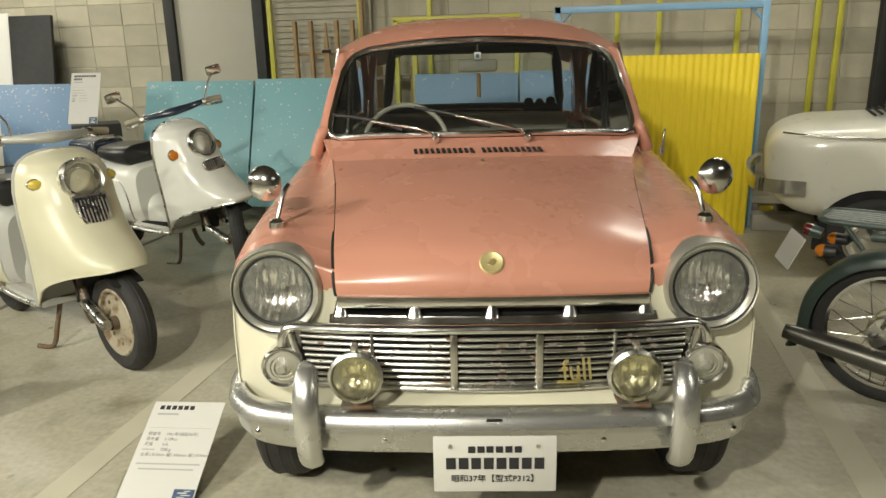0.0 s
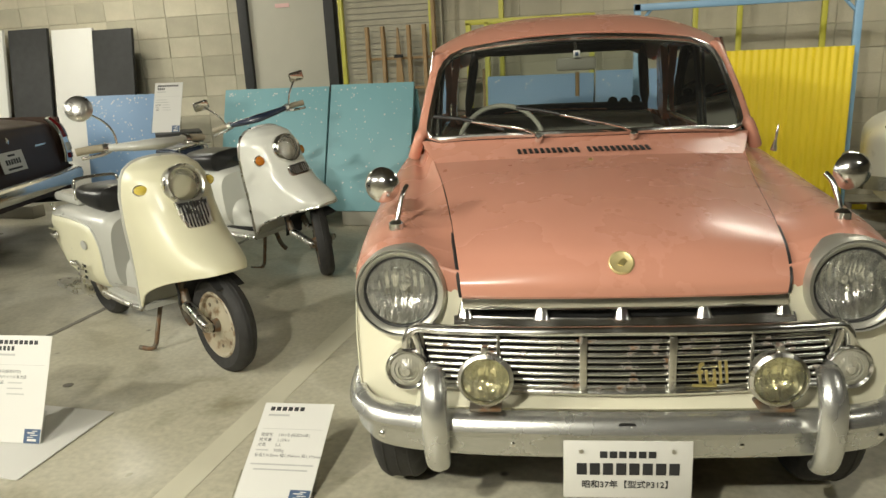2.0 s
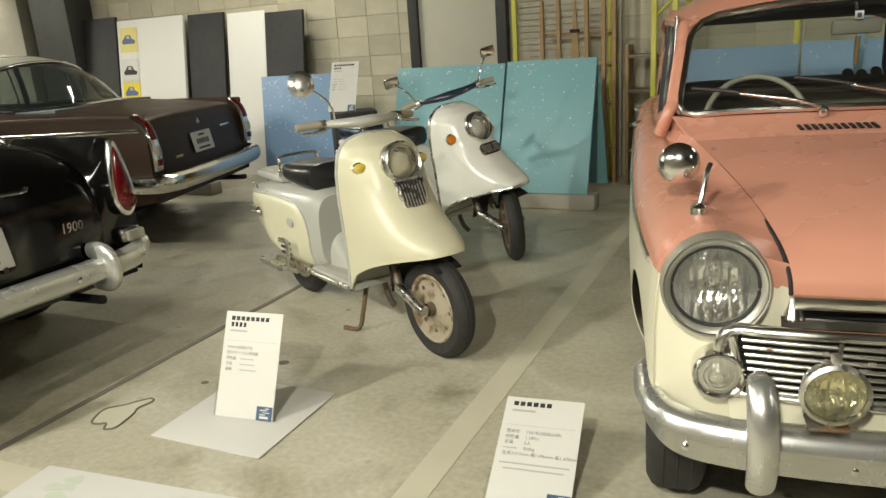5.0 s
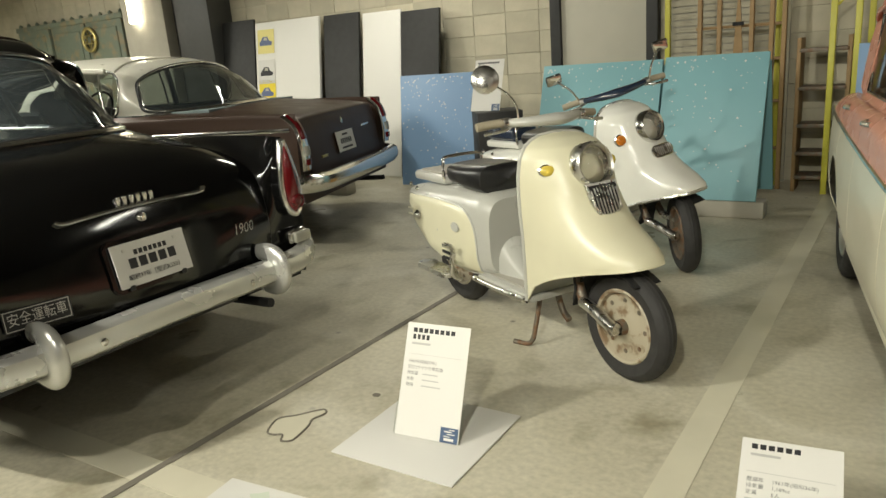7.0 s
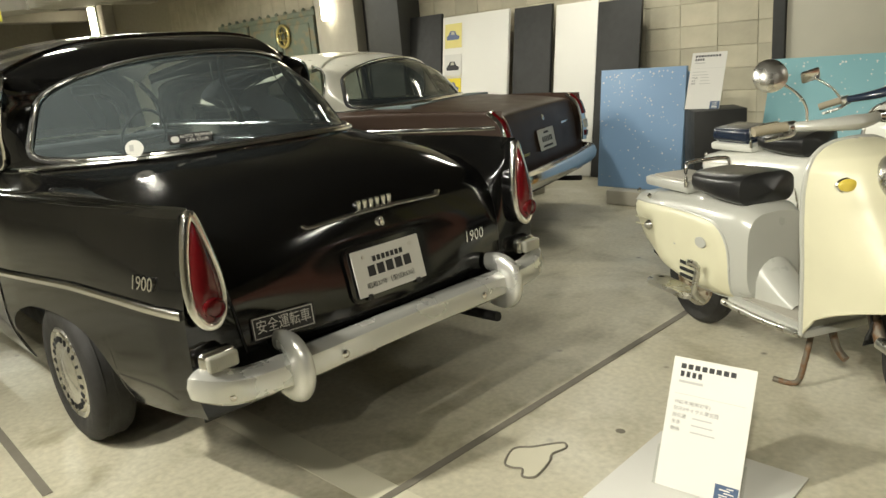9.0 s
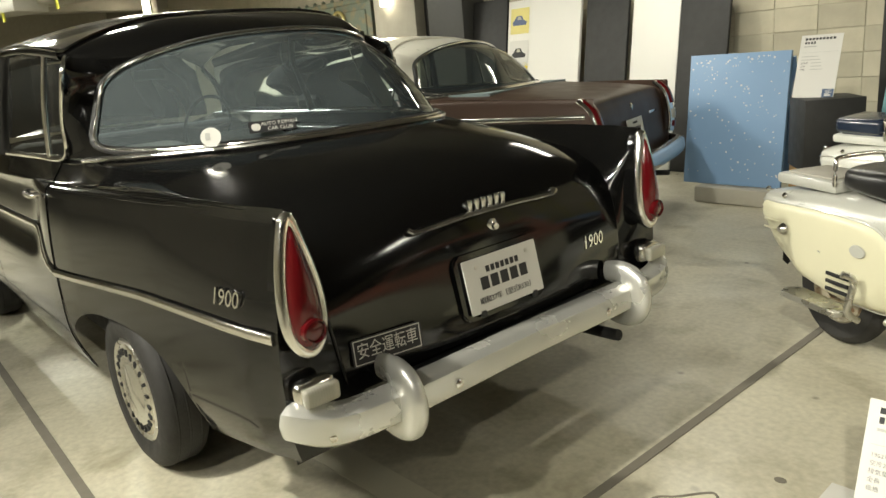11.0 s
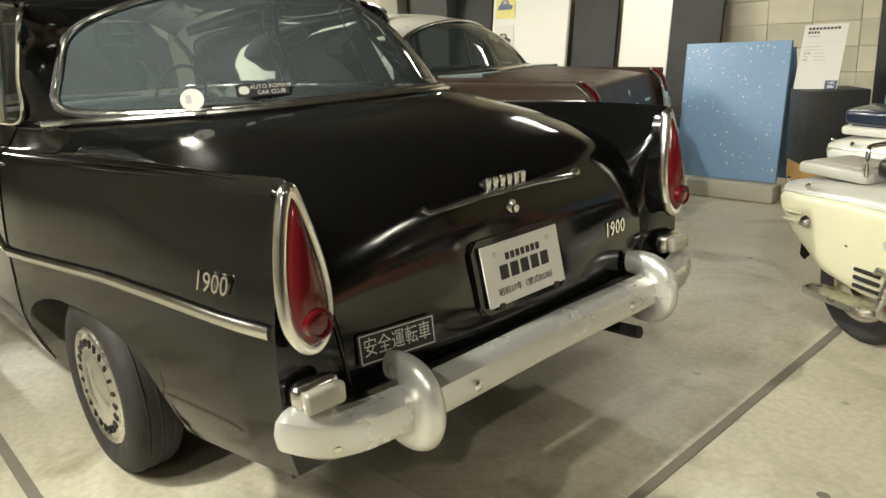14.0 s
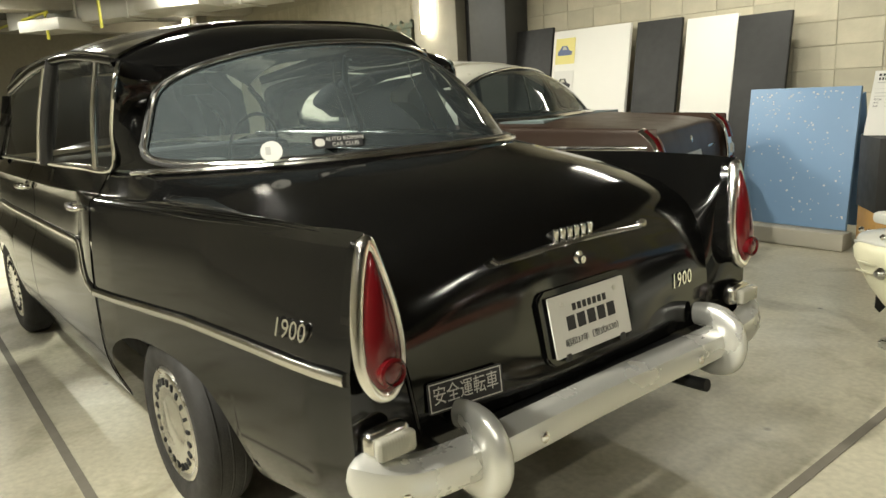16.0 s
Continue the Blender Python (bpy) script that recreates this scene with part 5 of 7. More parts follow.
BLACK_CAR = dict(
    paint=BLACK, top=BLACK, narrow=.085, lean=.048, side_extra=black_side, hub=(.975,), arch=(.49, .285), dip=.012, wheelbase=2.69, tail_y=-.032, step=.040, doors=(1.47, 2.66, 3.72, 4.75), trim0=-.02, slots=22,
    trim_z=lambda y: .715 if y < .7 else (lerp(.715, .675, (y - .7) / .77) if y < 1.47 else lerp(.675, .815, min(1, (y - 1.47) / .34) ** 2 * (3 - 2 * min(1, (y - 1.47) / .34)))),
    stations=[(0.0, .842, .772, 1.038, .700, .935), (.10, .866, .806, 1.040, .700, .955), (.30, .885, .826, 1.043, .712, .985), (.58, .912, .848, 1.040, .752, 1.006), (.90, .943, .876, 1.034, .790, 1.060), (1.29, .981, .915, 1.024, .850, 1.100),
              (1.5, .995, .930, 1.020, .878, 1.104), (2.2, 1.0, .955, 1.015, .905, 1.098), (3.3, 1.0, .955, 1.01, .905, 1.09), (3.72, .99, .94, 1.005, .88, 1.08), (3.9, .98, .92, 1.0, .85, 1.05), (4.75, .88, .80, .86, .70, .84)],
    tail_top=.90, lamp=teardrop_lamp, boot=black_boot, crown=2.8,
    mid=[(-.030, .50), (-.020, .58), (.008, .70), (.035, .81), (.070, .90), (.140, .985), (.30, 1.060), (.585, 1.120)],
    rim=[(.0, .50, .63), (.0, .58, .645), (.012, .68, .655), (.035, .77, .665), (.075, .85, .675), (.15, .915, .688), (.32, .97, .715), (.575, 1.006, .752)],
    base=(.835, .61, 1.27, 2.7, 1.135), top_edge=(.66, 1.16, 1.42, 1.520), roof=(.86, 1.655, 3.42), roof_fall=.12, roof_label="black roof",
    glass=DUSTY, glass_label="large dusty wrap-round rear window", spear=True, screen_y=3.95, seat=TRIM,
    dlo=dict(rear=[(.885, 1.42, 1.112), (.880, 1.36, 1.25), (.868, 1.29, 1.40), (.845, 1.31, 1.455), (.815, 1.42, 1.488)],
             top=[(.815, 1.42, 1.488), (.850, 1.65, 1.518), (.864, 1.95, 1.533), (.870, 2.5, 1.520), (.866, 3.22, 1.450)], bottom=[(.885, 1.42, 1.112), (.905, 1.85, 1.105), (.925, 2.5, 1.10), (.93, 3.60, 1.09)], bars=[(.17, .012), (.60, .026), (.66, .012)]),
    bumper=[(-.842, -.020, .490), (-.832, -.045, .486), (-.80, -.078, .474), (-.75, -.100, .460), (-.66, -.112, .452), (-.45, -.116, .450), (0, -.108, .450), (.45, -.116, .450), (.66, -.112, .452), (.75, -.100, .460), (.80, -.078, .474), (.832, -.045, .486), (.842, -.020, .490)],
    bumper_section=[(-.014, -.042), (.010, -.048), (.032, -.032), (.040, .004), (.032, .040), (.008, .056), (-.030, .060), (-.034, .050), (-.012, .042)], bumper_mat=STAINLESS,
    bumper_label="polished steel rear bumper", bumper_extra=black_bumper_extra)
crown = finned_saloon(pose(-3.58, 2.605, 0, 0, 0, 90), BLACK_CAR, "glossy black old saloon with tail fins and chrome bumper")

# stickers on the black car's rear window
def window_sticker(name, m, kind):
    if kind == "round":
        st = part(name, lathe([(0, 0), (.034, 0), (.034, .0012), (0, .0012)], m, 24), PAPER, crown, "round pale sticker")
        bars("print", [(-.010, .002, .016, .026)], m @ Matrix.Translation((0, 0, .0012)), GREYINK, st)
    else:
        st = part(name, slab(rounded(.165, .042, .003), .0012, m), INK, crown, "black club sticker with white letters")
        writing("sticker_text", "AUTO ROMAN", .019, m @ Matrix.Translation((.025, .009, .0013)), PAPER, st, .0004)
        writing("sticker_text", "CAR CLUB", .019, m @ Matrix.Translation((.025, -.010, .0013)), PAPER, st, .0004)
        part("sticker_mark", slab(rounded(.032, .026, .012), .0004, m @ Matrix.Translation((-.058, 0, .0013))), PAPER, st)
    return st


window_sticker("round_sticker", pose(-.574, .775, 1.165) @ pose(0, 0, 0, 66, 0, -28), "round")
window_sticker("club_sticker", pose(-.375, .705, 1.180) @ pose(0, 0, 0, 64, 0, -16), "club")

# ---------------------------------------------------------------- brown saloon with pale roof
def upright_lamp(car, side):
    path = smooth_path([(side * .80, .10, 1.00), (side * .80, .02, .93), (side * .80, -.02, .82), (side * .80, -.035, .70), (side * .795, -.03, .60)], 5)
    hs = part("tail_lamp", sweep(path, [(.062 * math.cos(q), .022 * math.sin(q)) for q in span(0, 2 * math.pi, 14)[:-1]], up=(0, 1, 0)), CHROME, car, "tall chrome tail lamp with red lenses")
    for a, b, mt in ((.06, .52, REDLENS), (.60, .78, SIGLENS), (.80, .92, REDLENS)):
        n = len(path) - 1
        seg = path[int(a * n):int(b * n) + 1]
        part("lens", sweep([p + V((0, -.016, .006)) for p in seg], [(.040 * math.cos(q), .022 * math.sin(q)) for q in span(0, 2 * math.pi, 12)[:-1]], up=(0, 1, 0)), mt, hs)


def brown_boot(car, lid, boot):
    m = pose(-.05, surface_y(boot, 0, .72) - .02, .72) @ pose(0, 0, 0, 80, 0, 0)
    pl = part("display_plate", slab(rounded(.33, .165, .004), .005, m), PAPER, lid, "white display plate with black lettering")
    m2 = m @ Matrix.Translation((0, 0, .005))
    for k in range(6):
        bars("letter_block", [(-.09 + .036 * k, 0, .026, .042)], m2, INK, pl)
    bars("small_print", [(0, .052, .10, .016)], m2, INK, pl)
    bars("small_print", [(0, -.055, .20, .016)], m2, INK, pl)
    part("boot_emblem", lathe([(.03, 0), (.02, .01), (0, .014)], pose(0, surface_y(boot, 0, .88), .88) @ pose(0, 0, 0, 80, 0, 0), 14), CHROME, lid)
    part("badge", box(.10, .01, .02, (-.45, surface_y(boot, -.45, .65) - .01, .65), .003), GOLD, lid)
    part("badge", box(.18, .008, .018, (.45, surface_y(boot, .45, .80) - .008, .80), .003), CHROME, lid)


def brown_bumper_extra(car, bp):
    for side in (-1, 1):
        part("bolt", lathe([(.015, 0), (.015, .006), (0, .010)], pose(side * .5, -.17, .50) @ pose(0, 0, 0, 90, 0, 0), 12), CHROME, bp)


BROWN_CAR = dict(
    paint=BROWN, top=PEARL, hub=(1.05,), arch=(.42, .26), dip=.0, wheelbase=2.5, tail_y=0.0, doors=(1.62, 2.4, 3.15, 4.4), trim0=.05, trim_z=lambda y: .90,
    stations=[(0.0, .850, .815, 1.010, .74, .985), (.30, .865, .825, 1.022, .755, 1.0), (.9, .875, .835, 1.030, .78, 1.03), (1.3, .88, .84, 1.03, .80, 1.055), (1.6, .88, .84, 1.025, .81, 1.06), (3.0, .88, .84, 1.01, .80, 1.05), (3.3, .87, .82, 1.0, .78, 1.03), (4.4, .80, .74, .88, .66, .86)],
    tail_top=.93, lamp=upright_lamp, boot=brown_boot, crown=4.0,
    mid=[(-.03, .52), (-.02, .60), (.0, .70), (.02, .82), (.05, .93), (.10, .985), (.40, 1.025), (.86, 1.065)],
    rim=[(-.01, .52, .68), (.0, .60, .69), (.012, .70, .70), (.03, .82, .715), (.06, .92, .725), (.11, .965, .735), (.40, 1.0, .755), (.86, 1.03, .78)],
    base=(.76, .90, 1.38, 3.2, 1.085), top_edge=(.62, 1.38, 1.55, 1.44), roof=(.74, 1.525, 3.15), roof_fall=.085, roof_label="pale grey roof",
    glass=TINT, glass_label="wrap-round rear window with chrome frame", screen_y=3.5, seat=BLUETRIM,
    dlo=dict(rear=[(.80, 1.62, 1.07), (.795, 1.56, 1.18), (.77, 1.55, 1.30), (.745, 1.58, 1.38), (.735, 1.68, 1.42)],
             top=[(.735, 1.68, 1.42), (.74, 2.0, 1.435), (.745, 2.5, 1.43), (.745, 2.9, 1.40)], bottom=[(.80, 1.62, 1.07), (.805, 2.0, 1.065), (.805, 2.5, 1.06), (.80, 3.1, 1.055)], bars=[(.10, .010), (.50, .028), (.56, .010)]),
    bumper=[(-.90, .40, .52), (-.90, .15, .51), (-.87, -.03, .50), (-.74, -.12, .495), (-.4, -.14, .49), (0, -.145, .49), (.4, -.14, .49), (.74, -.12, .495), (.87, -.03, .50), (.90, .15, .51), (.90, .40, .52)],
    bumper_section=[(-.016, -.062), (.012, -.066), (.034, -.040), (.044, 0), (.034, .045), (.006, .066), (-.030, .070), (-.034, .056), (-.012, .048)], bumper_mat=CHROME,
    bumper_label="chrome rear bumper", bumper_extra=brown_bumper_extra)
finned_saloon(pose(-5.06, 5.55, 0, 0, 0, 106), BROWN_CAR, "dark brown old saloon with pale grey roof and chrome bumper")

# ---------------------------------------------------------------- scooters
def small_wheel(parent, m, r, rim_r, w, disc):
    ty = part("tyre", lathe([(rim_r, -w * .45), (rim_r + .012, -w * .5), (r - .03, -w * .55), (r - .008, -w * .38), (r, -w * .15), (r, w * .15), (r - .008, w * .38), (r - .03, w * .55), (rim_r + .012, w * .5), (rim_r, w * .45)], m, 44), RUBBER, parent)
    for k in (-1, 0, 1):
        part("tread_rib", lathe([(r - abs(k) * .004 + .0005, k * w * .2 - .004), (r - abs(k) * .004 + .003, k * w * .2), (r - abs(k) * .004 + .0005, k * w * .2 + .004)], m, 44), RUBBER, ty)
    for s in (-1, 1):
        rim = part("rim", lathe([(rim_r + .004, s * w * .44), (rim_r - .004, s * w * .52), (rim_r - .014, s * w * .46), (rim_r - .02, s * w * .26), (rim_r * .55, s * w * .20), (rim_r * .42, s * w * .34), (rim_r * .30, s * w * .40), (0, s * w * .42)], m, 40), disc, parent)
        for k in range(8):
            a = 2 * math.pi * k / 8
            part("rim_hole", lathe([(0, 0), (.010, 0), (.010, .002), (0, .002)], m @ Matrix.Translation((rim_r * .70 * math.cos(a), rim_r * .70 * math.sin(a), s * w * .236)), 12), IRON, rim)
    part("hub", lathe([(.03, -w * .75), (.034, -w * .4), (.034, w * .4), (.03, w * .75)], m, 16), IRON, parent)


def scooter(m, c, label):
    """Local: x forward, y to its left, the front tyre's foot at the origin."""
    sc = thing("motor_scooter", m, label, "scooter", "old scooters")
    ap, body, seat_m = c["apron"], c["body"], BLACKVINYL
    fx = [(.26, .02), (.47, .10), (.505, .135), (.53, .13), (.57, .075), (.63, -.035), (.70, -.12), (.77, -.175), (.84, -.205), (.90, -.235), (.95, -.275), (.98, -.335), (.992, -.40)]
    hw = [(.26, .19), (.45, .192), (.55, .195), (.70, .205), (.82, .205), (.90, .192), (.945, .168), (.972, .130), (.986, .085), (.992, .015)]

    def apron(f, t):
        a = f * math.pi
        zb = lerp(.265, .512, math.sin(a) ** .42)
        z = lerp(zb, .992, t)
        x1 = at_key(fx, z)[0]
        h = at_key(hw, z)[0]
        x0 = -.445
        sx = math.sin(a) ** .80
        return V((lerp(x0, x1, sx), -h * math.copysign(abs(math.cos(a)) ** .80, math.cos(a)), z))
    ts = [1 - (1 - k / 40) ** 1.8 for k in range(41)]
    front = part("front_apron", grid(apron, span(0, 1, 44), ts, -.004), ap, sc, c["apron_label"])
    part("inner_shield", grid(lambda f, t: V((-.452, -at_key(hw, lerp(.27, .985, t))[0] * lerp(-.97, .97, f), lerp(.27, .985, t))), span(0, 1, 6), span(0, 1, 20), .004), body, sc)
    brim = [apron(0, t) for t in ts] + [apron(1, t) for t in reversed(ts)]
    part("edge_piping", sweep([p + V((.004, math.copysign(.003, p.y), .002)) for p in brim], circle(.010, 8), up=(1, 0, 0)), c["piping"], front)
    part("fender_lip", sweep([apron(f, 0) for f in span(0, 1, 40)], circle(.006 if not c["rail"] else .010, 8)), ap if not c["rail"] else DULL, front)
    # headlamp, horn grille, indicators
    hz = c["lamp_z"]
    hm = pose(at_key(fx, hz)[0] + .010, 0, hz) @ pose(0, 0, 0, 0, 76, 0) @ Matrix.Scale(1.08, 4)
    hl = part("headlamp", lathe([(.088, -.09), (.090, -.02), (.090, .018), (.082, .030), (.074, .024), (.072, .014)], hm, 36), c["bezel"], sc, "round headlamp in a metal bezel")
    part("reflector", lathe([(.073, .014), (.055, -.012), (.02, -.03), (0, -.032)], hm, 28), SILVER, hl)
    part("lens", lathe([(.074, .016), (.066, .026), (.035, .036), (0, .040)], hm, 28), CLEARLENS, hl)
    gm = pose(at_key(fx, hz - .135)[0] + .012, 0, hz - .135) @ pose(0, 0, 0, 0, 90 - c["grille_tilt"], 0) @ pose(0, 0, 0, 0, 0, 90)
    shape = [(-.082, .075), (.082, .075), (.076, .0), (.055, -.06), (.0, -.085), (-.055, -.06), (-.076, .0)] if c["shield_grille"] else rounded(.17, .075, .03)
    gr = part("horn_grille", slab(shape, .012, gm, .003), c["bezel"], sc, "small metal horn grille")
    inner = [(x * .86, y * .84) for x, y in shape]
    # Black backing paints the shade between the slats.
    part("grille_backing", slab(inner, .002, gm @ Matrix.Translation((0, 0, .012))), DARK, gr)
    for k in range(9):
        x = -.064 + .016 * k
        h = .128 * (1 - (abs(x) / .085) ** 2 * .5) if c["shield_grille"] else .055
        part("grille_slat", box(.006, h, .008, (x, -.003 if c["shield_grille"] else 0, .014), .002, m=gm), DULL, gr)
    for s in (-1, 1):
        z = hz - c["ind_drop"]
        p = apron(.5 - s * c["ind_f"], (z - .40) / .592)
        im = Matrix.Translation((p.x + .004, p.y, z)) @ pose(0, 0, 0, 0, 80, -s * 22)
        b = part("indicator", lathe([(.030, -.01), (.032, .006), (.026, .012)], im @ Matrix.Diagonal((.85, 1.2, 1, 1) if c["shield_grille"] else (1.15, 1.15, 1.2, 1)), 20), CHROME, sc, "amber indicator")
        part("lens", lathe([(.028, .006), (.025, .018), (.012, .026), (0, .027)], im @ Matrix.Diagonal((.85, 1.2, 1, 1) if c["shield_grille"] else (1.15, 1.15, 1.2, 1)), 20), c["ind"], b)
    # front wheel, fork and arm
    fw = pose(0, 0, c["r"]) @ pose(0, 0, 0, 90, 0, c["steer"])
    small_wheel(sc, fw, c["r"], c["r"] * .67, .085, c["disc"])
    for s in (-1, 1):
        fk = part("fork_arm", tube([(-.20, s * .075, .30), (-.13, s * .080, .285), (-.02, s * .085, .245), (.02, s * .085, .24)], .025, 4), DULL, sc, "metal trailing fork arm")
        part("axle_nut", lathe([(.020, -.01), (.020, .014), (.010, .022), (0, .023)], pose(0, s * .088, c["r"]) @ pose(0, 0, 0, -90 * s, 0, 0), 8), IRON, fk)
        part("spring", tube([(-.20, s * .07, .30), (-.24, s * .065, .38), (-.25, s * .06, .46)], .022, 3), IRON, sc)
    part("fork_stem", tube([(-.25, 0, .42), (-.33, 0, .70), (-.41, 0, .95)], .03, 3), IRON, sc)
    part("inner_fender", grid(lambda a, v: V((-.03 + .25 * math.cos(lerp(.32, .95, a) * math.pi), .07 * v, .22 + .25 * math.sin(lerp(.32, .95, a) * math.pi))), span(0, 1, 12), span(-1, 1, 4), .004), DARK, sc)
    # foot board
    fb = part("foot_board", box(.46, .36, .035, (-.66, 0, .265), .012), body, sc)
    part("foot_mat", box(.36, .28, .006, (-.66, 0, .286), .002), TRIM if c["shield_grille"] else DARK, fb, "worn brown rubber mat")
    for s in (-1, 1):
        part("board_edge", tube([(-.45, s * .185, .262), (-.66, s * .19, .255), (-.90, s * .19, .26)], .014, 3), DULL, fb)
    part("tunnel", grid(lambda u, a: V((lerp(-.62, -.86, u), .075 * math.cos(a) * (1 + u * .5), .275 + (.03 + .20 * u) * math.sin(a) ** .6)), span(0, 1, 5), span(0, math.pi, 10), .003), body, sc)
    # rear body
    st = [(-.80, .150, .275, .660), (-.86, .175, .250, .690), (-1.0, .185, .235, .690), (-1.2, .188, .235, .685), (-1.4, .182, .275, .672), (-1.56, .165, .38, .652), (-1.70, .125, .50, .625), (-1.76, .06, .54, .60)]

    def rear(x, a):
        w, lo, hi = at_key([(-q[0], *q[1:]) for q in st], -x)
        c_, s_ = math.cos(a), math.sin(a)
        return V((x, w * math.copysign(abs(c_) ** .55, c_), (lo + hi) / 2 + (hi - lo) / 2 * math.copysign(abs(s_) ** .55, s_)))
    xs = span(-.80, -1.76, 30)
    rb = part("rear_body", grid(rear, xs, span(0, 2 * math.pi, 40)), body, sc)
    part("rear_body_front", grid(lambda r, a: rear(-.80, a).lerp(V((-.80, 0, .47)), r), span(0, 1, 3), span(0, 2 * math.pi, 40)), body, rb)
    for s in (-1, 1):
        out = [(-.885, .262), (-.880, .42), (-.90, .52), (-.96, .585), (-1.06, .610), (-1.3, .615), (-1.56, .600), (-1.70, .585), (-1.755, .54), (-1.70, .47), (-1.60, .41), (-1.52, .345), (-1.44, .285), (-1.30, .255), (-1.1, .25)]
        cx, cz = -1.25, .45

        def cover(r, k):
            q = curve(out + out[:1], k)
            x, z = lerp(cx, q[0], r), lerp(cz, q[1], r)
            w = at_key([(-g[0], *g[1:]) for g in st], -x)
            rel = (z - (w[1] + w[2]) / 2) / ((w[2] - w[1]) / 2)
            y = w[0] * max(.05, 1 - min(1, abs(rel)) ** 3.6) ** .275
            return V((x, s * (y + .012 * (1 - max(0, r - .9) * 10)), z))
        cv = part("side_cover", grid(cover, span(.02, 1, 14), span(0, 1, 48)), c["cover"], sc, c["cover_label"])
        part("cover_edge", sweep([cover(1, k) + V((0, s * .002, 0)) for k in span(0, 1, 48)[:-1]], circle(.006, 6), True), c["piping"], cv)
        pm = pose(-1.47, s * .197, .50) @ pose(0, 0, 0, -90 * s, 0, 0)
        part("cover_knob", lathe([(.026, 0), (.022, .008), (.012, .022), (0, .024)], pm, 16), DULL, cv)
        part("cover_badge", lathe([(0, 0), (.034, 0), (.032, .004), (0, .005)], pose(-1.045, s * .202, .500) @ pose(0, 0, 0, -90 * s, 0, 0) @ Matrix.Diagonal((1.15, .75, 1, 1)), 24), SC_GREY, cv)
        for k in range(3):
            part("vent_slot", box(.12, .008, .016, (-1.14, s * .201, .375 - .032 * k), .003), DARK, cv)
        for k in range(2):
            part("raised_rib", box(.10, .006, .010, (-1.56, s * .186, .52 - .035 * k), .003), c["cover"], cv)
        for x in (-1.50, -1.66):
            part("chrome_stud", lathe([(.013, 0), (.013, .006), (.006, .014), (0, .015)], pose(x, s * (.168 if x > -1.6 else .128), .640) @ pose(0, 0, 0, -80 * s, 0, 0), 12), CHROME, rb)
    part("side_foot_rest", slab(rounded(.34, .10, .045), .026, pose(-1.23, -.225, .232), .008), DULL, sc, "metal foot rest")
    part("kick_pedal", tube([(-1.02, -.20, .225), (-1.03, -.245, .27), (-1.00, -.25, .40), (-1.02, -.29, .43)], .014, 4), DULL, sc)
    # seat and rack
    part("seat", grid(lambda u, a: V((lerp(-.83, -1.24, u), (.135 + .03 * math.sin(math.pi * u)) * math.copysign(abs(math.cos(a)) ** .6, math.cos(a)) * (1 - .98 * (max(0, abs(u - .5) - .38) / .12) ** 2), .745 + .01 * u + (.062 + .012 * math.cos(3 * u)) * math.copysign(abs(math.sin(a)) ** .6, math.sin(a)) * (1 - .98 * (max(0, abs(u - .5) - .38) / .12) ** 2))), span(0, 1, 20), span(0, 2 * math.pi, 28)), seat_m, sc, "black vinyl single seat")
    rk = part("rear_rack", box(.36, .25, .05, (-1.44, 0, .700), .018), body, sc)
    part("rack_pad", box(.26, .20, .012, (-1.44, 0, .730), .005), TRIM if c["shield_grille"] else NAVY, rk)
    part("grab_rail", tube([(-1.27, -.12, .71), (-1.27, -.12, .80), (-1.28, -.09, .825), (-1.28, .09, .825), (-1.27, .12, .80), (-1.27, .12, .71)], .009, 4), CHROME, rk, "chrome grab rail")
    if c["pillion"]:
        part("pillion_seat", box(.30, .24, .09, (-1.46, 0, .775), .03, 3), NAVY, sc, "dark blue pillion pad")
    # rear wheel and tail
    small_wheel(sc, pose(-1.31, 0, c["r"]) @ pose(0, 0, 0, 90, 0, 0), c["r"], c["r"] * .6, .085, c["disc"])
    part("mud_flap", slab([(-.07, 0), (.07, 0), (.075, -.14), (.04, -.12), (.02, -.15), (-.02, -.13), (-.05, -.155), (-.075, -.13)], .005, pose(-1.62, 0, .43) @ pose(0, 0, 0, 90, 0, 90)), RUBBER, sc, "torn black mud flap")
    part("tail_lamp", lathe([(.04, 0), (.038, .02), (.02, .034), (0, .036)], pose(-1.75, 0, .57) @ pose(0, 0, 0, 0, -80, 0), 20), REDLENS, sc)
    part("stand", tube([(-.52, -.06, .25), (-.51, -.10, .12), (-.52, -.13, .02), (-.60, -.17, .012)], .012, 4), IRON, sc, "rusty side stand")
    part("stand", tube([(-.55, .05, .25), (-.52, .06, .14), (-.47, .06, .10)], .016, 4), IRON, sc)
    part("cable", tube([(-.40, -.05, .93), (-.30, -.11, .60), (-.22, -.10, .40), (-.24, -.09, .30)], .006, 5), SEAL, sc)
    # handlebar, turned with the fork
    hb = Matrix.Translation((-.43, 0, 1.035)) @ pose(0, 0, 0, c["bar_roll"], 0, c["steer"])
    bar = part("handlebar", grid(lambda u, a: hb @ V((-.01 - .10 * abs(u) ** 2 + (.042 - .022 * abs(u)) * math.cos(a), .21 * u, .015 + (.028 - .012 * abs(u)) * math.sin(a))), span(-1, 1, 20), span(0, 2 * math.pi, 16)), c["bar"], sc, c["bar_label"])
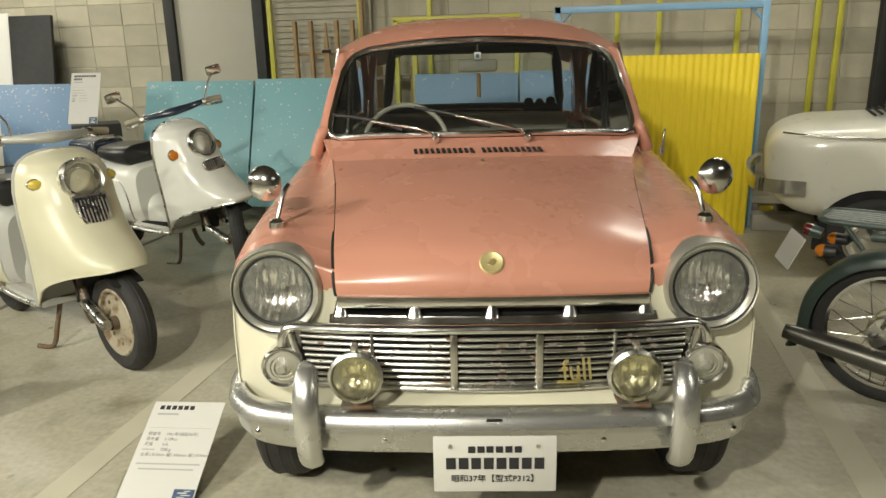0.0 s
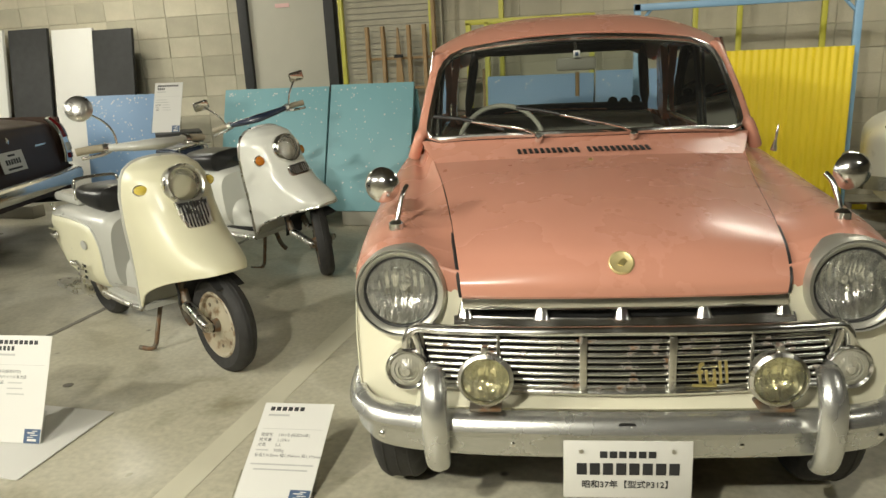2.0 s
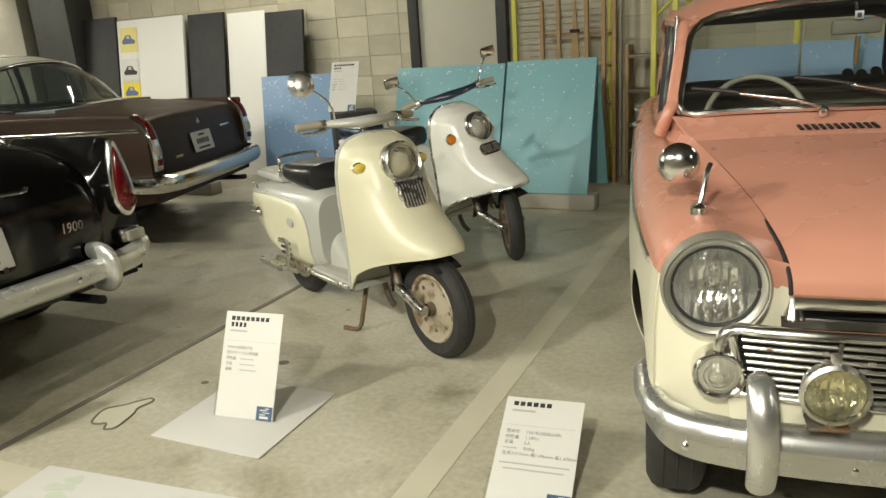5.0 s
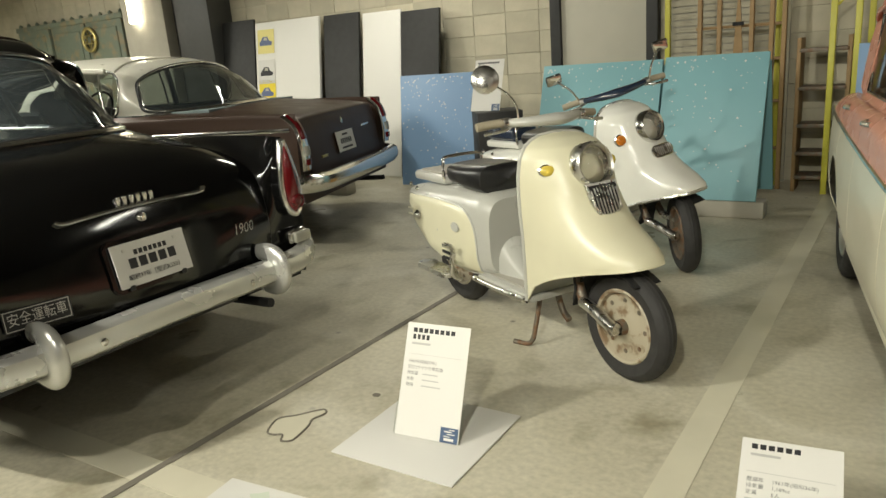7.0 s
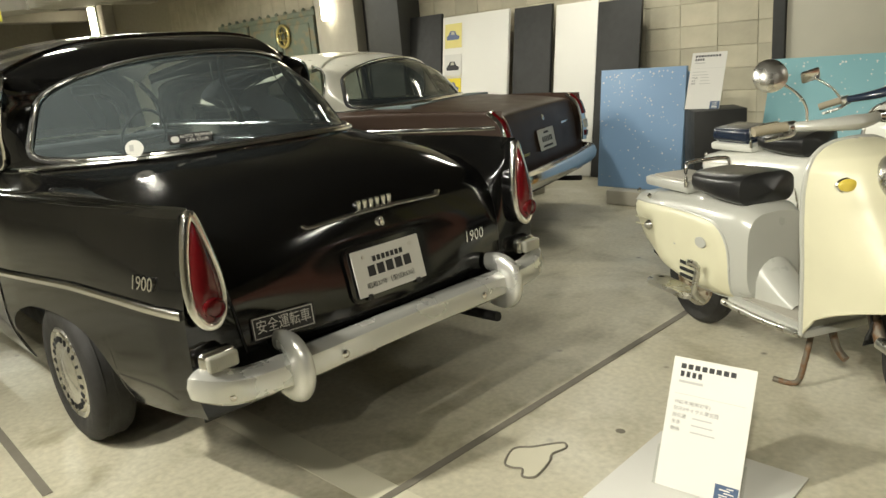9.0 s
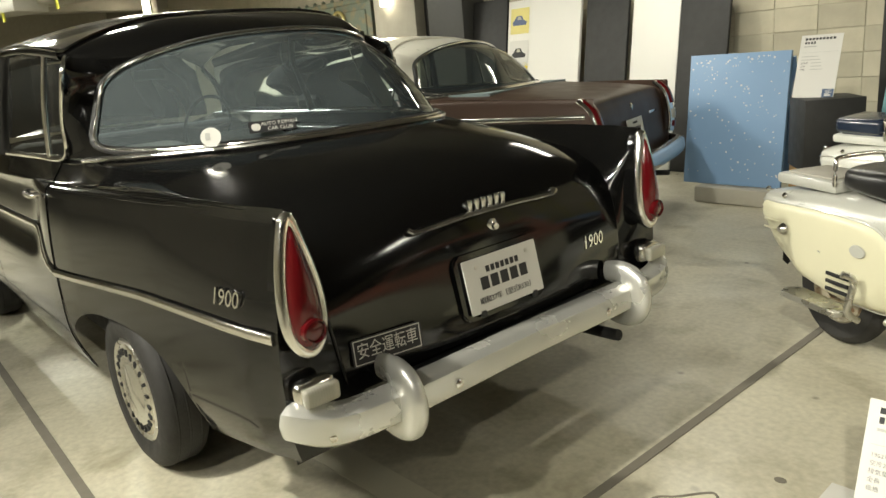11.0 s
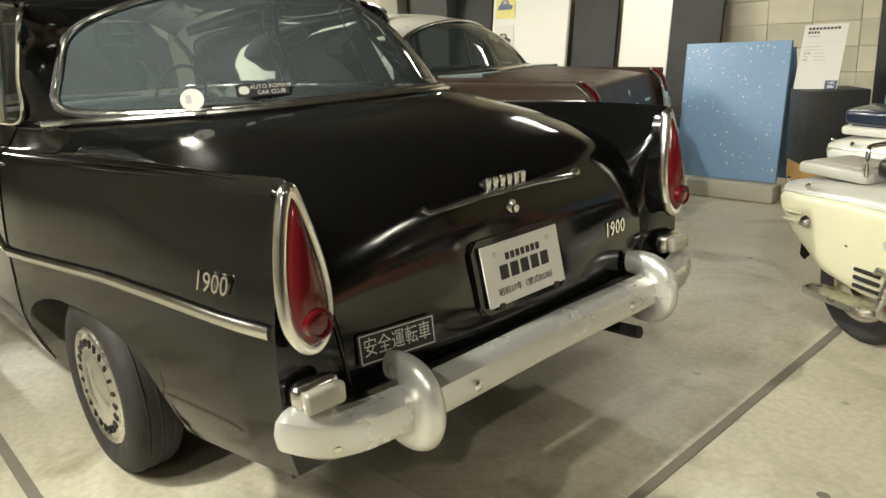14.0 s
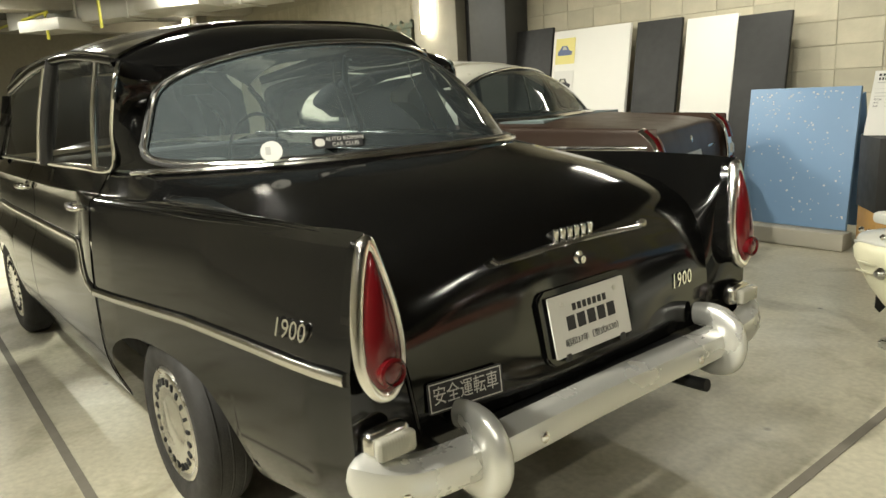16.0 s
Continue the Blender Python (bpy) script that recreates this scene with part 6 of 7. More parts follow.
    for s in (-1, 1):
        gp = part("grip", tube([hb @ V((-.11, s * .20, .015)), hb @ V((-.13, s * .26, .012)), hb @ V((-.145, s * .32, .006))], .019, 3), GRIP, bar, "ribbed beige grip")
        part("lever", tube([hb @ V((-.085, s * .19, .0)), hb @ V((-.055, s * .24, -.01)), hb @ V((-.085, s * .32, -.02))], .008, 3), DULL, bar)
        part("lever_clamp", lathe([(.024, -.02), (.024, .02)], hb @ Matrix.Translation((-.10, s * .20, .012)) @ pose(0, 0, 0, 90, 0, 0), 14), DULL, bar)
    for s in c["mirrors"]:
        if c["round_mirror"]:
            mi = part("mirror", tube([hb @ V((-.06, s * .16, .03)), hb @ V((-.06, s * .17, .09)), hb @ V((-.08, s * .20, .14)), hb @ V((-.10, s * .27, .19))], .005, 5), CHROME, bar, "round chrome mirror on a thin stalk")
            part("mirror_head", lathe([(0, .016), (.03, .013), (.054, .004), (.060, -.004), (0, -.006)], hb @ Matrix.Translation((-.10, s * .29, .205)) @ pose(0, 0, 0, 0, 75, s * 25), 28), DULL, mi)
        else:
            mi = part("mirror", tube([hb @ V((-.09, s * .22, .03)), hb @ V((-.09, s * .25, .10)), hb @ V((-.12, s * .31, .17))], .006, 4), CHROME, bar, "small square chrome mirror")
            part("mirror_head", box(.022, .10, .065, m=hb @ Matrix.Translation((-.125, s * .33, .19)) @ pose(0, 0, 0, 0, 12, 12), bevel=.012), CHROME, mi)
    return sc


scooter(pose(-1.95, 3.60, 0, 0, 0, -28), dict(apron=SC_CREAM, body=SC_GREY, cover=SC_CREAM, piping=SC_GREY, rail=False, lamp_z=.872, bezel=DULL, grille_tilt=25, shield_grille=True, ind=YELLOWLENS, ind_drop=.01, ind_f=.30, r=.235, disc=RIM,
        steer=0, bar=SC_GREY, bar_roll=0, bar_label="grey handlebar cowl", mirrors=(-1,), round_mirror=True, pillion=False, apron_label="worn cream steel apron with chipped edge", cover_label="aged cream side cover"), "worn cream and grey scooter with rusty front wheel")
scooter(pose(-2.13, 5.11, 0, 5, 0, -22), dict(apron=SC_WHITE, body=SC_WHITE, cover=SC_WHITE, piping=DULL, rail=True, lamp_z=.855, bezel=CHROME, grille_tilt=25, shield_grille=False, ind=AMBER, ind_drop=.05, ind_f=.30, r=.235, disc=IRON,
        steer=-38, bar=NAVY, bar_roll=10, bar_label="dark blue handlebar cowl", mirrors=(-1, 1), round_mirror=False, pillion=True, apron_label="off-white steel apron with metal edge rail", cover_label="off-white side cover"), "off-white scooter with dark blue handlebar and seat")

# ---------------------------------------------------------------- ivory car and green motorcycle beside the salmon car
def ivory_car():
    car = thing("small_car", pose(1.30, 6.16, -.03, 0, 0, -12) @ Matrix.Diagonal((1, 1, .945, 1)), "ivory white small old car with thin chrome bumper", "car", "old vehicles on show")
    ST = [(.32 * (1 - math.cos(k * math.pi / 16)), .26 + .305 * math.sin(k * math.pi / 16), .68 - .30 * math.sin(k * math.pi / 16), .83 + .18 * math.sin(k * math.pi / 16), .9) for k in range(8)] + [(.34, .567, .375, 1.012, .90), (.60, .57, .33, 1.03, .91), (1.2, .575, .28, 1.04, .92), (2.6, .575, .28, 1.0, .90), (3.4, .54, .32, .92, .85), (3.6, .45, .5, .80, .76)]

    def f(x, a):
        w, lo, hi, sh = at_key(ST, x)
        c_, s_ = math.cos(a), math.sin(a)
        return V((x, w * math.copysign(abs(c_) ** .35, c_), (lo + hi) / 2 + (hi - lo) / 2 * math.copysign(abs(s_) ** .45, s_)))
    xs = sorted(set([round(v, 3) for v in span(0, 3.6, 50)] + [round(.32 * (1 - math.cos(k * math.pi / 16)), 3) for k in range(9)] + [round(xc - .32 * math.cos(math.pi * k / 16), 3) for xc in (.64, 2.45) for k in range(17)]))
    body = part("body", grid(f, xs, span(0, 2 * math.pi, 56)), WHITECAR, car)
    part("tail_face", grid(lambda r, a: f(0, a).lerp(V((-.01, 0, .78)), r), span(0, 1, 4), span(0, 2 * math.pi, 56)), WHITECAR, car)
    part("waist_strip", tube([(.09, -.50, .945), (.22, -.568, .94), (.5, -.592, .93), (1.2, -.60, .93), (2.4, -.60, .92)], .007, 5), CHROME, body, "thin dark chrome strip")
    cab = part("cabin", grid(lambda u, a: V((lerp(.95, 2.45, u), .50 * math.cos(a), 1.0 + (.38 * math.sin(math.pi * min(1, max(0, u * 1.0))) ** .35) * math.sin(a))), span(0, 1, 14), span(0, math.pi, 14)), WHITECAR, car)
    part("rear_pane", grid(lambda u, v: V((.86 + .25 * u, .42 * v, 1.03 + .26 * u)), span(0, 1, 2), span(-1, 1, 4)), TINT, car)
    for k in range(5):
        part("air_slat", box(.012, .5, .012, (.60 + .035 * k, 0, 1.04 + .008 * k), .003), DARK, body)
    bp = part("rear_bumper", sweep(smooth_path([(.24, -.61, .605), (.06, -.60, .61), (-.04, -.52, .615), (-.09, -.25, .62), (-.10, 0, .62), (-.09, .25, .62), (-.04, .5, .615)], 5), [(-.012, -.045), (.016, -.03), (.02, .0), (.016, .03), (-.012, .045)]), CHROME, car, "chrome bumper")
    part("fuel_door", slab(rounded(.02, .16, .008), .003, pose(1.30, -.578, .72) @ FRONT), DARK, body)
    for s in (-1, 1):
        for xc in (.64, 2.45):
            wheel(car, pose(xc, s * .545, .28) @ pose(0, 0, 0, -90 * s, 0, 0), .28, .13, .17)
            # Flat near-black arch on the body paints the shade of the wheel opening.
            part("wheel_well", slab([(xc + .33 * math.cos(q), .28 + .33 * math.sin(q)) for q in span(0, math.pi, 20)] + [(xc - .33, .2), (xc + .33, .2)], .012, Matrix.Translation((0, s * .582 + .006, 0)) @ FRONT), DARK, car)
    part("reflector_tag", box(.02, .004, .06, (.36, -.60, .46)), PAPER, car)
    return car


def motorcycle():
    b = thing("motorcycle", pose(1.315, 3.80, 0, 0, 0, -27), "dark green old motorcycle with spoked wheel and carrier", "motorcycle", "old vehicles on show")
    R = .295
    ax = pose(0, 0, R) @ pose(0, 0, 0, 90, 0, 0)
    part("tyre", lathe([(.232, -.03), (.25, -.04), (.275, -.038), (R - .004, -.02), (R, 0), (R - .004, .02), (.275, .038), (.25, .04), (.232, .03)], ax, 48), RUBBER, b)
    rim = part("rim", lathe([(.236, -.032), (.222, -.028), (.218, 0), (.222, .028), (.236, .032)], ax, 48), CHROME, b, "chrome wheel rim")
    hub = part("hub", lathe([(0, -.06), (.075, -.058), (.085, -.04), (.085, .04), (.075, .058), (0, .06)], ax, 28), DULL, b, "polished drum hub")
    for k in range(28):
        a = 2 * math.pi * k / 28
        o = a + (.5 if k % 2 else -.5)
        s = .035 if k % 4 < 2 else -.035
        part("spoke", tube([ax @ V((.08 * math.cos(o), .08 * math.sin(o), s)), ax @ V((.222 * math.cos(a), .222 * math.sin(a), 0))], .0022, 1, seg=5), CHROME, rim)
    part("rear_fender", grid(lambda a, v: V((-(.335 - .055 * abs(v) ** 3 + (.45 * a * a if a < 0 else 0)) * math.cos(a), .080 * math.sin(v * math.pi / 2), R + (.335 - .055 * abs(v) ** 3 + (.10 * a * a if a < 0 else 0)) * math.sin(a))), span(-.38, 2.4, 30), span(-1, 1, 10), .004), GREENPAINT, b, "dark green rear mudguard")
    for s in (-1, 1):
        part("swing_arm", tube([(0, s * .09, R), (.22, s * .10, .33), (.52, s * .10, .38)], .026, 3), GREENPAINT, b)
        sh = part("shock_absorber", tube([(-.01, s * .125, R + .05), (.05, s * .13, .50)], .020, 1), DULL, b, "rear shock absorber")
        part("shock_cover", tube([(.045, s * .13, .47), (.095, s * .135, .66)], .033, 1, seg=14), GREENPAINT, sh)
        part("shock_nut", lathe([(.018, -.02), (.018, .02), (0, .024)], pose(.10, s * .145, .685) @ pose(0, 0, 0, -90 * s, 0, 0), 12), CHROME, sh)
        ind = part("indicator", lathe([(.0, -.05), (.022, -.03), (.026, 0), (.026, .012)], pose(-.24, s * .11, .615) @ pose(0, 0, 0, 0, -90, 0), 18), SEAL, b, "amber indicator")
        part("lens", lathe([(.026, .0), (.025, .02), (.014, .034), (0, .038)], pose(-.25, s * .11, .615) @ pose(0, 0, 0, 0, -90, 0), 18), AMBER, ind)
        part("frame_tube", tube([(-.10, s * .10, .69), (.25, s * .12, .70), (.75, s * .10, .62)], .018, 3), GREENPAINT, b)
    tl = part("tail_lamp", lathe([(.0, -.07), (.03, -.06), (.036, 0), (.034, .006)], pose(-.33, 0, .665) @ pose(0, 0, 0, 0, -75, 0) @ Matrix.Scale(.75, 4), 20), GREENPAINT, b)
    part("lens", lathe([(.036, .0), (.032, .03), (.015, .04), (0, .042)], pose(-.33, 0, .665) @ pose(0, 0, 0, 0, -75, 0) @ Matrix.Scale(.75, 4), 20), REDLENS, tl)
    pm = pose(-.40, 0, .575) @ pose(0, 0, 0, 0, 0, -62) @ pose(0, 0, 0, 66, 0, 0)
    part("plate_holder", slab(rounded(.20, .14, .01), .004, pm), PAPER, b, "blank white plate")
    rk = part("luggage_carrier", tube([(.22, -.11, .735), (-.20, -.115, .735), (-.28, -.08, .735), (-.29, 0, .735), (-.28, .08, .735), (-.20, .115, .735), (.22, .11, .735)], .013, 5), GREENPAINT, b, "green tubular luggage carrier")
    for y in (-.07, -.035, 0, .035, .07):
        part("carrier_slat", box(.50, .018, .008, (-.03, y, .742), .003), GREENPAINT, rk)
    for s in (-1, 1):
        part("carrier_leg", tube([(-.20, s * .11, .735), (-.12, s * .12, .64)], .009, 1), GREENPAINT, rk)
    part("seat", box(.40, .24, .09, (.46, 0, .77), .04, 3), BLACKVINYL, b)
    part("muffler", lathe([(.0, 0), (.030, .005), (.036, .06), (.045, .35), (.045, .62), (.028, .78), (.022, .95)], pose(-.36, -.15, .27) @ pose(0, 0, 0, 0, 98, 0), 22), mat("greasy_steel", (0.13, 0.125, 0.11), 0.38, metal=0.8, var=0.2, scale=14), b, "long dull metal muffler")
    part("engine", box(.34, .22, .30, (.68, 0, .36), .05, 3), DULL, b)
    part("side_cover", box(.28, .20, .22, (.46, 0, .56), .05, 3), GREENPAINT, b)
    part("chain_case", box(.45, .03, .11, (.25, .12, .33), .03, 3), GREENPAINT, b)
    part("stand", tube([(.40, .0, .28), (.36, -.14, .12), (.35, -.19, .01)], .012, 2), IRON, b)
    fm = pose(1.22, 0, R) @ pose(0, 0, 0, 90, 0, 0)
    part("tyre", lathe([(.232, -.03), (.25, -.04), (.275, -.038), (R, 0), (.275, .038), (.25, .04), (.232, .03), (.218, 0), (.232, -.03)], fm, 40), RUBBER, b)
    part("front_fork", tube([(1.22, .09, R), (1.0, .09, .80), (.95, .06, .95)], .022, 2), GREENPAINT, b)
    part("front_fork", tube([(1.22, -.09, R), (1.0, -.09, .80), (.95, -.06, .95)], .022, 2), GREENPAINT, b)
    part("fuel_tank", box(.40, .26, .20, (.78, 0, .78), .08, 4), GREENPAINT, b)
    part("handlebar", tube([(.80, -.34, .98), (.92, -.15, 1.0), (.94, 0, .96), (.92, .15, 1.0), (.80, .34, .98)], .012, 4), CHROME, b)
    return b


ivory_car()
motorcycle()

# ---------------------------------------------------------------- display cards and papers
def info_card(tl, tr, bl, br, label, lines, base=None):
    """A printed card leaning in a clear stand."""
    tl, tr, bl, br = V(tl), V(tr), V(bl), V(br)
    x = (br - bl + tr - tl).normalized()
    up = ((tl + tr) / 2 - (bl + br) / 2)
    h = up.length
    w = ((tr - tl).length + (br - bl).length) / 2
    up.normalize()
    n = x.cross(up).normalized()
    up = n.cross(x)
    o = (bl + br) / 2
    m = Matrix(((x.x, up.x, n.x, o.x), (x.y, up.y, n.y, o.y), (x.z, up.z, n.z, o.z), (0, 0, 0, 1)))
    card = thing("display_card", m, label, "sign", "printed display cards")
    sheet = part("card", slab([(-w / 2, 0), (w / 2, 0), (w / 2, h), (-w / 2, h)], .002), PAPER, card)
    M2 = Matrix.Translation((0, 0, .002))
    for k in range(lines[0]):
        bars("title_block", [(-w * .40 + .0225 * k + .009, h * .935, .0165, .0165)], M2, INK, sheet, .0006)
    if lines[1]:
        for k in range(4):
            bars("title_block", [(-w * .40 + .019 * k + .008, h * .875, .012, .018)], M2, INK, sheet, .0006)
    bars("maker_line", [(-w * .25, h * (.815 if lines[1] else .865), w * .30, .008)], M2, GREYINK, sheet, .0006)
    bars("rule_line", [(0, h * .72, w * .86, .0012)], M2, GREYINK, sheet, .0006)
    for k, (a, b) in enumerate(lines[2]):
        z = h * (.655 - .052 * k)
        for x, body, width in ((-w * .42, a, w * .18), (-w * .42 if not a else -w * .17, b, w * .36)):
            if isinstance(body, float):
                bars("text_line", [(x + w * body / 2, z, w * body, .0045)], M2, GREYINK, sheet, .0006)
            elif body:
                writing("printed_text", body, .0155, M2 @ Matrix.Translation((x, z, .0002)), SOFTINK, sheet, .0004, align="LEFT")
    for k in range(lines[3]):
        bars("text_line", [(0, h * (.36 - .05 * k), w * (.86 - .12 * k), .0055)], M2, GREYINK, sheet, .0006)
    bars("picture_print", [(w * .35, h * .065, w * .27, h * .13)], M2, BLUEINK, sheet, .0006)
    for k, (x, y, a, b) in enumerate(((.35, .030, .15, .022), (.32, .055, .10, .008), (.38, .075, .12, .008), (.33, .095, .12, .010), (.39, .112, .08, .008))):
        bars("picture_stroke", [(w * x, h * y, w * a, h * b)], Matrix.Translation((0, 0, .0027)), PAPER, sheet, .0004)
    st = part("stand", slab([(-w / 2 - .01, -.004), (w / 2 + .01, -.004), (w / 2 + .01, h * .30), (-w / 2 - .01, h * .30)], .002, Matrix.Translation((0, 0, -.004))), ACRYL, card, "clear acrylic stand")
    st.visible_shadow = False
    inv = m.inverted()
    foot = [inv @ V((p.x, p.y, .004)) for p in (bl, br, br - V((n.x, n.y, 0)) * .16, bl - V((n.x, n.y, 0)) * .16)]
    bm = bmesh.new()
    bm.faces.new([bm.verts.new(p) for p in foot])
    bmesh.ops.solidify(bm, geom=bm.faces[:], thickness=.003)
    f = part("stand_foot", bm, ACRYL, card, flat=True)
    f.visible_shadow = False
    return card


info_card((-2.612, 2.962, .387), (-2.352, 2.993, .387), (-2.569, 2.790, .009), (-2.310, 2.818, .009), "white printed card in a clear stand on a sheet", (8, True, [("", "1962年(昭和37年)"), ("", "空冷2サイクル単気筒"), ("排気量", .24), ("全長", .26), ("価格", .30)], 0))
info_card((-1.384, 2.978, .190), (-1.121, 2.998, .198), (-1.352, 2.640, .006), (-1.090, 2.672, .006), "white printed card leaning beside the salmon car", (6, False, [("登録年", "1961年(昭和36年)"), ("排気量", "1,189cc"), ("定員", "5人"), (.17, "900kg"), ("", "全長3,915mm 幅1,496mm 高1,470mm")], 2))
sheet = thing("paper_sheet", pose(-2.458, 2.848, 0, 0, 0, 1), "white stiff sheet lying on the concrete floor", "sheet")
part("sheet", box(.512, .51, .005, (0, 0, .0045), .001), PAPER, sheet)
leaf = thing("floor_poster", pose(-2.47, 2.12, 0, 0, 0, 6), "pale printed map sheet lying on the floor", "poster")
pp = part("sheet", box(.84, .46, .002, (0, 0, .0035)), PAPER, leaf)
random.seed(5)
for k in range(26):
    x, y = random.uniform(-.38, .38), random.uniform(-.19, .19)
    part("map_patch", slab([(x + random.uniform(.02, .06) * math.cos(a), y + random.uniform(.012, .035) * math.sin(a)) for a in span(0, 2 * math.pi, 8)[:-1]], .0006, Matrix.Translation((0, 0, .0046 + .0001 * k))), random.choice([BLUEINK, GREYINK, mat("pale_green_print", (.35, .45, .2), .6), mat("pale_blue_print", (.35, .5, .6), .6)]) if k % 3 == 0 else mat("pale_print", (.55, .60, .50), .6), pp)
marks = [(-3.04, 2.59), (-3.075, 2.66), (-3.07, 2.70), (-3.03, 2.735), (-2.99, 2.79), (-2.955, 2.825), (-2.93, 2.80), (-2.945, 2.74), (-2.925, 2.70), (-2.91, 2.64), (-2.905, 2.585), (-2.94, 2.565), (-2.97, 2.60), (-3.00, 2.585)]
fm = structure("floor_mark", slab(marks, .0012, Matrix.Translation((0, 0, .0005))), STRIPE, "pale painted mark with a dark outline on the floor")
part("mark_outline", sweep(smooth_path([(x, y, .0018) for x, y in marks], 4, True), circle(.0045, 6), True), DARKLINE, fm)
for x, y, r in ((-2.84, 3.02, .016), (-2.62, 3.30, .022)):
    structure("floor_mark", slab([(x + r * math.cos(a) * 1.2, y + r * math.sin(a)) for a in span(0, 2 * math.pi, 12)[:-1]], .0011, Matrix.Translation((0, 0, .0005))), DARKLINE, "dark stain on the floor")

# ---------------------------------------------------------------- boards along the back
def dots(parent, n, w, h, m, fade, seed):
    random.seed(seed)
    bm = bmesh.new()
    for k in range(n):
        v = random.random() ** fade
        r = random.choice([.003, .004, .005, .006, .008])
        lathe([(0, 0), (r, 0), (r, .0008), (0, .0010)], m @ Matrix.Translation((random.uniform(-w / 2 + .02, w / 2 - .02), h - v * h * .92 - .03, 0)), 8, bm)
    return tagged(part("snow_dots", bm, PAPER, parent, "white painted snow dots", flat=True), kind="stuff")


def folding_board(x0, x1, y0, y1, z0, z1, paint, label, n, seed):
    w, h = x1 - x0, math.hypot(z1 - z0, y1 - y0)
    ang = math.degrees(math.atan2(z1 - z0, y1 - y0))
    b = thing("painted_board", pose((x0 + x1) / 2, y0, z0) @ pose(0, 0, 0, ang, 0, 0), label, "board", "painted snow boards")
    part("board", box(w - .006, h, .03, (0, h / 2, -.015), .003), paint, b)
    dots(b, n, w, h, Matrix.Translation((0, 0, .0004)), 1.6, seed)
    part("back_leg", box(w - .01, .02, 1.08, (0, 0, 0), m=b.matrix_world.inverted() @ Matrix.Translation(((x0 + x1) / 2, y1 + .23, .60)) @ pose(0, 0, 0, 16, 0, 0)), paint, b)
    return b


folding_board(-3.80, -2.764, 6.44, 6.79, .135, 1.175, TEAL, "turquoise board with white snow dots on a kerb", 120, 3)
folding_board(-2.756, -1.985, 6.44, 6.81, .135, 1.185, TEAL, "turquoise board with white snow dots on a kerb", 90, 4)
folding_board(-5.27, -4.44, 6.55, 6.67, .13, 1.170, SKYBLUE, "sky blue board with white snow dots on a kerb", 150, 6)
folding_board(-1.46, -.52, 7.20, 7.32, .10, 1.185, SKYBLUE, "sky blue board with white snow dots near the wall", 60, 7)
folding_board(-.51, .30, 7.20, 7.32, .10, 1.20, SKYBLUE, "sky blue board with white snow dots near the wall", 60, 8)
for x0, x1, y in ((-2.60, -1.93, 6.47), (-3.72, -3.05, 6.47), (-5.09, -4.40, 6.43), (-6.6, -5.95, 6.5), (1.35, 1.95, 6.62)):
    ws = thing("wheel_stop", pose((x0 + x1) / 2, y, 0), "worn concrete wheel stop on the floor", "wheel stop", "wheel stops")
    part("block", box(x1 - x0, .16, .13, (0, .06, .065), .015), CONC, ws)

ped = thing("pedestal", pose(-4.06, 6.37, 0, 0, 0, 38), "black box standing on an ochre wooden box", "pedestal")
part("lower_box", box(.36, .36, .36, (0, 0, .18), .003), OCHRE, ped, "ochre plywood box")
part("upper_box", box(.38, .38, .49, (0, 0, .606), .004), BLACKPANEL, ped)
info_card((-4.300, 6.44, 1.268), (-4.030, 6.46, 1.268), (-4.262, 6.28, .853), (-3.992, 6.30, .853), "white printed card leaning on a black box", (9, True, [("", .40), ("", .46), ("排気量", .24), ("全長", .26), ("価格", .30)], 0))

def wall_board(x0, x1, z1, paint, label):
    w, h = x1 - x0, z1 - .03
    b = thing("tall_board", pose((x0 + x1) / 2, 7.56, .01) @ pose(0, 0, 0, -8, 0, 0), label, "board", "tall boards against the wall")
    part("board", box(w, .04, h / math.cos(radians(8)), (0, 0, h / 2), .004), paint, b)
    return b


wall_board(-9.05, -8.40, 1.99, BLACKPANEL, "tall matt black board leaning on the wall")
wp = wall_board(-8.37, -7.26, 1.93, WHITEPANEL, "tall white board with three car pictures")
wall_board(-7.175, -6.63, 1.92, BLACKPANEL, "tall matt black board leaning on the wall")
wall_board(-6.568, -6.02, 1.89, WHITEPANEL, "tall plain white board leaning on the wall")
wall_board(-6.015, -5.50, 1.86, BLACKPANEL, "tall matt black board leaning on the wall")
PALEYELLOW = mat("pale_yellow_print", (.70, .62, .22), .6)
YELLOWPRINT = mat("yellow_print", (.75, .60, .03), .6)
PICBLUE = mat("slate_blue_print", (.10, .13, .24), .6)
for z, bgm, cm in ((1.70, PALEYELLOW, PICBLUE), (1.32, PAPER, INK), (1.06, YELLOWPRINT, PICBLUE)):
    m = Matrix.Translation((-.36, -.024, z - .03)) @ FRONT
    po = part("poster", slab([(-.15, -.15), (.15, -.15), (.15, .15), (-.15, .15)], .002, m), bgm, wp, "small square car picture")
    m2 = m @ Matrix.Translation((0, 0, .002))
    part("picture_car", slab([(-.11, -.05), (.10, -.05), (.115, -.01), (.06, .01), (.03, .06), (-.05, .06), (-.09, .01), (-.115, -.01)], .001, m2), cm, po)
    part("picture_window", slab([(-.04, .015), (.03, .015), (.01, .05), (-.03, .05)], .001, m2 @ Matrix.Translation((0, 0, .001))), GREYPAINT, po)

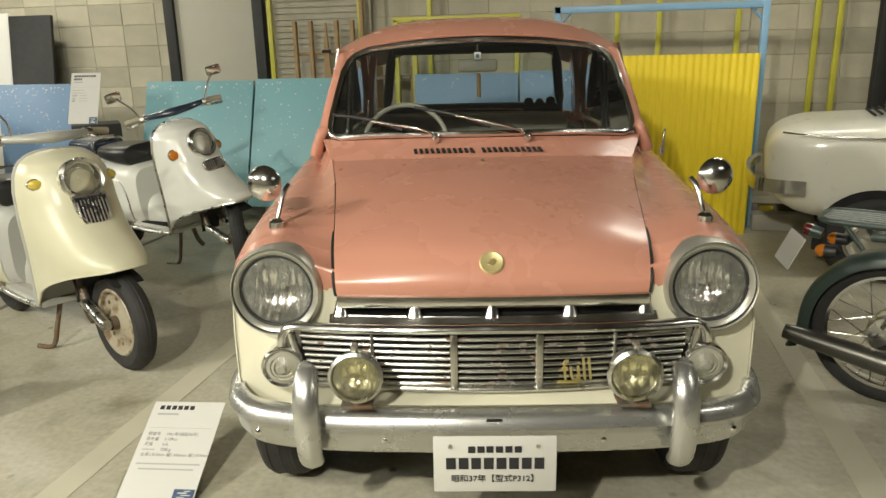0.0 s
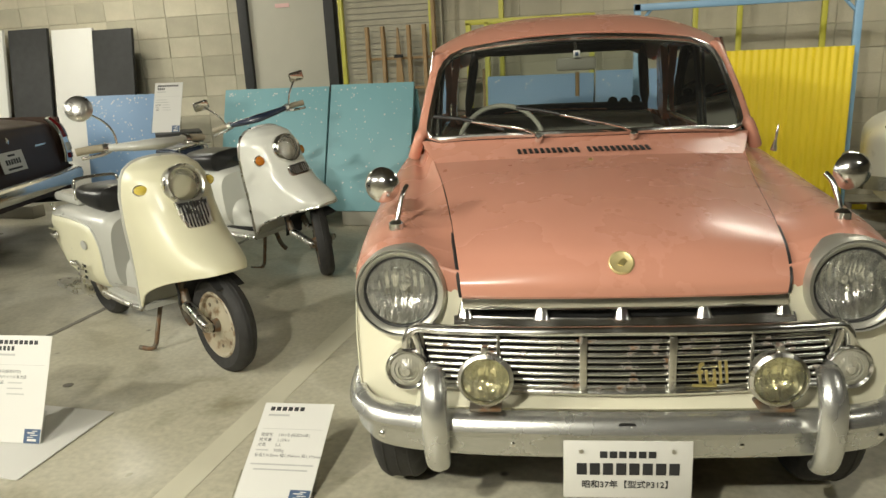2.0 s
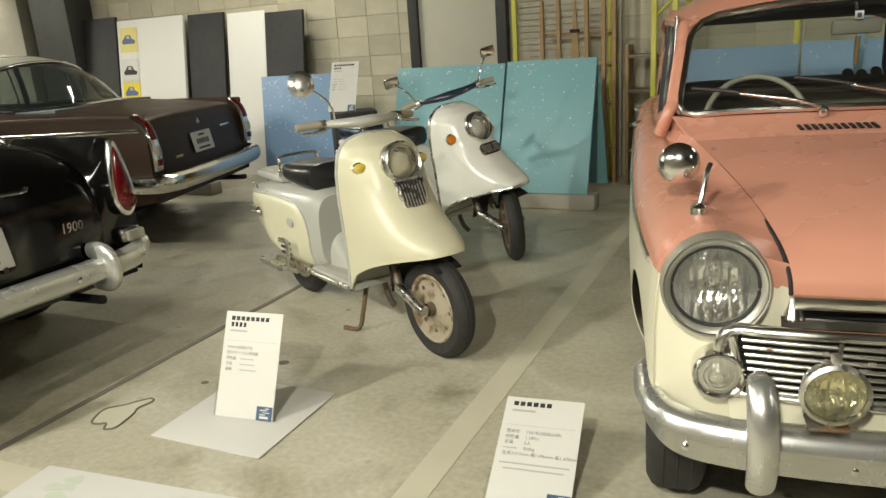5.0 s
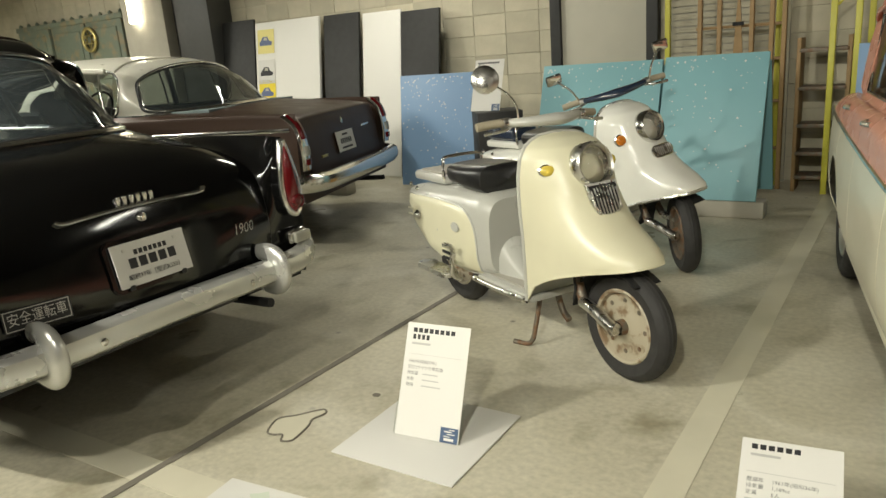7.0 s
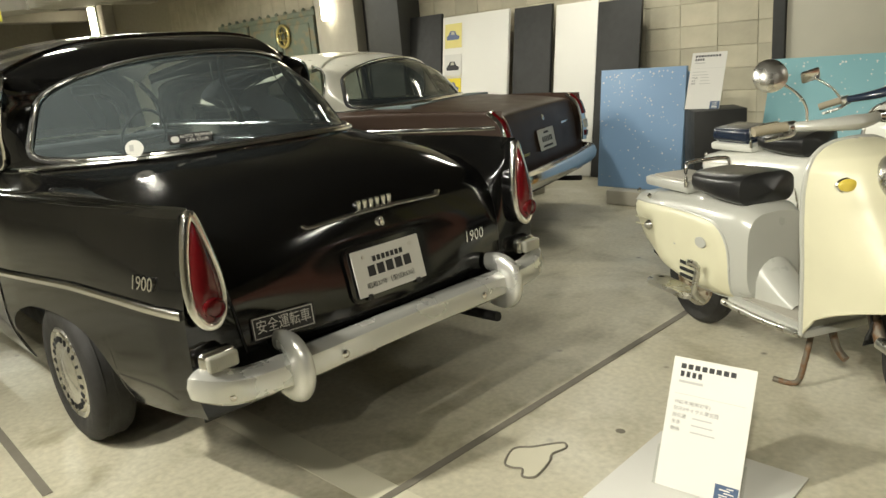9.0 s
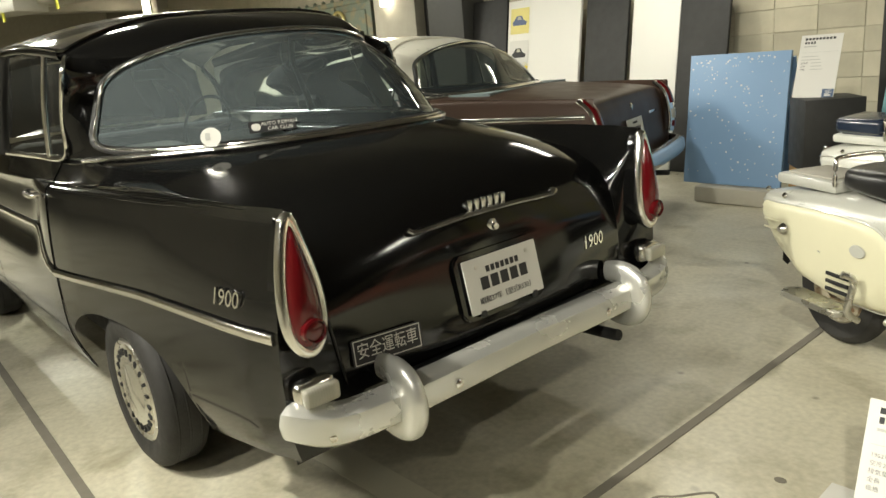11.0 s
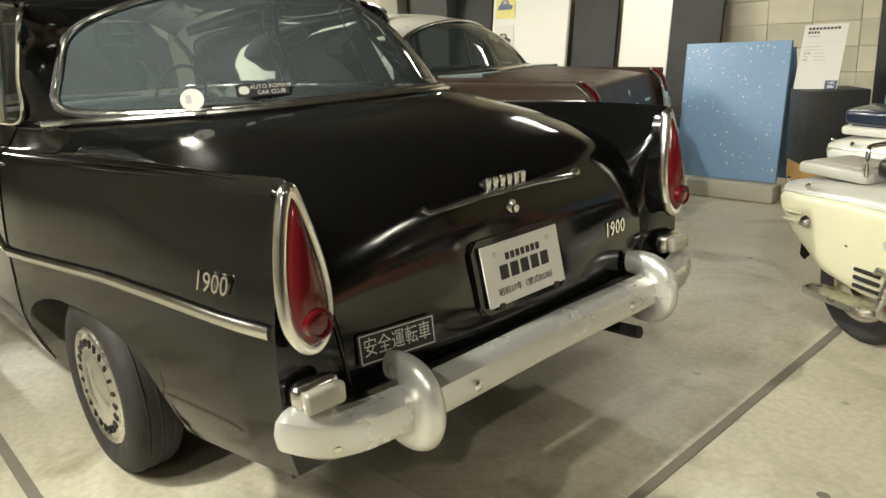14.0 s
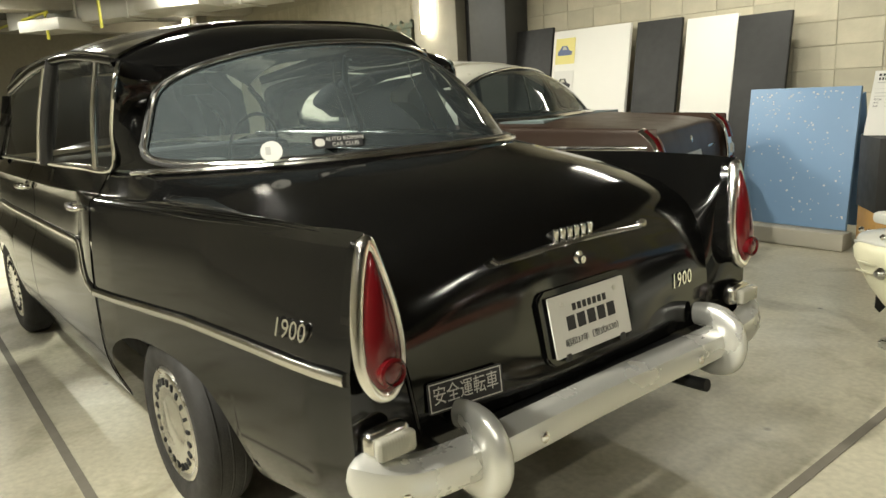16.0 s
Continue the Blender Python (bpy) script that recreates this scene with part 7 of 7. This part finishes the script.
# ---------------------------------------------------------------- doors, racks and yellow panel along the wall
dr = thing("steel_door", pose(-3.68, 7.95, 0), "pale grey steel door between dark posts", "door")
part("leaf", box(.90, .05, 2.9, (0, 0, 1.45), .004), GREYPAINT, dr)
for x in (-.50, .48):
    part("post", box(.11, .10, 2.95, (x, -.02, 1.475), .006), BLACKPANEL, dr, "dark steel post")
part("notice", box(.16, .004, .04, (-.05, -.028, 1.96)), mat("pink_notice", (.7, .45, .42), .6), dr)
sh = thing("louvre_shutter", pose(-2.52, 7.90, 0), "weathered horizontal slat shutter on the wall", "shutter")
part("backing", box(1.0, .03, 2.6, (0, .03, 1.3)), CONC, sh)
SLAT = mat("weathered_slat", (.40, .37, .28), .8, var=.25, scale=8)
for k in range(44):
    part("slat", box(1.0, .014, .046, (0, 0, .05 + .058 * k)), SLAT, sh)
rackw = thing("timber_rack", pose(-2.38, 7.60, 0), "rack of upright pine battens with cross rails", "rack")
for x in (-.31, -.15, .11, .265, .36):
    part("batten", box(.035, .05, 1.68 if x < .3 else 2.3, (x, 0, .84 if x < .3 else 1.15), .004), WOOD, rackw)
part("pointed_board", slab([(-.11, 0), (.11, 0), (.006, 1.66), (-.006, 1.66)], .02, pose(.01, -.02, .0) @ FRONT), WOOD, rackw)
for z in (.35, .75, 1.10, 1.38):
    part("cross_rail", box(.70, .02, .025, (0, .03, z), .003), WOOD, rackw)
    # Near-black strip laid on the board stands in for a shaded opening.
    part("dark_gap", box(.16 - .05 * z, .004, .03, (.01, -.045, z + .02)), DARK, rackw)
fr = thing("steel_frame", pose(0, 7.78, 0), "yellow-green painted steel posts and rails along the wall", "frame")
for x in (-3.02, -2.09, -1.41, .31, .67, 1.33, 1.96, 2.14):
    part("post", box(.045, .045, 3.1, (x, 0, 1.55), .004), LIME, fr)
f2 = thing("steel_frame", pose(-1.10, 7.45, 0), "yellow-green painted steel rack frame with corner braces", "frame")
for x in (-.55, -.38, .55):
    part("post", box(.045, .045, 1.66, (x, 0, .83), .004), LIME, f2)
part("top_rail", box(1.15, .045, .045, (0, 0, 1.66), .004), LIME, f2)
part("brace", tube([(-.53, 0, 1.48), (-.36, 0, 1.64)], .012, 1), LIME, f2)
part("brace", tube([(.53, 0, 1.48), (.36, 0, 1.64)], .012, 1), LIME, f2)
lf = thing("shelf_rack", pose(-1.83, 7.62, 0), "narrow wooden shelf rack against the wall", "shelf")
for z in (.12, .32, .55, .85, 1.15):
    part("shelf", box(.36, .24, .03, (.12, 0, z), .003), IRON, lf)
for x in (-.06, .30):
    part("upright", box(.03, .24, 1.25, (x, 0, .625), .003), WOOD, lf)
bf = thing("steel_frame", pose(0, 6.70, 0), "light blue steel stand frame with small corner braces", "frame")
part("top_rail", box(1.50, .05, .05, (.56, 0, 1.665), .004), BLUESTEEL, bf)
for x in (-.16, 1.33):
    part("post", box(.05, .05, 1.69, (x, 0, .845), .004), BLUESTEEL, bf)
    part("brace", tube([(x, 0, 1.54), (x + (.10 if x < 0 else -.10), 0, 1.65)], .012, 1), BLUESTEEL, bf)
yp = thing("corrugated_panel", pose(.78, 6.50, 0), "bright yellow corrugated sheet standing on the floor", "panel")
part("sheet", grid(lambda x, z: V((x, .005 * math.sin(x * 2 * math.pi / .05), z)), span(-.50, .50, 180), span(.0, 1.325, 2), .003), YELLOWPAINT, yp)
bn = thing("low_bench", pose(1.62, 6.62, 0), "low dark bench with a pale top board", "bench")
part("top", box(.62, .18, .03, (.02, .22, .30), .004), CONC, bn)
part("front_board", box(.60, .03, .16, (.02, .16, .10), .004), IRON, bn)
part("yellow_tag", box(.10, .004, .05, (-.14, .142, .14)), YELLOWPRINT, bn)
ed = thing("dark_post", pose(2.55, 7.90, 0), "dark steel post against the wall", "post")
part("post", box(.12, .10, 3.2, (0, 0, 1.6), .006), BLACKPANEL, ed)
structure("white_partition", box(1.6, .06, 2.2, (3.6, 7.9, 1.1), .004), WHITEPANEL, "plain white partition board")

# far west end of the hall
cl = structure("lamp_column", box(.95, .30, CEIL, (-10.55, 7.86, CEIL / 2), .01), CONC, "pale concrete column")
for x in (-9.98, -11.13):
    structure("dark_recess", box(.18, .12, CEIL, (x, 7.94, CEIL / 2)), BLACKPANEL, "dark steel strip")
structure("grey_column", box(.68, .40, CEIL, (-9.34, 7.80, CEIL / 2), .01), mat("dark_grey_paint", (.05, .05, .047), .5), "dark grey painted column")
for x, z in ((-10.65, 2.52), (-19.9, 2.85)):
    wl = thing("wall_lamp", pose(x, 7.66, z), "tall glowing wall lamp on a column", "lamp", "wall lamps")
    part("diffuser", box(.17, .12, .85, (0, 0, 0), .03, 3), LAMPGLOW, wl, "glowing opal diffuser")
    part("back_plate", box(.22, .03, .95, (0, .075, 0), .006), BRONZE, wl)
structure("lamp_column", box(.9, .25, CEIL, (-19.9, 7.88, CEIL / 2), .01), CONC, "pale concrete column")
gt = thing("bronze_gate", pose(-12.8, 7.90, 0), "weathered green bronze gate panels with a gold star", "gate")
for x in (-1.05, .0, 1.0):
    pn = part("gate_panel", box(.96, .06, 2.22, (x, 0, 1.14), .008), BRONZE, gt)
    for z in (.6, 1.75):
        part("raised_field", box(.70, .03, .78, (x, -.035, z), .02, 3), BRONZE, pn)
part("gate_rail", box(3.1, .10, .08, (0, 0, 2.28), .01), BRONZE, gt)
for k in range(12):
    part("rail_knob", lathe([(.03, 0), (.035, .03), (0, .06)], pose(-1.45 + .265 * k, 0, 2.32), 8), BRONZE, gt)
sm = Matrix.Translation((.66, -.09, 1.98)) @ FRONT
rg = part("ring_emblem", tube([sm @ V((.17 * math.cos(a), .17 * math.sin(a), 0)) for a in [k * math.pi / 10 for k in range(20)]], .026, 3, True), GOLD, gt, "gold ring with a six-pointed star")
for o in (90, 270):
    part("star_triangle", tube([sm @ V((.12 * math.cos(radians(o + 120 * k)), .12 * math.sin(radians(o + 120 * k)), 0)) for k in range(3)], .020, 1, True, straight=True), GOLD, rg)
dc = thing("air_duct", pose(-15.8, 5.35, 3.02, 0, 0, 28), "pale square air duct hung under the ceiling", "duct")
part("trunk", box(6.0, .62, .36, (0, 0, 0), .008), DUCT, dc)
for x in (-2.4, -1.2, 0, 1.2, 2.4):
    part("flange", box(.05, .68, .42, (x, 0, 0), .004), DUCT, dc)
part("branch", box(1.0, .7, .20, (-1.6, -.45, -.22), .008), DUCT, dc)
part("branch", box(1.3, .8, .22, (1.4, -.50, -.10), .008), DUCT, dc)
yp2 = thing("yellow_pipe", pose(-16.4, 4.3, 2.9), "thin yellow gas pipe under the ceiling", "pipe")
part("pipe", tube([(-3.0, -.6, .1), (-.4, -.3, .1), (-.3, -.3, .05), (-.3, -.3, -.35)], .025, 4), LIME, yp2)
part("pipe", tube([(1.2, .2, .35), (1.2, .2, -.3)], .025, 2), LIME, yp2)
for x in (-9.0, -13.0, -17.0, -21.0):
    structure("ceiling_beam", box(.5, 12.8, .25, (x, 1.5, CEIL - .125), .01), CONC, "concrete ceiling beam")

# ceiling lights added out of view: steel trough with two tubes
def ceiling_light(x, y):
    c = thing("ceiling_light", pose(x, y, CEIL), "white steel ceiling light with fluorescent tubes, added out of view", "ceiling light", "ceiling lights")
    part("housing", box(1.26, .18, .06, (0, 0, -.03), .006), WHITEPANEL, c)
    for s in (-1, 1):
        part("tube", lathe([(0, -.60), (.016, -.60), (.016, .60), (0, .60)], pose(0, s * .05, -.085) @ pose(0, 0, 0, 0, 90, 0), 12), TUBEGLOW, c)
    return c


for x, y in TUBES:
    ceiling_light(x, y)

# ---------------------------------------------------------------- blocks of the wall
BW, BH = .392, .214
def block_bm(seed):
    random.seed(seed)
    return box(BW - .007, .03, BH - .007, (0, .0135, 0), .003, 1)


meshes = []
for k in range(4):
    o = part("block", block_bm(k), BLOCK, wall_north)
    meshes.append(o.data)
    bpy.data.objects.remove(o)
far = bmesh.new()
random.seed(11)
for row in range(14):
    for col in range(-42, 11):
        x, z = col * BW + .1, (row + .5) * BH
        j = random.uniform(-.003, .003)
        if -9.6 < x < 3.4 and (row > 2) and row < 12:
            ob = new("block", random.choice(meshes))
            ob.parent = wall_north
            ob.location = (x, 8.0 + j, z)
        else:
            box(BW - .008, .03, BH - .008, (x, 8.0135 + j, z), bm=far)
tagged(part("far_blocks", far, BLOCK, wall_north, flat=True), kind="stuff")
